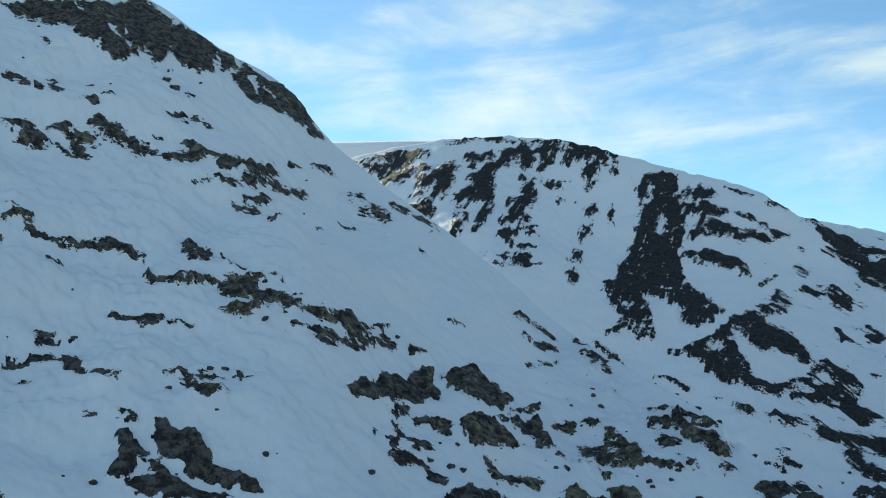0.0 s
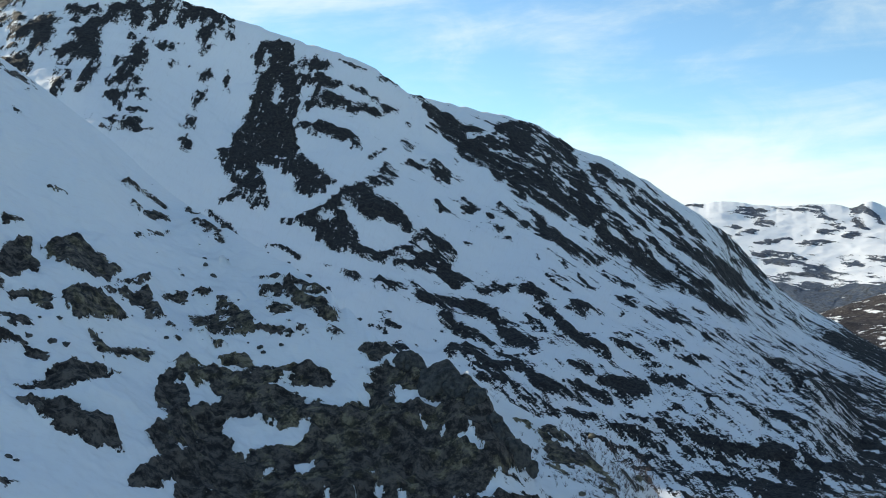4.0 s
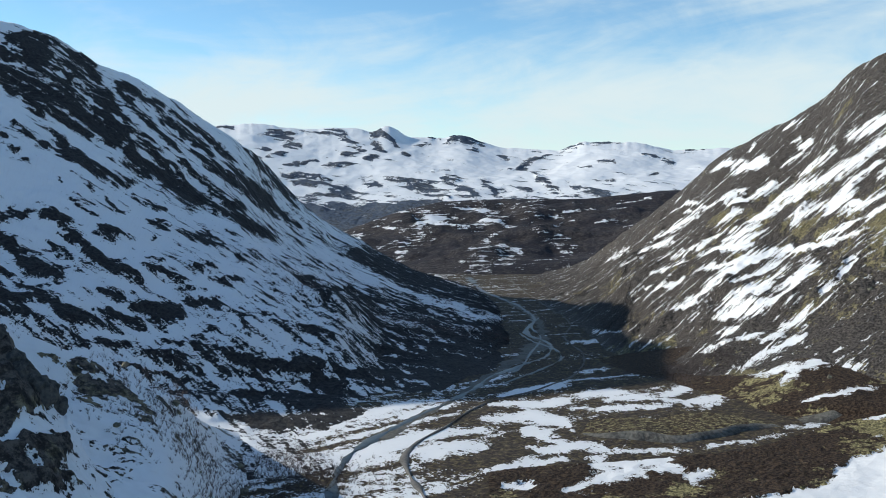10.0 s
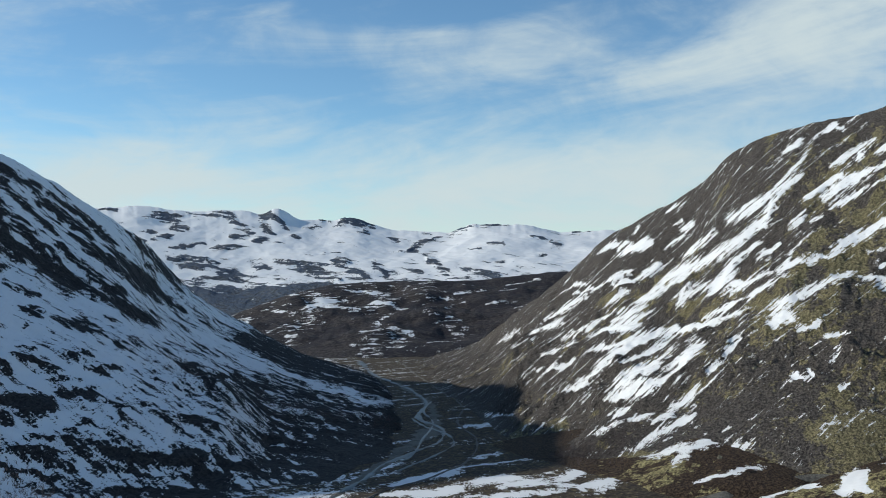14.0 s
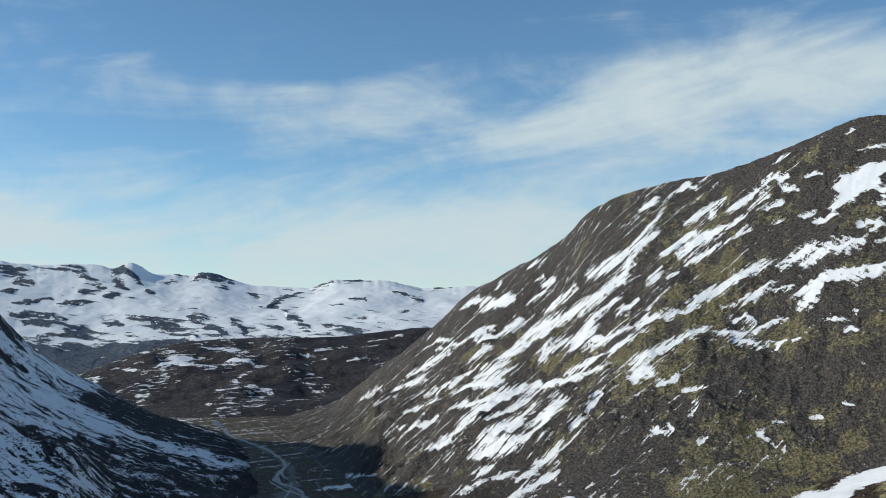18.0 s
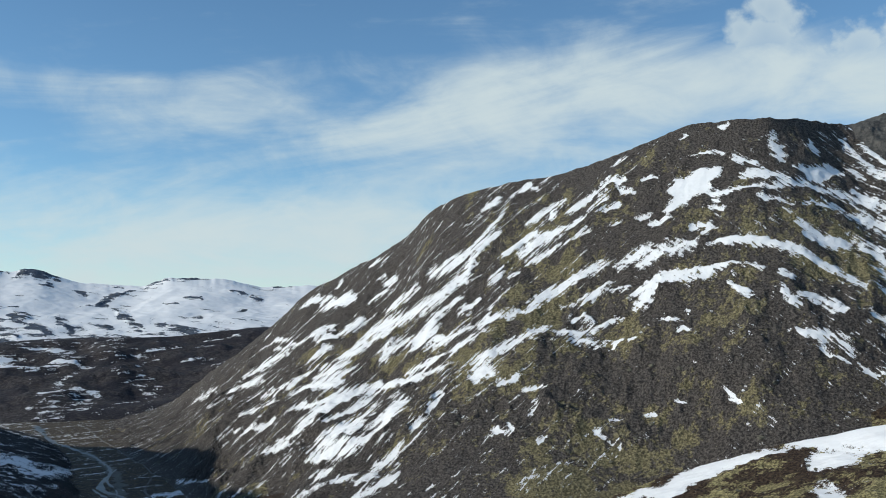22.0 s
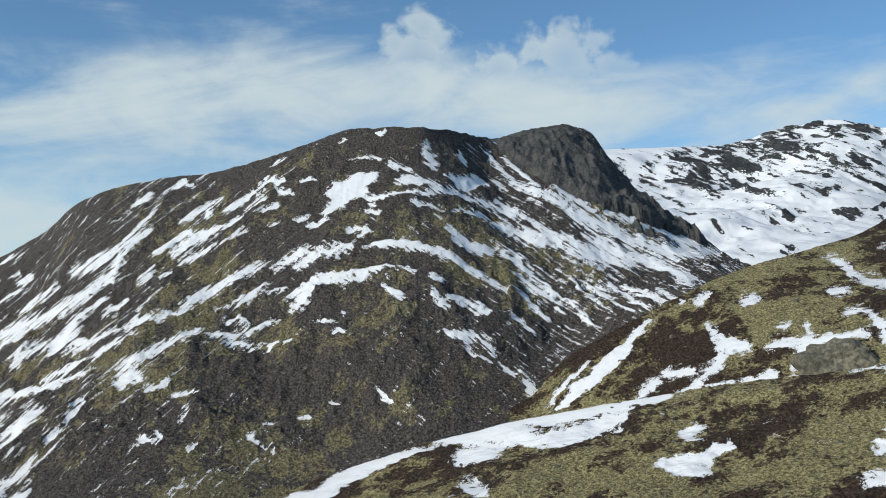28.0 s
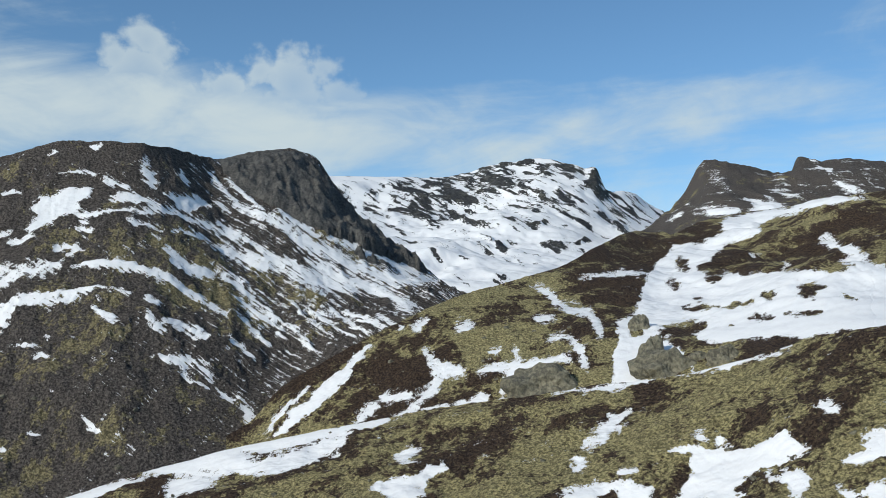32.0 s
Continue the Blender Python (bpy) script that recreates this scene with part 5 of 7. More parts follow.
LEFT_COVER += [(-1, 0.312, 17.03, 4.81, 18.07, 4.63), (-1, 0.125, 17.35, 5.11, 17.49, 4.95), (-1, 0.156, 18.71, 5.18, 19.58, 4.91), (-1, 0.187, 19.76, 5.37, 20.31, 4.96), (-1, 0.187, 20.44, 4.74, 20.99, 4.27), (-1, 0.125, 20.01, 2.91, 20.84, 2.39), (-1, 0.125, 21.77, 3.35, 22.18, 3.1), (-1, 0.156, 21.99, 2.59, 22.54, 2.38), (-1, 0.094, 14.79, 10.99, 16.62, 10.44), (-1, 0.157, 17.21, 10.1, 18.4, 9.43), (-1, 0.157, 18.54, 9.3, 19.85, 8.74), (-0.68, 0.0, 19.57, 8.91, 21.28, 8.07, 22.07, 7.12, 23.1, 6.63, 22.96, 4.83, 21.68, 5.77, 20.89, 6.71, 20.08, 7.66), (-1, 0.156, 19.92, 7.51, 20.47, 7.03)]
LEFT_COVER += [(-0.68, 0.0, 14.98, 3.89, 15.62, 4.2, 16.36, 4.04, 16.76, 3.25, 17.92, 2.62, 18.75, 1.85, 19.24, 1.23, 18.7, 1.08, 17.26, 1.7, 16.07, 1.85, 15.51, 2.48, 14.6, 2.48, 15.73, 1.23, 15.92, 0.45, 16.85, -0.01, 18.05, 0.16, 17.73, -0.31, 16.66, -0.63, 15.63, -0.33, 14.45, -0.03, 13.26, 0.59, 12.68, 1.22, 11.63, 1.85, 12.43, 2.16, 14.02, 3.11), (-1, 0.186, 11.09, 1.68, 11.77, 1.62), (-1, 0.28, 18.97, 0.68, 19.56, 0.87, 20.69, 0.48), (-1, 0.218, 18.04, 0.0, 18.94, 0.26), (-1, 0.437, 19.05, -0.29, 20.64, -0.28, 21.14, -1.17), (-1, 0.249, 18.01, -0.61, 19.17, -0.75), (-1, 0.281, 20.56, -1.33, 21.65, -1.76)]
LEFT_COVER += [(-1, 0.124, 10.46, 0.41, 11.37, 0.0, 12.34, -0.36), (-1, 0.125, 13.33, -0.82, 13.93, -0.91), (-1, 0.156, 14.31, -1.12, 15.68, -1.66), (-1, 0.312, 16.56, -1.92, 17.9, -1.99), (-1, 0.25, 18.21, -1.83, 19.35, -2.11), (-1, 0.438, 19.02, -2.57, 20.44, -2.83, 22.32, -3.22), (-1, 0.314, 20.37, -3.58, 20.99, -4.59), (-1, 0.377, 21.44, -4.28, 22.15, -4.98), (-1, 0.315, 20.76, -5.63, 21.82, -5.87), (-1, 0.125, 16.11, -4.07, 17.11, -4.52), (-1, 0.157, 16.57, -3.84, 17.87, -4.2), (-1, 0.125, 16.75, -3.44, 17.33, -3.52), (-1, 0.283, 17.32, -5.54, 18.48, -5.67), (1, 0.157, 10.69, 11.13, 10.83, 10.64, 10.58, 10.17), (1, 0.188, 11.19, 9.36, 11.2, 8.24)]
LEFT_COVER += [(1, 0.125, 9.3, 8.59, 9.26, 7.63), (1, 0.186, 8.94, 4.57, 9.02, 4.41), (1, 0.125, 10.9, 5.52, 11.67, 5.29), (1, 0.249, 13.8, 1.85, 14.13, 2.32), (1, 0.187, 14.93, 3.11, 15.06, 2.64), (-1, 0.388, 41.86, -11.85, 45.1, -12.17), (-1, 0.225, 38.58, -10.98, 40.24, -11.26), (-1, 0.324, 39.57, -12.26, 41.52, -12.51), (-1, 0.192, 43.57, -10.29, 44.85, -10.55), (-1, 0.291, 46.68, -11.92, 48.84, -12.26), (-0.68, 0.0, 43.24, -3.95, 45.42, -5.23, 48.46, -6.25, 51.34, -8.37, 53.31, -9.85, 52.19, -9.57, 49.85, -8.84, 46.86, -7.7, 43.8, -5.87, 41.58, -4.63)]
LEFT_COVER += [(-0.68, 0.0, 20.93, 7.44, 22.63, 7.52, 23.46, 7.12, 25.54, 7.55, 27.01, 6.93, 28.2, 6.15, 28.77, 5.32, 29.33, 4.09, 30.19, 2.54, 29.52, 1.43, 28.59, 1.58, 27.07, 2.2, 25.58, 2.96, 24.73, 3.71, 23.88, 4.3, 22.51, 5.45, 21.44, 6.59), (-1, 0.217, 29.69, 5.03, 30.6, 4.42, 31.52, 3.81), (-1, 0.186, 29.36, 4.71, 30.25, 3.79), (-1, 0.217, 31.21, 3.96, 31.83, 3.65), (-1, 0.186, 29.94, 3.95, 31.46, 2.55, 32.69, 1.28), (-1, 0.155, 31.51, 3.49, 33.05, 2.24, 34.62, 0.96), (-1, 0.155, 32.47, 3.5, 34.04, 2.24, 35.94, 0.63), (-1, 0.249, 29.54, 1.9, 30.75, 0.64, 31.98, -0.65), (-1, 0.311, 29.81, 0.95, 30.42, 0.32, 31.36, -0.0)]
LEFT_COVER += [(-1, 0.249, 30.19, 2.54, 32.02, 0.64, 33.27, -0.65), (-1, 0.218, 31.99, -0.33, 33.25, -0.98, 34.2, -1.63), (-1, 0.311, 31.37, 0.32, 32.61, -0.97, 33.52, -1.95), (-1, 0.187, 32.66, 0.64, 34.55, -0.98, 36.46, -2.62), (-1, 0.186, 33.97, 0.96, 35.88, -0.66, 37.86, -2.3), (-1, 0.186, 35.27, 0.64, 36.9, -0.67, 38.55, -2.3), (-1, 0.217, 35.57, -0.01, 37.21, -1.32, 39.2, -2.96), (-1, 0.154, 36.63, 1.28, 37.95, -0.02, 39.26, -1.34), (-1, 0.186, 37.6, -0.34, 38.59, -1.0, 39.23, -1.98), (-1, 0.249, 33.88, -1.63, 35.8, -2.62, 37.78, -3.62), (-1, 0.155, 33.34, 1.28, 35.23, -0.34), (-1, 0.249, 26.0, 2.19, 26.71, 1.26, 27.59, 0.64)]
LEFT_COVER += [(-1, 0.28, 26.41, 1.41, 27.89, 0.48), (-1, 0.249, 27.88, 0.32, 29.42, -0.48, 30.04, -0.64), (-1, 0.187, 25.21, 1.72, 25.8, 1.57), (-1, 0.187, 24.07, 2.63, 24.94, 2.18), (-1, 0.155, 23.3, 2.16, 23.73, 1.92), (-1, 0.124, 22.2, 2.9, 22.45, 2.3), (-1, 0.124, 23.84, 1.4, 24.28, 1.25), (-1, 0.124, 20.06, 2.86, 20.88, 2.37), (-1, 0.124, 21.36, 5.41, 21.77, 5.13), (-1, 0.156, 19.79, 5.07, 20.48, 4.94), (-1, 0.218, 20.05, 4.64, 21.0, 4.16), (-1, 0.124, 21.75, 0.47, 22.17, 0.32), (-1, 0.093, 24.4, 0.79, 24.84, 0.63), (-1, 0.124, 28.54, 0.95, 29.0, 0.64), (-1, 0.125, 27.52, -0.47, 27.96, -0.79)]
LEFT_COVER += [(-1, 0.093, 25.85, 0.01, 26.12, -0.46), (-1, 0.218, 19.91, 0.62, 20.74, 0.32), (-1, 0.436, 19.28, -0.58, 20.42, -0.44, 21.25, -0.75), (-1, 0.312, 20.38, -1.04, 21.76, -1.67), (-1, 0.218, 22.61, -2.15, 23.48, -2.22, 24.51, -2.11), (-1, 0.25, 25.1, -2.25, 25.71, -2.19, 26.29, -2.68), (-1, 0.094, 26.66, -1.57, 28.0, -2.38), (-1, 0.125, 28.56, -1.27, 29.62, -2.08), (-1, 0.156, 30.01, -1.12, 31.56, -1.94), (-1, 0.25, 19.13, -2.69, 20.84, -2.73, 22.83, -3.24, 23.69, -3.42), (-1, 0.156, 28.13, -2.87, 29.2, -3.53), (-1, 0.156, 30.71, -2.58, 32.13, -3.08), (-1, 0.188, 32.44, -3.25, 34.37, -3.92)]
LEFT_COVER += [(-1, 0.44, 21.97, -3.06, 23.09, -3.71, 24.78, -5.02, 25.93, -5.7), (-1, 0.219, 25.47, -3.77, 26.34, -4.43), (-1, 0.377, 26.11, -3.15, 27.29, -4.13, 28.16, -5.12, 28.6, -5.61), (-1, 0.251, 27.95, -3.34, 28.86, -3.84), (-1, 0.283, 28.79, -4.97, 30.01, -5.81), (-1, 0.219, 28.43, -3.03, 29.83, -3.54), (-1, 0.157, 30.36, -5.17, 31.48, -5.52), (-1, 0.189, 31.64, -5.52, 32.43, -5.87), (-1, 0.094, 30.8, -3.61, 31.11, -3.72), (-1, 0.126, 30.71, -4.69, 31.67, -4.87), (-1, 0.252, 32.79, -5.15, 34.24, -5.51), (-1, 0.189, 34.22, -5.9, 35.7, -6.09), (-1, 0.25, 33.42, -3.42, 35.02, -4.09), (-1, 0.188, 35.65, -4.76, 36.3, -5.1)]
LEFT_COVER += [(-1, 0.158, 31.91, -6.58, 32.88, -6.86), (-1, 0.191, 21.86, -4.46, 22.97, -5.28, 24.67, -6.29, 26.12, -7.31, 27.64, -8.17, 29.18, -9.04, 30.43, -9.74), (-1, 0.441, 21.71, -6.01, 23.15, -6.54, 24.64, -6.61), (-1, 0.254, 24.66, -6.45, 25.82, -7.29, 27.02, -7.98, 28.25, -8.68), (-1, 0.38, 21.94, -6.8, 23.37, -7.5, 24.83, -8.21), (-1, 0.255, 25.13, -8.38, 26.34, -8.92, 27.25, -9.28), (-1, 0.159, 26.01, -9.22, 28.52, -9.5, 30.1, -9.79), (-1, 0.221, 27.75, -6.4, 28.99, -6.92), (-1, 0.19, 27.67, -7.53, 28.92, -8.06, 29.86, -8.42), (-1, 0.508, 29.59, -7.59, 30.86, -7.96, 32.12, -8.49), (-1, 0.191, 29.68, -8.74, 30.32, -8.82)]
LEFT_COVER += [(-1, 0.158, 31.21, -7.48, 32.18, -7.67), (-1, 0.285, 32.69, -7.35, 34.14, -7.72), (-1, 0.19, 34.17, -7.22, 34.64, -7.56), (-1, 0.159, 33.74, -8.87, 34.22, -9.05), (-1, 0.128, 35.43, -8.25, 36.03, -9.26), (-1, 0.127, 32.73, -9.33, 33.38, -9.45), (-1, 0.256, 30.77, -9.43, 32.38, -9.81, 33.68, -10.19), (-1, 0.257, 33.68, -10.02, 34.98, -10.39, 35.96, -10.92), (-1, 0.289, 29.76, -10.2, 31.68, -10.77, 33.3, -11.16), (-1, 0.129, 30.04, -11.19, 32.29, -11.62, 33.91, -12.17), (-1, 0.128, 27.51, -10.26, 29.72, -11.01, 30.67, -11.54), (-1, 0.193, 33.96, -11.18, 35.27, -11.56, 36.93, -11.93), (-1, 0.257, 35.96, -10.75, 36.95, -11.27), (-1, 0.161, 37.96, -11.3, 40.33, -11.5)]
LEFT_COVER += [(-1, 0.161, 37.3, -10.95, 39.99, -11.66), (-1, 0.16, 39.42, -8.98, 41.42, -9.67), (-1, 0.126, 39.3, -5.95, 40.97, -6.62, 42.32, -6.95), (-1, 0.162, 31.6, -12.24, 33.54, -12.66), (-1, 0.327, 35.12, -13.88, 37.14, -14.27, 37.79, -14.62), (-1, 0.196, 33.8, -13.5, 35.1, -14.21), (-1, 0.391, 37.22, -12.94, 38.89, -13.48, 41.25, -13.69), (-1, 0.327, 37.81, -14.29, 39.84, -14.51, 41.89, -14.38), (-1, 0.162, 34.88, -12.54, 36.89, -12.93), (-1, 0.129, 31.95, -11.76, 33.88, -12.5), (-1, 0.162, 35.9, -12.4, 38.57, -13.13, 41.98, -13.02), (-1, 0.226, 40.32, -12.16, 41.66, -12.52), (1, 0.093, 26.37, 6.33, 26.95, 5.89), (1, 0.093, 26.03, 5.71, 26.75, 4.97)]
LEFT_COVER += [(1, 0.093, 27.04, 4.67, 28.07, 3.76), (1, 0.093, 27.18, 4.37, 28.36, 3.46), (1, 0.062, 23.69, 6.03, 24.99, 5.68), (1, 0.094, 22.3, 6.72, 23.74, 6.89), (1, 0.062, 28.68, 3.62, 29.88, 2.54), (-0.35, 0.0, 39.44, -6.66, 42.42, -7.06, 45.3, -7.76, 47.75, -8.3, 50.44, -9.12, 49.51, -9.97, 46.76, -9.81, 43.63, -9.14, 40.34, -7.96), (1, 0.156, 22.92, 7.44, 23.56, 7.04), (1, 0.094, 24.03, 6.67, 24.68, 6.52), (1, 0.093, 25.99, 6.37, 27.12, 5.42), (1, 0.124, 27.11, 5.1, 28.09, 4.29), (1, 0.189, 39.3, -3.69, 42.53, -5.58, 46.27, -7.08, 49.57, -8.37, 51.06, -8.45), (1, 0.099, 44.49, -17.19, 46.64, -17.34)]
BUTTE_COVER = []
BUTTE_COVER += [(1, 0.091, 118.33, 6.69, 119.23, 7.14), (1, 0.122, 122.52, 7.66, 123.65, 7.16), (1, 0.213, 122.77, 7.04, 124.24, 7.3), (1, 0.183, 123.71, 7.78, 124.24, 7.3), (1, 0.092, 125.21, 8.48, 126.89, 8.1), (1, 0.122, 126.9, 8.4, 128.54, 7.87), (1, 0.092, 125.81, 9.2, 126.94, 9.0), (1, 0.182, 120.71, 7.1, 122.19, 7.12)]
CIRQUE_COVER = []
CIRQUE_COVER += [(-1, 0.303, 103.51, 8.5, 104.47, 8.03, 105.08, 6.92), (-1, 0.244, 104.81, 8.84, 105.58, 8.53), (-1, 0.242, 104.13, 7.55, 105.5, 6.28), (-1, 0.305, 105.59, 8.85, 106.77, 9.16, 107.72, 8.86), (-1, 0.365, 105.57, 7.89, 106.73, 8.05, 107.69, 7.9), (-1, 0.242, 106.07, 7.25, 107.3, 6.61, 108.24, 6.45), (-1, 0.214, 107.9, 9.34, 109.03, 9.66, 109.99, 9.5), (-1, 0.305, 108.36, 8.86, 109.16, 9.02, 109.63, 8.54), (-1, 0.123, 109.51, 9.82, 110.96, 9.97), (-1, 0.152, 110.27, 8.53, 111.53, 8.05, 112.46, 7.56), (-1, 0.245, 111.59, 9.64, 112.87, 9.63, 113.5, 9.3), (-1, 0.366, 113.94, 8.5, 114.45, 9.13, 114.91, 8.49), (-1, 0.152, 112.49, 8.36, 113.43, 7.71)]
CIRQUE_COVER += [(-1, 0.152, 113.54, 6.6, 114.32, 6.28), (-1, 0.152, 110.79, 6.29, 111.93, 6.61), (-1, 0.212, 111.4, 5.33, 112.65, 5.17), (-1, 0.121, 113.3, 5.33, 114.27, 5.48), (-1, 0.152, 115.06, 8.18, 116.01, 7.85), (-1, 0.182, 116.01, 7.53, 116.93, 6.89), (-1, 0.152, 114.37, 7.23, 115.31, 6.59), (-1, 0.121, 115.31, 6.59, 116.23, 5.94), (-1, 0.12, 106.48, 4.67, 107.43, 4.51), (-1, 0.12, 108.32, 3.56, 109.24, 3.4), (-1, 0.121, 108.83, 5.33, 109.12, 5.01), (-1, 0.091, 107.89, 5.65, 108.52, 5.49), (-1, 0.091, 112.44, 7.08, 113.07, 6.92), (-1, 0.15, 105.24, 3.06, 106.66, 2.43)]
BROWN_COVER = []
BROWN_COVER += [(1, 0.061, 46.39, -2.81, 48.33, -2.9), (1, 0.061, 47.35, -2.98, 49.3, -3.16), (1, 0.061, 46.72, -2.49, 48.01, -2.6), (1, 0.061, 44.46, -3.12, 45.74, -3.29), (1, 0.061, 48.67, -2.02, 50.62, -2.1), (1, 0.061, 49.96, -2.68, 51.26, -2.75), (1, 0.061, 54.85, -2.21, 56.47, -2.05), (1, 0.061, 53.22, -2.53, 54.85, -2.44), (1, 0.061, 56.47, -2.87, 57.77, -2.54), (1, 0.061, 57.77, -1.73, 59.7, -1.41)]
FAR_COVER = []
FAR_COVER += [(1, 0.061, 45.48, -2.0, 46.76, -1.85), (1, 0.061, 56.48, -1.41, 58.1, -1.25), (-1, 0.092, 35.07, 2.51, 36.01, 2.55), (-1, 0.122, 37.43, 2.21, 38.24, 2.37, 39.52, 2.28), (-1, 0.153, 38.23, 2.05, 39.51, 1.89), (-1, 0.122, 38.87, 1.64, 39.83, 1.51), (-1, 0.092, 37.74, 1.51, 38.06, 1.44), (-1, 0.092, 39.84, 2.37, 41.45, 2.21), (-1, 0.122, 41.13, 2.37, 42.41, 2.22), (-1, 0.184, 42.15, 2.22, 42.57, 1.73, 42.99, 1.51), (-1, 0.245, 43.87, 2.05, 44.35, 2.37, 44.67, 2.21), (-1, 0.153, 44.02, 1.73, 44.51, 1.41), (-1, 0.122, 44.67, 2.05, 45.48, 1.57), (-1, 0.092, 46.29, 1.5, 47.26, 1.73), (-1, 0.122, 46.94, 2.05, 47.9, 1.95)]
FAR_COVER += [(-1, 0.153, 48.06, 1.72, 48.54, 2.04, 49.51, 2.0), (-1, 0.214, 48.71, 2.04, 49.83, 1.87), (-1, 0.122, 49.51, 1.4, 49.99, 1.24), (-1, 0.184, 49.51, 1.88, 50.31, 1.62), (-1, 0.153, 51.11, 1.07, 51.59, 0.75), (-1, 0.122, 37.89, 0.93, 39.02, 1.09), (-1, 0.092, 38.85, 0.55, 40.78, 0.67), (-1, 0.122, 42.08, 1.09, 43.37, 1.19), (-1, 0.122, 41.1, 0.38, 42.72, 0.54), (-1, 0.122, 43.37, 0.93, 44.34, 0.93), (-1, 0.092, 44.02, 1.35, 44.67, 1.28), (-1, 0.092, 45.64, 1.09, 46.12, 1.02), (-1, 0.092, 36.94, 1.09, 37.57, 0.77), (-1, 0.061, 41.42, -0.1, 42.07, -0.1), (-1, 0.061, 47.25, 0.18, 48.22, 0.25)]
FAR_COVER += [(-1, 0.122, 52.07, 0.37, 52.7, 0.59, 53.65, 0.9, 53.96, 1.06), (-1, 0.061, 54.59, 1.29, 55.52, 1.62, 57.37, 1.75), (-1, 0.092, 59.21, 1.04, 60.11, 0.87), (-1, 0.092, 60.42, 0.72, 61.02, 0.5), (-1, 0.061, 61.59, 1.3, 62.76, 1.33), (-1, 0.061, 56.77, 0.73, 57.69, 0.67), (-1, 0.061, 55.53, 0.36, 56.46, 0.39), (-1, 0.061, 59.53, 0.04, 60.13, 0.04), (-1, 0.061, 57.24, -0.37, 57.71, -0.4), (-1, 0.061, 52.7, 0.27, 51.11, 0.18), (-1, 0.153, 38.84, -0.03, 39.8, -0.1, 41.42, -0.29), (-1, 0.153, 39.47, -0.52, 41.41, -0.68), (-1, 0.184, 41.41, -0.84, 42.71, -1.01), (-1, 0.123, 40.11, -1.16, 42.05, -1.33)]
FAR_COVER += [(-1, 0.153, 44.66, -0.36, 46.28, -0.53, 47.25, -0.69), (-1, 0.215, 45.95, -0.69, 47.25, -1.01, 48.22, -1.34), (-1, 0.123, 43.36, -0.52, 44.33, -0.69), (-1, 0.184, 47.9, -0.21, 48.86, -0.37), (-1, 0.184, 48.86, -0.85, 49.83, -1.17), (-1, 0.184, 50.15, -0.37, 50.63, -0.69), (-1, 0.123, 50.63, -0.85, 51.11, -1.17), (-1, 0.153, 53.02, -0.05, 53.66, -0.53, 54.29, -1.17), (-1, 0.184, 52.39, -0.85, 53.03, -1.17), (-1, 0.123, 53.65, -0.37, 54.6, -1.01), (-1, 0.123, 55.23, -0.85, 56.48, -1.0, 57.41, -1.16), (-1, 0.0, 40.1, -1.81, 42.04, -2.05, 43.34, -1.98, 46.27, -1.5, 47.24, -1.73, 45.62, -2.31, 43.34, -2.63, 42.68, -3.12, 41.38, -2.95)]
FLOOR_COVER = []
FLOOR_COVER += [(1, 0.131, 62.62, -15.72, 65.26, -15.1), (1, 0.194, 64.94, -15.38, 67.83, -14.29, 71.86, -13.21), (1, 0.165, 52.19, -16.23, 54.8, -16.4), (1, 0.297, 52.23, -15.39, 54.47, -15.9, 56.87, -16.04), (1, 0.165, 56.18, -16.22, 59.59, -16.15, 62.29, -15.96), (1, 0.229, 52.48, -14.21, 54.17, -14.55, 55.18, -15.06), (1, 0.263, 52.24, -15.06, 54.15, -15.4), (1, 0.194, 52.3, -13.7, 54.89, -13.37), (1, 0.13, 54.88, -13.88, 57.59, -13.68, 60.95, -13.44), (1, 0.162, 56.93, -13.18, 58.95, -12.99, 61.62, -13.09), (1, 0.161, 61.62, -13.25, 62.94, -12.88), (1, 0.289, 62.61, -13.22, 63.6, -12.69, 64.25, -12.16), (1, 0.192, 60.29, -12.96, 61.62, -12.42, 62.94, -11.87)]
FLOOR_COVER += [(1, 0.133, 52.16, -17.07, 55.13, -16.9), (1, 0.132, 55.82, -16.8, 57.2, -16.54), (1, 0.198, 41.34, -18.36, 41.76, -17.39, 42.47, -16.77, 43.85, -16.35), (1, 0.296, 42.14, -16.75, 43.86, -16.18, 45.91, -15.93), (1, 0.328, 44.58, -15.55, 47.3, -15.47), (1, 0.396, 45.86, -16.6, 48.61, -16.35, 49.99, -16.21), (1, 0.164, 47.31, -15.31, 50.73, -15.21), (1, 0.229, 49.39, -14.51, 52.81, -14.38, 54.51, -14.55), (1, 0.167, 41.73, -17.72, 43.06, -17.96), (1, 0.133, 50.27, -17.56, 54.44, -16.91), (1, 0.13, 50.12, -13.68, 52.85, -13.54), (1, 0.129, 50.82, -13.18, 52.88, -12.69, 54.92, -12.36), (1, 0.128, 55.28, -11.67, 57.31, -11.32), (1, 0.129, 49.5, -12.66, 51.54, -12.35)]
FLOOR_COVER += [(1, 0.128, 46.78, -12.94, 48.82, -12.65, 51.58, -11.66), (1, 0.162, 44.66, -14.38, 46.71, -13.95, 47.74, -13.64), (1, 0.129, 55.58, -12.86, 58.28, -12.66), (1, 0.096, 59.64, -11.45, 59.97, -11.78), (1, 0.095, 54.68, -9.81, 57.35, -9.73)]
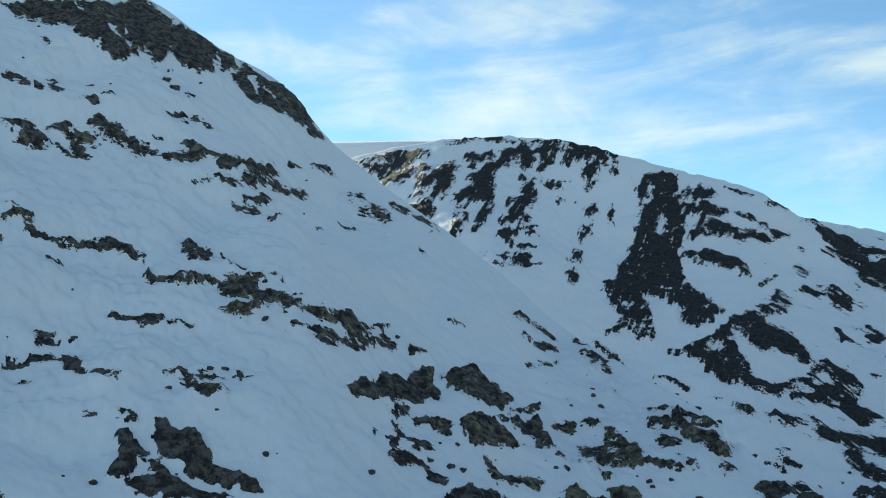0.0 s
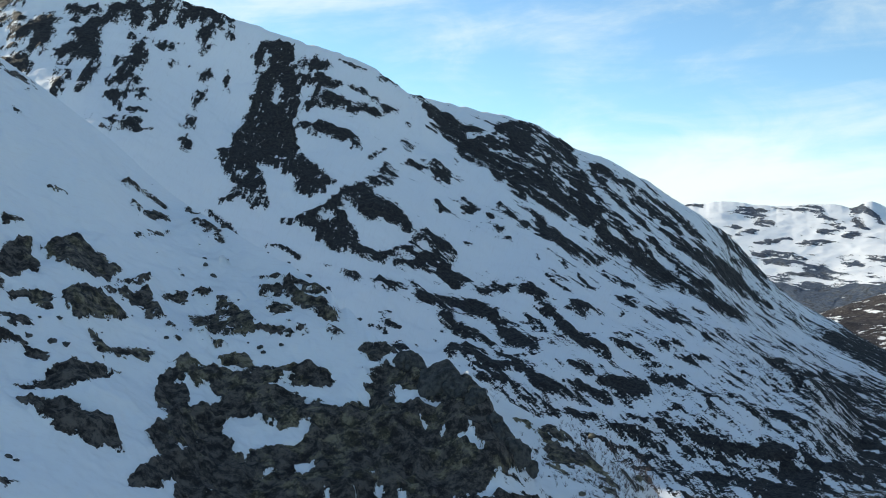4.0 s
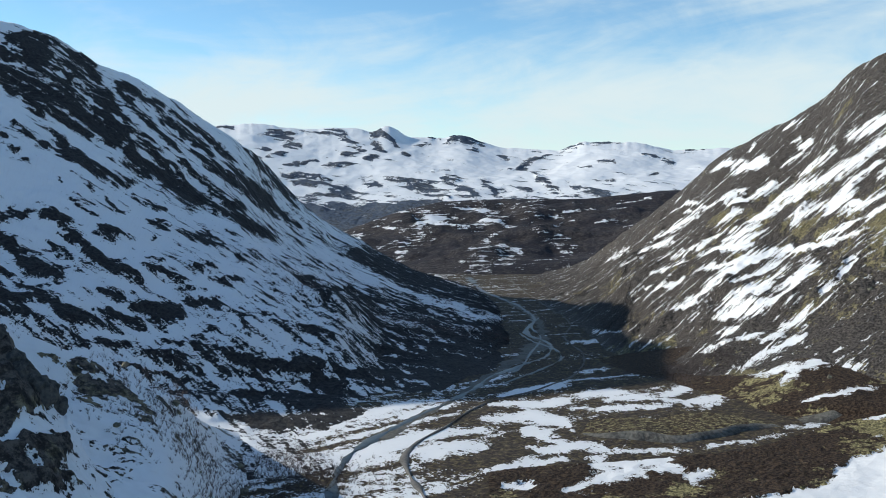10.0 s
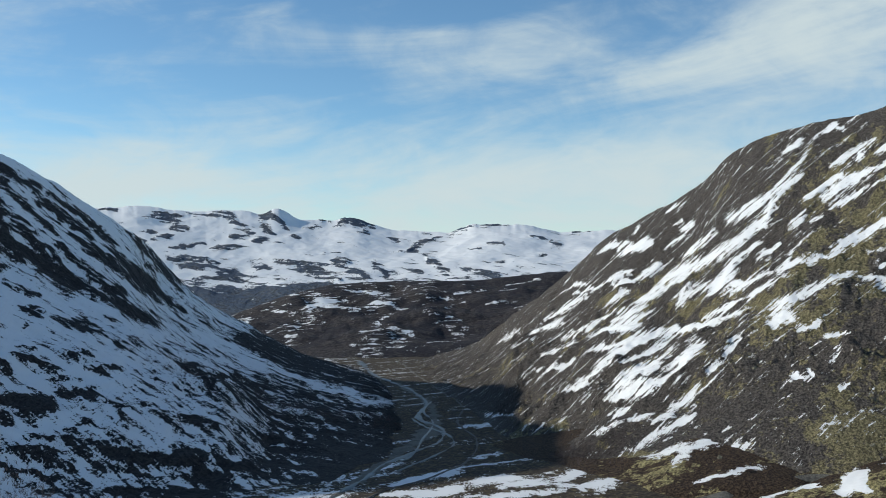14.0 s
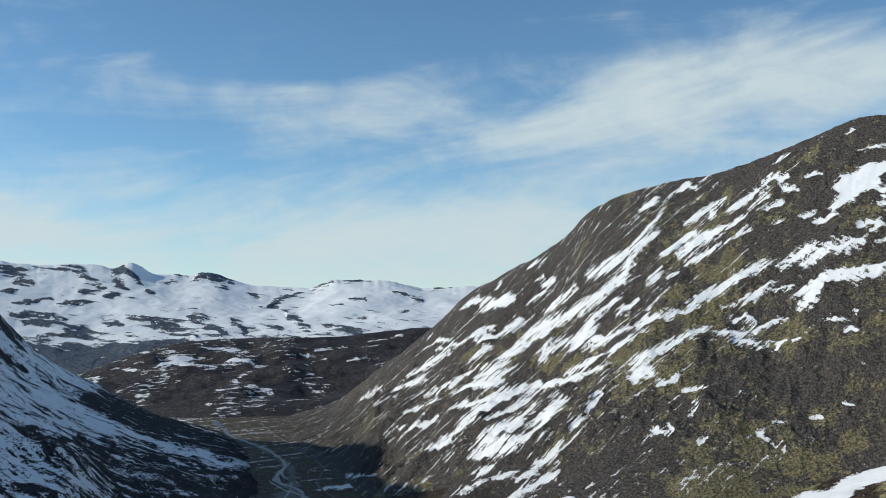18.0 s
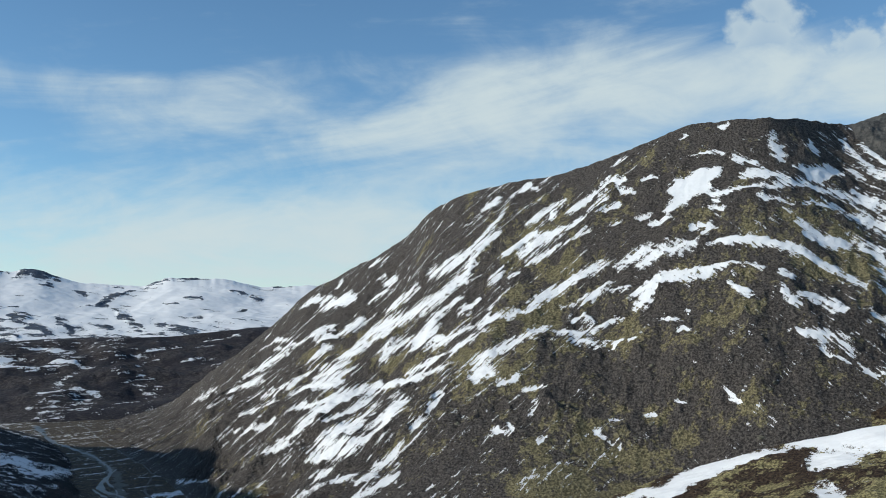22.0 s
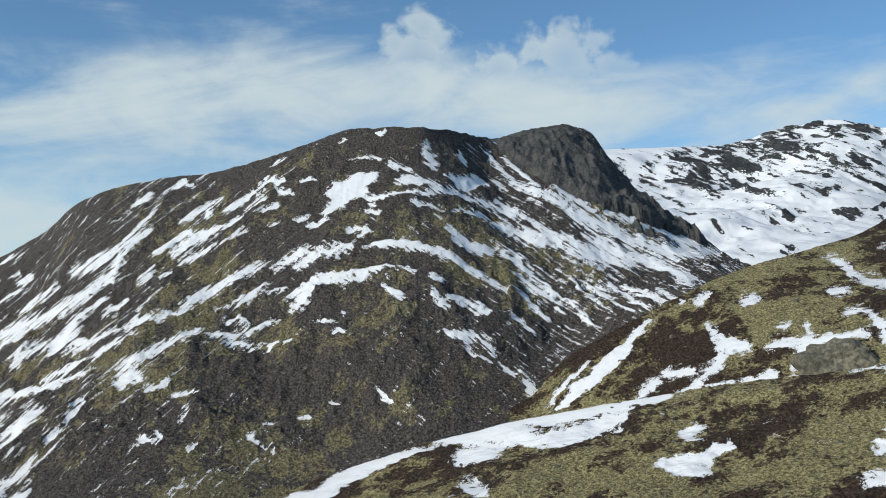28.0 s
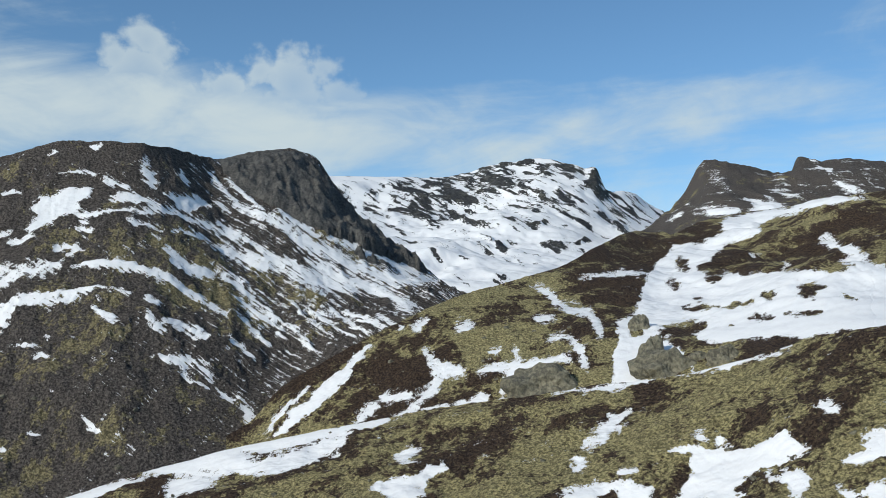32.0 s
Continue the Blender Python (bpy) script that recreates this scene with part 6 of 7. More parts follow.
# ---- build ----
def grid_mesh(name, x, y, z, mat, attributes, keep=None):
    n, w = x.shape
    co = np.stack([x, y, z], -1).reshape(-1, 3)
    idx = np.arange(n * w).reshape(n, w)
    quads = np.ascontiguousarray(np.stack([idx[:-1, :-1], idx[:-1, 1:], idx[1:, 1:], idx[1:, :-1]], -1).reshape(-1, 4)[:, ::-1])
    if keep is not None:
        quads = np.ascontiguousarray(quads[keep.ravel()])
    me = bpy.data.meshes.new(name)
    me.vertices.add(len(co))
    me.vertices.foreach_set("co", co.ravel())
    me.loops.add(quads.size)
    me.loops.foreach_set("vertex_index", quads.ravel())
    me.polygons.add(len(quads))
    me.polygons.foreach_set("loop_start", np.arange(0, quads.size, 4))
    me.polygons.foreach_set("use_smooth", np.ones(len(quads), bool))
    me.update(calc_edges=True)
    for key, v in attributes.items():
        if v.ndim == 3:
            me.attributes.new(key, "FLOAT_VECTOR", "POINT").data.foreach_set("vector", np.ascontiguousarray(v.reshape(-1, 3), np.float32).ravel())
        else:
            me.attributes.new(key, "FLOAT", "POINT").data.foreach_set("value", np.ascontiguousarray(v, np.float32).ravel())
    me.materials.append(mat)
    return new(name, me)


def rise_of(x, y, z):
    return np.degrees(np.arctan2(z - 150, np.hypot(x - CX, y - CY)))


def inside(u, v, points, w):
    """Distance in degrees from the edge of a streak or an outline, above 0 inside it."""
    p = np.array(points, float).reshape(-1, 2)
    if w > 0:
        legs = np.hypot(*np.diff(p, axis=0).T) + 1e-6
        along, total, best = 0.0, legs.sum(), None
        for (x1, y1), (x2, y2), leg in zip(p[:-1], p[1:], legs):
            q = np.clip(((u - x1) * (x2 - x1) + (v - y1) * (y2 - y1)) / leg ** 2, 0, 1)
            part = 2 * (along + q * leg) / total - 1
            d = w * (1.12 - 0.7 * part ** 4) - np.hypot(u - x1 - q * (x2 - x1), v - y1 - q * (y2 - y1))
            best = d if best is None else np.maximum(best, d)
            along += leg
        return best
    odd, near = np.zeros(u.shape, bool), np.full(u.shape, 99.0)
    for (x1, y1), (x2, y2) in zip(p, np.roll(p, -1, axis=0)):
        odd ^= ((y1 > v) != (y2 > v)) & (u < (x2 - x1) * (v - y1) / (y2 - y1 + 1e-9) + x1)
        q = np.clip(((u - x1) * (x2 - x1) + (v - y1) * (y2 - y1)) / ((x2 - x1) ** 2 + (y2 - y1) ** 2 + 1e-9), 0, 1)
        near = np.minimum(near, np.hypot(u - x1 - q * (x2 - x1), v - y1 - q * (y2 - y1)))
    return np.where(odd, near, -near)


def cover_field(u, v, base, strokes, warp=0.22, seed=0, slim=0.8):
    """Snow cover: above 0 snow lies, below 0 the ground is bare. Also gives where each stroke acts, and how strongly."""
    c = np.asarray(base) + 0 * u
    wu = u + warp * 1.6 * fbm(u / (warp * 4), v / (warp * 4), 5, 40 + seed, 0.65)
    wv = v + warp * 1.1 * fbm(u / (warp * 4), v / (warp * 2.5), 5, 60 + seed, 0.65)
    marks = []
    for level, w, *points in strokes:
        w = slim * w
        soft = min(max(1.5 * w, 0.10), 0.32) if w > 0 else 0.16
        reach = w * 1.2 + soft + warp
        edge = 0.0 if w > 0 else 0.02
        us, vs = points[0::2], points[1::2]
        near = (u > min(us) - reach) & (u < max(us) + reach) & (v > min(vs) - reach) & (v < max(vs) + reach)
        rows, columns = np.nonzero(near.any(1))[0], np.nonzero(near.any(0))[0]
        if len(rows) < 2 or len(columns) < 2:
            continue
        box = (slice(rows[0], rows[-1] + 1), slice(columns[0], columns[-1] + 1))
        k = np.clip(0.5 + 0.5 * (inside(wu[box], wv[box], points, w) - edge) / soft, 0, 1) * near[box]
        c[box] = c[box] * (1 - k) + level * k
        marks.append((level, box, k, inside(u[box], v[box], points, w) > -soft - 1.2 * warp))
    return c, marks


def drifts(x, y, az, runs, seed):
    """Snow drawn out along the fall lines. runs: bearing at which a run is strongest, its direction, length, width and strength."""
    total, weight = 0, 1e-6
    for at, spread, direction, length, width, strength in runs:
        u, v = math.sin(radians(direction)), math.cos(radians(direction))
        k = np.exp(-((az - at) / spread) ** 2)
        bend = 3.0 * fbm(x / 140, y / 140, 4, seed + 5)
        total = total + k * strength * 2.4 * fbm((x * u + y * v) / length, (x * v - y * u) / width + bend, 4, seed + int(direction) % 50, 0.6)
        weight = weight + k
    return total / weight


def ridged(x, y, octaves, k, gain=0.5):
    """Rock relief: sharp crests between rounded hollows, 0 to about 1."""
    total, amp = 0, 1.0
    for o in range(octaves):
        total = total + amp * (1 - 2 * np.abs(value_noise(x * 2 ** o + 5.7 * o, y * 2 ** o + 3.1 * o, k + o))) ** 2
        amp *= gain
    return total * (1 - gain)


def landform(name, slope, mat, base, strokes, rows=200, relief=0.01, wave=0.25, seed=0, runs=(), warp=0.22, crisp=0.12, sink=(0, 0), rise=0.0, lichen=0.9, moss=((-180, 0.6), (180, 0.6)), flows=((0, 40, 8), (0, 40, 8), 0, 1), lumps=(), slim=0.8, high_bare=0.0):
    s = np.concatenate([np.array([-0.12, -0.05, -0.02]), np.linspace(0, 1, rows), 1 + slope.back * np.array([0.02, 0.06, 0.15, 0.4, 1.0])])[:, None]
    r, z = slope.at(s)
    a = np.radians(slope.az)[None, :] + 0 * r
    x, y = CX + r * np.sin(a), CY + r * np.cos(a)
    deep = slope.rb - slope.rf
    rough = wave * deep.mean()
    tall = np.clip((slope.zb - slope.zf) / 60, 0.05, 1)
    amp = relief * deep * tall * 4 * np.clip((1.02 - s) * 7, crisp, 1) * np.clip(s * 5, 0.1, 1)
    z = z + amp * fbm(x / rough, y / rough, 7, seed)
    for edge, fall in ((slope.az[0], sink[0]), (slope.az[-1], sink[1])):
        z = z - fall * np.clip(1 - np.abs(slope.az - edge) / 2.5, 0, 1) ** 2
    u, v = slope.az[None, :] + 0 * r, rise_of(x, y, z)
    if callable(base):
        base = base(u, v)
    elif isinstance(base, tuple):
        base = np.interp(slope.az, [q[0] for q in base], [q[1] for q in base])[None, :]
    cover, marks = cover_field(u, v, base, strokes, warp, seed, slim)
    if runs:
        cover = cover + drifts(x, y, u, runs, seed)
    bare = np.clip(0.5 - 1.5 * cover, 0, 1)
    for size, high in lumps:
        z = z + high * np.clip((1.03 - s) * 8, 0.2, 1) * np.clip(s * 5, 0.08, 1) * (0.4 + 0.6 * bare) * (ridged(x / size, y / size, 4, seed + 110) - 0.5)
    z = z + rise * bare * np.clip(s * 8, 0.15, 1) * (0.35 + 1.5 * ridged(x / (rise * 5 + 1), y / (rise * 5 + 1), 4, seed + 70, 0.55))
    slope.rows, slope.built_z, slope.marks = rows, z, marks
    arc = (a - a.mean()) * slope.rb.mean()
    bend = 6.0 * fbm(x / 70, y / 70, 4, seed + 30)

    def wall(angle, length, width):
        u, v = math.cos(radians(angle)), math.sin(radians(angle))
        h = z + 0.3 * (r - r.mean())
        return np.stack([(arc * u + h * v) / length, (h * u - arc * v + bend) / width, r / (4 * length)], -1)

    turn = np.clip((slope.az - flows[2]) / (flows[3] - flows[2]), 0, 1)[None, :] + 0 * r
    grown = np.interp(slope.az, [q[0] for q in moss], [q[1] for q in moss])[None, :] - high_bare * np.clip((s - 0.5) * 2.2, 0, 1)
    slope.layers = {"flow": wall(*flows[0]), "flow_second": wall(*flows[1]), "turn": turn, "cover": cover, "moss": lichen * np.clip(grown + 0.8 * fbm(x / 16, y / 16, 5, seed + 90, 0.7) + 0.9 * fbm(x / 70, y / 70, 3, seed + 95), 0, 1)}
    slope.x, slope.y, slope.mat = x, y, mat
    return grid_mesh(name, x, y, z, mat, slope.layers)


def name_it(ob, label, category="mountain", kind="", group=""):
    return tagged(ob, label, category, group, kind)


def left_base(u, v):
    return np.interp(u, [17, 24, 30, 36, 42, 46, 49], [1.0, 0.88, 0.76, 0.55, 0.28, -0.3, -0.7]) + np.interp(v, [-14, -9, -6], [-0.35, -0.15, 0.0])


def cirque_base(u, v):
    return np.interp(v, [5.6, 6.8, 9.0, 9.8], [0.9, 0.5, 0.55, 0.9])


# thinner snow low down also stands in for the cloud shadow there
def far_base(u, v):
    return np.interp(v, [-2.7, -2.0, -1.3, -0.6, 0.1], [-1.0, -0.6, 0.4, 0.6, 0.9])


near_slope = name_it(landform("snow_slope", NEAR, crag_mat, ((-180, 1.0), (17, 1.0), (21, 0.4), (180, 0.3)), NEAR_COVER, 360, 0.012, 0.2, 1, (), 0.3, rise=1.1, lichen=0.6, lumps=((30, 9.0), (11, 4.5)), flows=((-14, 14, 2.6), (-14, 14, 2.6), 0, 1)), "steep shaded snow slope broken by dark rock bands")
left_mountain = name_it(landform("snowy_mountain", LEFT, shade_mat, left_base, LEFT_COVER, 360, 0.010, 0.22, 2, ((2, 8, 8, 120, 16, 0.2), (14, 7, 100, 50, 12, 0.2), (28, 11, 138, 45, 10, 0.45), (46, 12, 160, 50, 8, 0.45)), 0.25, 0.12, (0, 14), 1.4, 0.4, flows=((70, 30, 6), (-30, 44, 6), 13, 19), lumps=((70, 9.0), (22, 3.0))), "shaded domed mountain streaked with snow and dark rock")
low_spur = name_it(landform("snowy_spur", SPUR, crag_mat, 0.55, SPUR_COVER, 140, 0.02, 0.2, 3, ((25, 30, 140, 18, 5, 0.5),), 0.3, 0.12, (0, 16), flows=((-20, 22, 4), (-20, 22, 4), 0, 1)), "low snowy spur with birch scrub above the river", "spur")
right_mountain = name_it(landform("mossy_mountain", RIGHT, moss_mat, ((-180, -0.66), (74, -0.68), (80, -0.82), (90, -0.78), (96, -0.5), (180, -0.5)), RIGHT_COVER, 380, 0.011, 0.2, 4, ((60, 13, -38, 45, 4.5, 0.3), (98, 8, 128, 60, 5.5, 0.2)), 0.10, 0.12, (8, 0), 0.9, 0.95, ((54, 0.0), (66, 0.3), (74, 0.6), (83, 0.6), (90, 0.2), (108, 0.1)), flows=((37, 40, 2.8), (-32, 40, 2.8), 77, 88), lumps=((80, 13.0), (26, 7.0), (9, 2.6)), slim=0.72, high_bare=0.55), "sunlit mossy mountain with melting snow streaks")
cirque = name_it(landform("rocky_peak", CIRQUE, peak_mat, cirque_base, CIRQUE_COVER, 200, 0.009, 0.2, 5, ((110, 30, 100, 220, 30, 0.4),), 0.25, rise=3.0, flows=((-44, 70, 16), (-44, 70, 16), 0, 1), lumps=((120, 16.0),)), "snow-filled cirque below a jagged rocky peak")
middle_hill = name_it(landform("mossy_hill", MIDDLE, heath_mat, -0.9, MIDDLE_COVER, 300, 0.007, 0.2, 6, ((110, 40, 20, 60, 14, 0.25),), 0.2, rise=0.8, moss=((-180, 0.44), (180, 0.44)), flows=((14, 26, 6), (14, 26, 6), 0, 1), lumps=((40, 4.0), (10, 1.8)), slim=1.0), "rounded mossy hill with snow fields and grey slabs", "hill")
butte = name_it(landform("dark_butte", BUTTE, moss_mat, -0.75, BUTTE_COVER, 120, 0.014, 0.2, 7, ((120, 40, 100, 160, 22, 0.5),), 0.2, moss=((-180, -0.1), (180, -0.1)), flows=((-14, 60, 10), (-14, 60, 10), 0, 1), lumps=((90, 12.0),)), "dark flat-topped rocky butte with thin snow")
fore_hill = name_it(landform("heath_hillside", FORE, heath_mat, -0.9, FORE_COVER, 260, 0.008, 0.2, 8, ((90, 60, 20, 40, 12, 0.25),), 0.3, 0.25, rise=0.8, moss=((-180, 0.46), (180, 0.46)), flows=((12, 15, 4), (12, 15, 4), 0, 1), lumps=((36, 2.6), (8, 1.3)), slim=1.15), "mossy heath hillside with patches of melting snow", "hill")
brown_hill = name_it(landform("brown_hill", BROWN, brown_mat, -0.8, BROWN_COVER, 110, 0.012, 0.2, 9, ((50, 60, 60, 300, 60, 0.5),), 0.12, flows=((4, 45, 8), (4, 45, 8), 0, 1)), "low brown moorland hill with specks of snow", "hill")
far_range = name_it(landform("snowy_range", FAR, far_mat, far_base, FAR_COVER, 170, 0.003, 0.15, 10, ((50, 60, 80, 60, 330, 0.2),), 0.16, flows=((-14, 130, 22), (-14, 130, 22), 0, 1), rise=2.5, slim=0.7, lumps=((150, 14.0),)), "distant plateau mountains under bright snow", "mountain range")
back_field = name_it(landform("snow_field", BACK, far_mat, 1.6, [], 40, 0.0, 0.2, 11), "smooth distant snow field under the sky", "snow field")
terrace = name_it(landform("river_terrace", TERRACE, heath_mat, -0.8, TERRACE_COVER, 120, 0.02, 0.3, 12, (), 0.2, 0.12, (3, 6), 0.5, 0.9, ((-180, 0.15), (180, 0.15)), ((10, 16, 3), (10, 16, 3), 0, 1)), "brown and olive heath terrace above a gravel bluff", "terrace")

# ---- valley floor ----
def floor_z(x, y):
    r = np.hypot(x - CX, y - CY)
    return floor_height(r) + 3.0 * fbm(x / 90, y / 90, 5, 21) * np.clip(r / 300, 0, 1)


rr = np.concatenate([[1.0], np.geomspace(120, 2600, 420), [3200, 4000, 4900]])[:, None]
aa = np.radians(np.concatenate([np.arange(-180, 25, 5.0), np.arange(25, 100, 0.16), np.arange(100, 180.1, 5.0)]))[None, :]
gx, gy = CX + rr * np.sin(aa), CY + rr * np.cos(aa)
gz = floor_z(gx, gy)
fc = cover_field(np.degrees(aa) + 0 * gx, rise_of(gx, gy, gz), np.interp(np.degrees(aa), [44, 46.5, 50], [0.3, -0.1, -0.7]) + 0 * gx, FLOOR_COVER, 0.14, 20, 0.75)[0] + drifts(gx, gy, np.degrees(aa) + 0 * gx, ((50, 60, 100, 120, 9, 0.6),), 22)
ground = grid_mesh("ground", gx, gy, gz, floor_mat, {"flow": np.stack([gx / 20, gy / 20, 0 * gx], -1), "cover": fc, "moss": 0.5 + 0 * gx})
tagged(ground, "brown heath valley floor with strips of snow", "ground", "", "structure")


def ribbon(name, points, mat, height, label, category, surface, across=5):
    """A strip that follows the ground. points: rows of x, y, width."""
    p = np.array(points, float)
    d = np.concatenate([[0], np.cumsum(np.hypot(*np.diff(p[:, :2], axis=0).T))])
    q = np.arange(0, d[-1], 4.0)
    px, py, w = smooth_table(np.column_stack([d, p]), q)
    tx, ty = np.gradient(px), np.gradient(py)
    n = np.hypot(tx, ty)
    k = np.linspace(-0.5, 0.5, across)[:, None]
    w = w * (0.8 + 1.1 * fbm(q / 18, q * 0, 4, 31, 0.7))
    x, y = px + k * w * ty / n, py - k * w * tx / n
    z = surface(x, y) + height * (1 - (2 * k) ** 4 * 0.9)
    ob = grid_mesh(name, x[::-1], y[::-1], z[::-1], mat, {})
    return tagged(ob, label, category, "", "structure")


ribbon("river", [(1588, 1358, 16.5), (1335, 1110, 9.8), (1114, 854, 7.9), (970, 725, 6.8), (860, 654, 6.1), (791, 573, 5.5), (685, 507, 5.7), (602, 485, 5.2), (527, 450, 5.4), (475, 430, 5.0), (426, 415, 6.0), (398, 407, 6.4), (364, 395, 5.4), (335, 375, 5.1), (304, 345, 5.1), (269, 310, 4.6)], water_mat, 0.5, "shallow grey-green braided river", "river", floor_z)
ribbon("gravel_bed", [(1224, 972, 12.3), (1018, 763, 12.9), (861, 634, 15.6), (738, 553, 23.3), (634, 504, 15.5), (542, 459, 12.0), (475, 430, 9.3), (422, 413, 9.9), (388, 402, 9.4)], gravel_mat, 0.35, "pale gravel bed beside the river", "gravel", floor_z)
ribbon("river_branch", [(1010, 748, 3.0), (915, 690, 4.0), (842, 622, 3.5), (760, 566, 4.0), (700, 530, 3.5), (640, 492, 3.0), (585, 470, 2.6)], water_mat, 0.55, "thin side branch of the braided river", "river", floor_z)
ribbon("river_branch", [(850, 655, 3.0), (800, 600, 3.5), (748, 535, 4.0), (690, 490, 3.5), (620, 466, 3.0), (560, 448, 2.4)], water_mat, 0.6, "thin side branch of the braided river", "river", floor_z)
ribbon("gravel_flat", [(1638, 1492, 15.0), (1763, 1500, 33.9), (1958, 1518, 33.5), (2197, 1549, 27.2), (2350, 1561, 14.3)], gravel_mat, 0.9, "tan gravel flats at the valley mouth", "gravel", floor_z)
ribbon("gravel_road", [(314, 285, 3.3), (338, 318, 3.4), (358, 347, 3.3), (377, 368, 3.2), (404, 382, 2.8), (437, 391, 2.6), (477, 407, 2.5), (518, 417, 2.2), (554, 416, 2.3), (599, 424, 2.1), (673, 456, 2.3), (739, 499, 2.3), (845, 593, 2.3), (973, 675, 2.3), (1139, 824, 2.4), (1334, 1011, 2.4), (1572, 1233, 2.8)], road_mat, 0.7, "narrow grey gravel road along the valley", "road", floor_z)


def bluff(name, line, high, back, parent, label):
    """A bank along a line of the plan: a steep, gullied gravel face below a level top that runs back into the ground."""
    p = np.array(line, float)
    d = np.concatenate([[0], np.cumsum(np.hypot(*np.diff(p[:, :2], axis=0).T))])
    q = np.arange(0, d[-1], 1.2)
    px, py, pz = smooth_table(np.column_stack([d, p]), q)
    tx, ty = np.gradient(px), np.gradient(py)
    n = np.hypot(tx, ty)
    wander = 7.0 * fbm(q / 40, q * 0, 4, 61)
    ends = np.clip(np.minimum(q, d[-1] - q) / 40, 0, 1) ** 0.7
    rows = [(-2.0, -1.2), (0.0, 0.0), (1.5, 0.28), (3.0, 0.58), (4.6, 0.86), (6.0, 0.98), (9.0, 1.0), (back * 0.3, 0.8), (back * 0.65, 0.35), (back, -0.25)]
    out, face = np.array([k[0] for k in rows])[:, None], np.array([k[1] for k in rows])[:, None]
    gully = 1.8 * (ridged(q / 6 + 0 * out, out / 30, 3, 66) - 0.5) * np.clip(1 - np.abs(face - 0.5) * 1.9, 0, 1)
    x = px - (out + wander + gully) * ty / n
    y = py + (out + wander + gully) * tx / n
    z = pz + high * face * (0.75 + 0.5 * fbm(q / 30, q * 0, 3, 63)) * ends
    flat = np.stack([x / 16, y / 16, z / 3], -1)
    ob = grid_mesh(name, x, y, z, bluff_mat, {"flow": flat, "flow_second": flat, "turn": 0 * x, "cover": -0.85 + 0 * x, "moss": 0.45 + 0 * x})
    ob.data.materials.append(heath_mat)
    top = np.zeros((len(rows) - 1, len(q) - 1), np.int32)
    top[5:] = 1
    ob.data.polygons.foreach_set("material_index", top.ravel())
    ob.parent = parent
    return tagged(ob, label)


bluff("gravel_bluff", [(468, 322, 0), (488, 290, 0), (508, 264, 0), (531, 258, 0), (572, 243, 0)], 5.5, 70, terrace, "steep grey gravel bluff below the heath")
bluff("gravel_bluff", [(590, 240, 0), (612, 219, 4), (640, 194, 9), (662, 172, 13)], 5.5, 40, terrace, "steep dark gravel bluff below the heath")

# ---- snow patches and rock outcrops on the slopes ----
def connected(on, k):
    """The one piece of a mask that holds the strongest point."""
    got = np.zeros(on.shape, bool)
    got[np.unravel_index(np.argmax(np.where(on, k, -1)), on.shape)] = True
    while True:
        wide = got.copy()
        wide[1:] |= got[:-1]
        wide[:-1] |= got[1:]
        wide[:, 1:] |= wide[:, :-1].copy()
        wide[:, :-1] |= wide[:, 1:].copy()
        wide &= on
        if (wide == got).all():
            return got
        got = wide


def patches(name, slope, parent, snow, most, height, label="", crag=0.0, mat=None):
    """Cushions of snow, or knolls of bare rock, that lie on a slope where its streaks and outlines run."""
    picked = sorted([m for m in slope.marks if (m[0] > 0.9) == snow and m[2].max() > 0.6], key=lambda m: m[2].sum(), reverse=True)[:most]
    for i, (_, box, k, on) in enumerate(picked):
        x, y, z = slope.x[box], slope.y[box], slope.built_z[box]
        if min(x.shape) < 3:
            continue
        on = connected(on, k)
        thick = height * (k - 0.35) + 0.004 * (i % 7)
        if crag:
            share = ((np.arange(box[0].start, box[0].stop) - 3) / (slope.rows - 1))[:, None]
            thick = thick * (0.5 + 1.2 * ridged(x / crag, y / crag, 3, 150 + i)) * np.clip((1.02 - share) * 9, 0.1, 1)
        thick = np.where((slope.layers["cover"][box] > 0) == snow, thick, np.minimum(thick, 0) - 0.1 * height)
        keep = on[:-1, :-1] | on[1:, :-1] | on[:-1, 1:] | on[1:, 1:]
        ob = grid_mesh(name, x, y, z + thick, mat or slope.mat, {key: v[box] for key, v in slope.layers.items()}, keep)
        ob.parent = parent
        if label:
            tagged(ob, label)


patches("rock_outcrop", NEAR, near_slope, False, 110, 0.9, crag=8.0)
patches("rock_outcrop", SPUR, low_spur, False, 6, 1.2, "brown lichened outcrop above the scrub", 8.0)
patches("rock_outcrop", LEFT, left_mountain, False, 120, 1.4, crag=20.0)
patches("snow_patch", RIGHT, right_mountain, True, 120, 0.7)
patches("cliff", RIGHT, right_mountain, False, 1, 15.0, "dark bare rock cliff with upright ribs", 14.0, rock_mat)
patches("snow_patch", MIDDLE, middle_hill, True, 40, 0.8)
patches("snow_patch", FORE, fore_hill, True, 40, 0.6)
patches("snow_patch", BUTTE, butte, True, 10, 1.0)
patches("cliff", CIRQUE, cirque, False, 20, 3.5, "dark rock cliff between snow gullies", 40.0)
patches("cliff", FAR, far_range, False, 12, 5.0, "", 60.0)


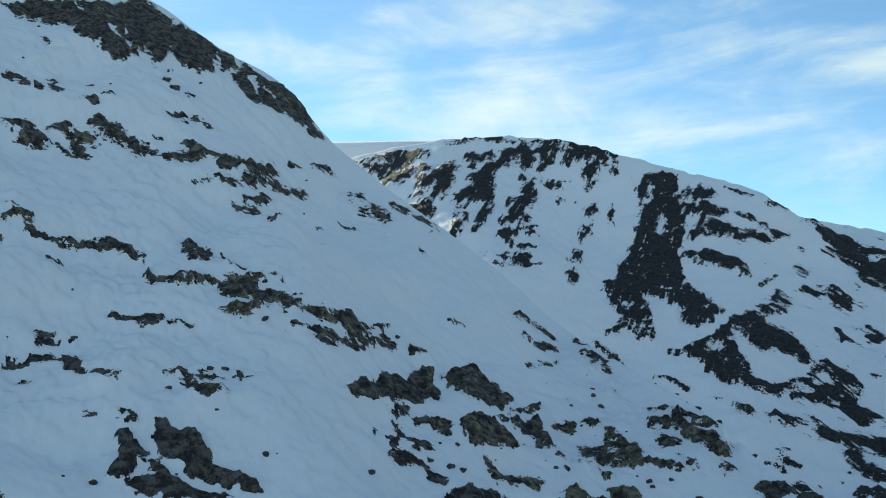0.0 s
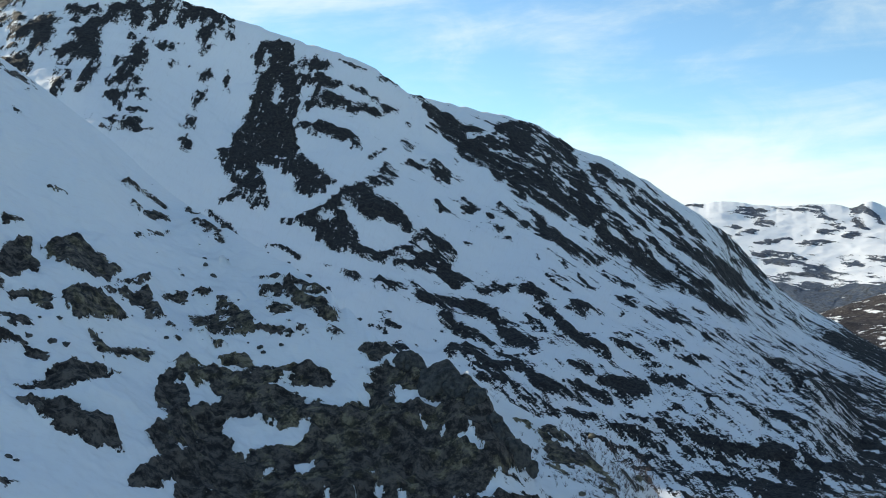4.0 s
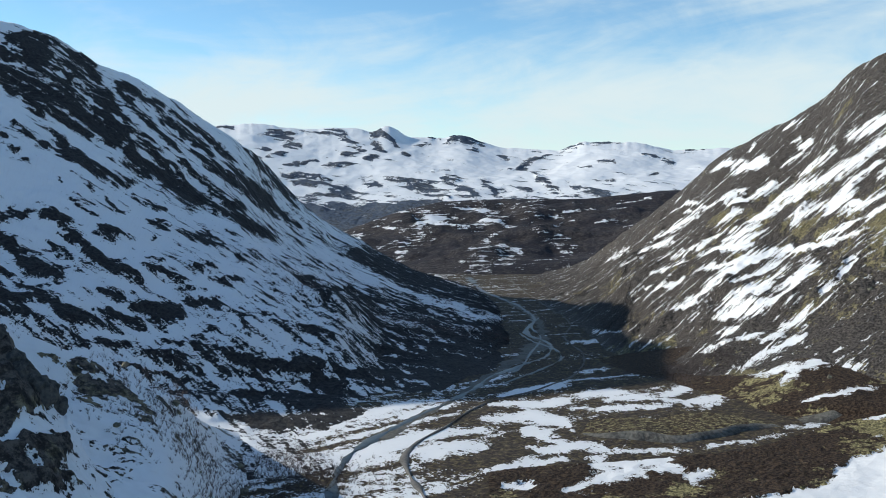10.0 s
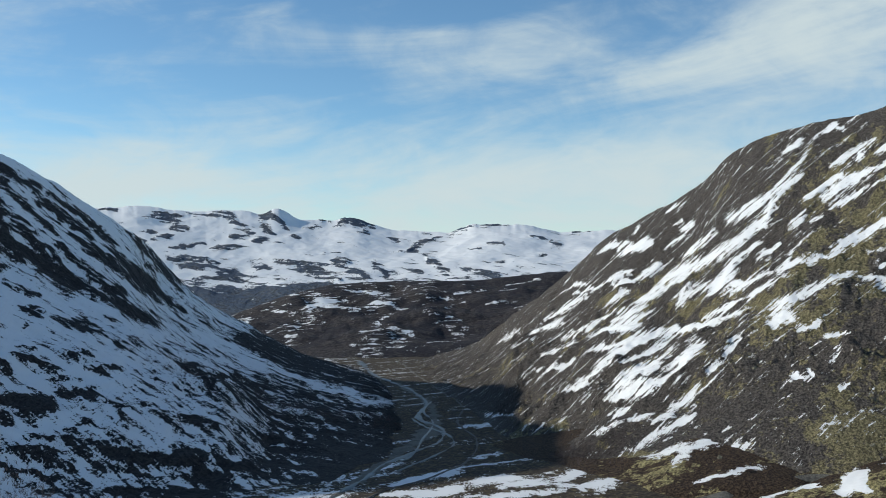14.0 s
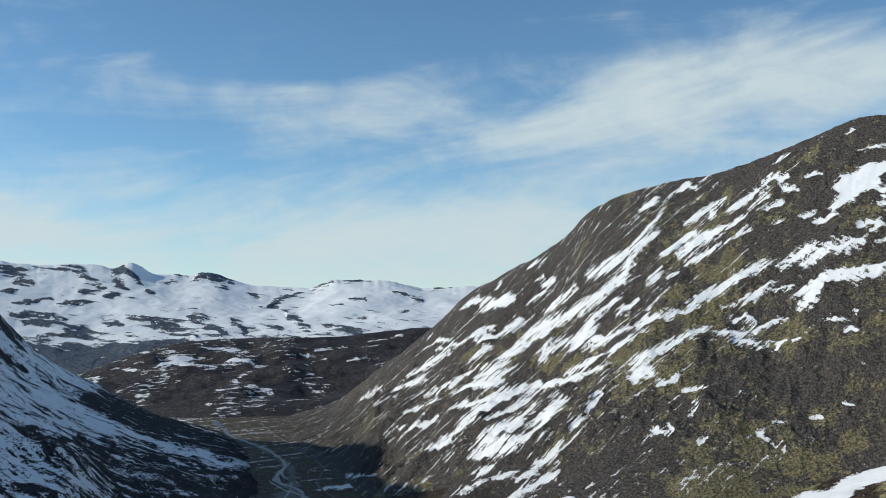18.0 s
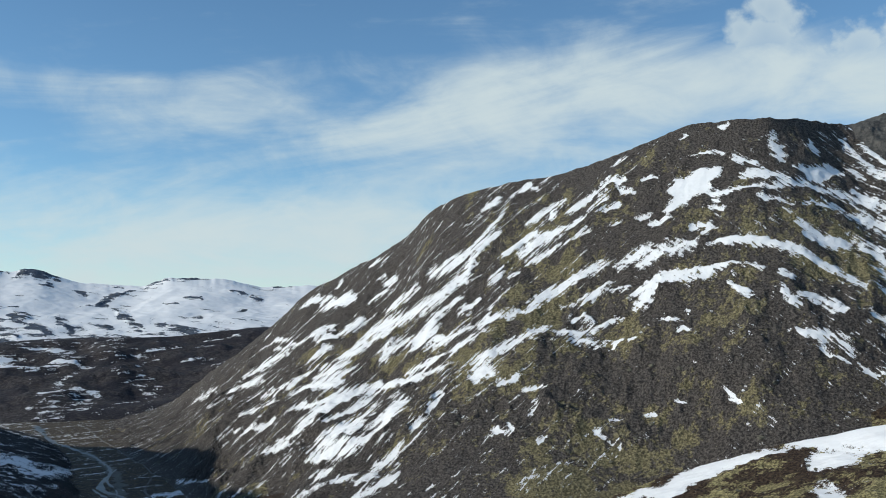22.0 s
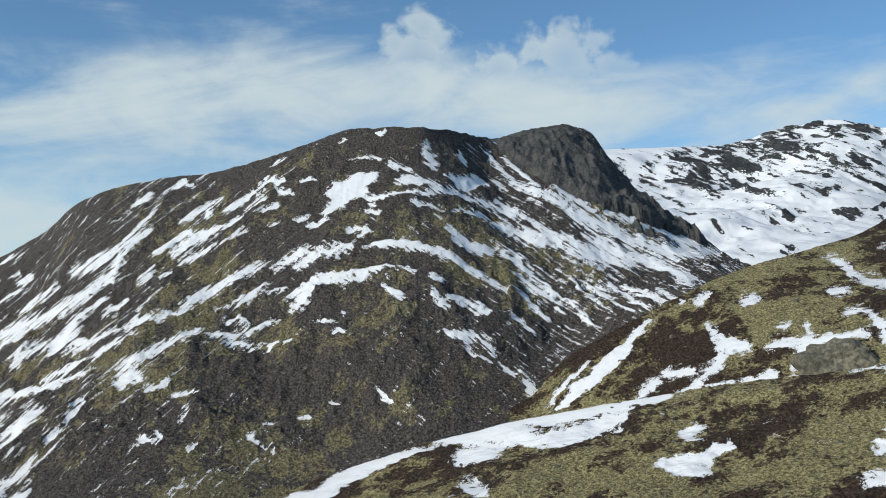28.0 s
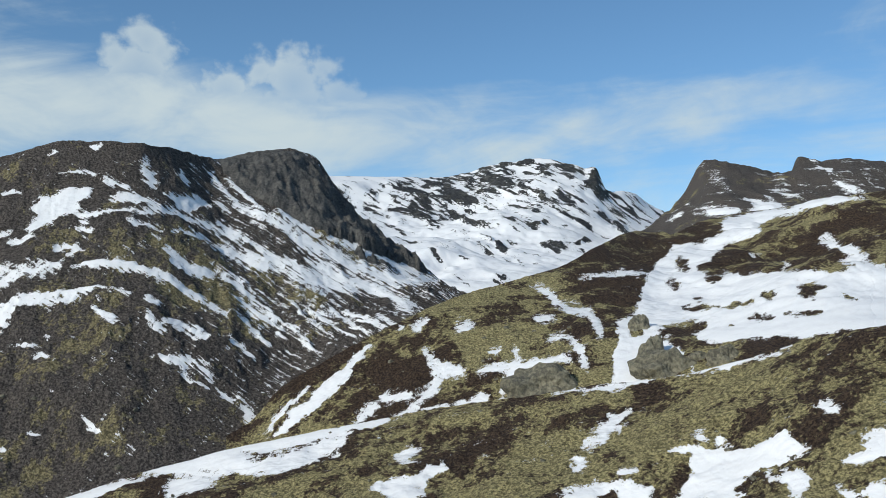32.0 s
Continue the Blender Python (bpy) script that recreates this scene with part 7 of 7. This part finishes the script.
# ---- birch scrub and boulders ----
def shrub_mesh(seed, height, stems):
    rnd = random.Random(seed)
    bm = bmesh.new()

    def limb(p, d, length, radius, depth):
        segs, ring = 3, None
        for i in range(segs + 1):
            q = p + d * length * i / segs + Vector((rnd.uniform(-1, 1), rnd.uniform(-1, 1), 0)) * 0.05 * length * (i > 0)
            r = radius * (1 - 0.8 * i / segs)
            now = [bm.verts.new(q + Vector((math.cos(a), math.sin(a), 0)) * r) for a in (0, 2.1, 4.2)]
            if ring:
                for k in range(3):
                    bm.faces.new((ring[k], ring[(k + 1) % 3], now[(k + 1) % 3], now[k]))
            ring = now
            if depth and i:
                for _ in range(2):
                    e = (d + Vector((rnd.uniform(-1.2, 1.2), rnd.uniform(-1.2, 1.2), rnd.uniform(-0.2, 0.7)))).normalized()
                    limb(q, e, length * 0.5, r * 0.7, depth - 1)

    for _ in range(stems):
        a = rnd.uniform(0, 6.28)
        limb(Vector((math.cos(a), math.sin(a), 0)) * 0.25, Vector((math.cos(a) * 0.35, math.sin(a) * 0.35, 1)).normalized(), height * rnd.uniform(0.55, 0.8), 0.04, 2)
    me = bpy.data.meshes.new("birch_shrub")
    bm.to_mesh(me)
    bm.free()
    me.materials.append(twig_mat)
    return me


shrubs = [shrub_mesh(i, h, n) for i, (h, n) in enumerate(((2.4, 6), (3.0, 7), (1.9, 6), (3.3, 6)))]
rnd = random.Random(5)


def scatter(count, x1, y1, x2, y2, spread, surface):
    """Shrubs strewn along a line of the plan."""
    for _ in range(count):
        q = rnd.random()
        x, y = x1 + (x2 - x1) * q + rnd.gauss(0, spread), y1 + (y2 - y1) * q + rnd.gauss(0, spread)
        ob = new("birch_shrub", rnd.choice(shrubs))
        k = rnd.uniform(0.8, 1.5)
        ob.matrix_world = Matrix.LocRotScale((x, y, float(surface(np.array([x]), np.array([y]))[0]) - 0.15), Euler((0, 0, rnd.uniform(0, 6.28))), (k, k, k))
        tagged(ob, "leafless grey birch shrub standing in the snow", "shrub", "birch scrub on the valley sides")


scatter(70, 642, 765, 795, 662, 22, LEFT.sample)
scatter(60, 787, 768, 771, 627, 22, LEFT.sample)
scatter(50, 234, 355, 322, 386, 14, SPUR.sample)
scatter(40, 327, 401, 313, 360, 10, floor_z)
scatter(24, 354, 454, 351, 421, 6, floor_z)
scatter(56, 674, 380, 681, 336, 12, RIGHT.sample)


def thicket(count, lines, seed):
    """Far scrub, joined: each shrub a fan of thin upright twigs. lines: x, y, x, y, spread and surface."""
    rng = np.random.default_rng(seed)
    out = []
    for x1, y1, x2, y2, spread, share, surface in lines:
        n = int(count * share)
        q = rng.random(n)
        x, y = x1 + (x2 - x1) * q + rng.normal(0, spread, n), y1 + (y2 - y1) * q + rng.normal(0, spread, n)
        z = surface(x, y)
        for _ in range(20):
            a, lean, h = rng.uniform(0, 6.28, n), rng.uniform(0.1, 0.75, n), rng.uniform(1.2, 3.2, n)
            b = rng.uniform(0, 6.28, n)
            wide = rng.uniform(0.018, 0.045, n)
            base = np.stack([x, y, z - 0.2], -1)
            side = np.stack([np.cos(b) * wide, np.sin(b) * wide, 0 * b], -1)
            tip = base + np.stack([np.cos(a) * lean * h, np.sin(a) * lean * h, h], -1)
            out.append(np.stack([base - side, base + side, tip], 1))
    tri = np.concatenate(out)
    me = bpy.data.meshes.new("birch_scrub")
    me.from_pydata(tri.reshape(-1, 3).tolist(), [], np.arange(len(tri) * 3).reshape(-1, 3).tolist())
    me.materials.append(twig_mat)
    return tagged(new("birch_scrub", me), "grey leafless birch scrub on the valley sides", "scrub", "", "stuff")


thicket(8000, [(629, 758, 783, 644, 24, 0.25, LEFT.sample),
    (736, 768, 753, 613, 20, 0.2, LEFT.sample),
    (210, 336, 317, 389, 22, 0.22, SPUR.sample),
    (330, 448, 312, 362, 16, 0.18, floor_z),
    (673, 389, 689, 335, 16, 0.15, RIGHT.sample)], 3)


def outcrop(x, y, z, wide, high, turn, seed, parent, name, mat, label):
    """A bare rock standing out of the hillside, with faces split by joints."""
    bm = bmesh.new()
    bmesh.ops.create_icosphere(bm, subdivisions=4, radius=1)
    for v in bm.verts:
        p = v.co * 1.1 + Vector((seed * 5.3, seed * 2.1, 0))
        cell = noise.voronoi(p)[0]
        v.co *= 0.62 + 0.6 * cell[0] + 0.25 * noise.noise(p * 1.7) + 0.30 * noise.voronoi(p * 2.6)[0][0] + 0.08 * noise.noise(p * 6)
        v.co.x *= wide / 2
        v.co.y *= wide / 3
        v.co.z *= high * 0.75
    me = bpy.data.meshes.new(name)
    bm.to_mesh(me)
    bm.free()
    me.materials.append(mat)
    ob = new(name, me)
    ob.matrix_world = Matrix.LocRotScale((x, y, z - 0.15 * high), Euler((0, 0.12, radians(turn))), (1, 1, 1))
    ob.parent = parent
    return tagged(ob, label)


for i, (x, y, wide, high) in enumerate(((586, -265, 34.4, 19.2), (618, -273, 15.2, 18.8), (562, -289, 19.0, 11.5), (673, -294, 14.2, 11.8), (634, -209, 44.3, 19.5), (581, -284, 10.4, 6.9))):
    outcrop(x, y, float(MIDDLE.sample(np.array([x]), np.array([y]))[0]), wide, high, -105, i + 1, middle_hill, "rock_slab", slab_mat, "grey lichened rock standing out of the snow")
for i in range(11):
    k = int(np.clip((16.5 + 0.72 * i + rnd.uniform(-0.3, 0.3) - NEAR.az[0]) / (NEAR.az[1] - NEAR.az[0]), 0, len(NEAR.az) - 1))
    far = NEAR.rf[k] + (NEAR.rc[k] - NEAR.rf[k]) * rnd.uniform(0.9, 0.99)
    x, y = CX + far * math.sin(radians(NEAR.az[k])), CY + far * math.cos(radians(NEAR.az[k]))
    wide = rnd.uniform(7, 17)
    outcrop(x, y, float(NEAR.sample(np.array([x]), np.array([y]))[0]) - 0.12 * wide, wide, wide * rnd.uniform(0.45, 0.8), rnd.uniform(-40, 40), i + 20, near_slope, "rock_outcrop", rock_mat, "dark jointed rock at the edge of the crag")


def boulder_mesh(seed, mat=slab_mat):
    bm = bmesh.new()
    bmesh.ops.create_icosphere(bm, subdivisions=2, radius=1)
    for v in bm.verts:
        n = noise.noise(v.co * 1.3 + Vector((seed * 7.1, 0, 0))) + 0.5 * noise.noise(v.co * 3.1 + Vector((0, seed * 3.3, 0)))
        v.co *= 1 + 0.55 * n
        v.co.z *= 0.65
    me = bpy.data.meshes.new("boulder")
    bm.to_mesh(me)
    bm.free()
    me.materials.append(mat)
    return me


boulders = [boulder_mesh(i) for i in range(5)]
dark_boulders = [boulder_mesh(i + 9, rock_mat) for i in range(5)]


def strew(count, x1, y1, x2, y2, spread, slope, biggest, meshes=boulders, label="weathered grey boulder lying on the slope", group="boulders on the hillsides"):
    for _ in range(count):
        q = rnd.random()
        x, y = x1 + (x2 - x1) * q + rnd.gauss(0, spread), y1 + (y2 - y1) * q + rnd.gauss(0, spread)
        ob = new("boulder", rnd.choice(meshes))
        k = biggest * rnd.uniform(0.25, 1.0) ** 1.5
        z = float(slope.sample(np.array([x]), np.array([y]))[0])
        ob.matrix_world = Matrix.LocRotScale((x, y, z + 0.1 * k), Euler((rnd.uniform(-0.3, 0.3), rnd.uniform(-0.3, 0.3), rnd.uniform(0, 6.28))), (k, k * rnd.uniform(0.7, 1.2), k))
        tagged(ob, label, "boulder", group)


strew(40, 646, 14, 384, -232, 40, FORE, 1.6)
strew(30, 723, -155, 682, -264, 35, MIDDLE, 2.2)
strew(50, 709, 210, 758, 25, 60, RIGHT, 2.2)
strew(14, 174, 321, 324, 406, 15, SPUR, 2.5)

for _, box, k, _ in sorted([m for m in NEAR.marks if m[0] < 0], key=lambda m: m[2].sum(), reverse=True)[4:56]:
    px, py = NEAR.x[box], NEAR.y[box]
    strew(3, px.min(), py.min(), px.max(), py.max(), 1.5 + 0.1 * (px.max() - px.min()), NEAR, 1.7, dark_boulders, "dark snow-ringed boulder beside a rock band", "boulders among the rock bands")
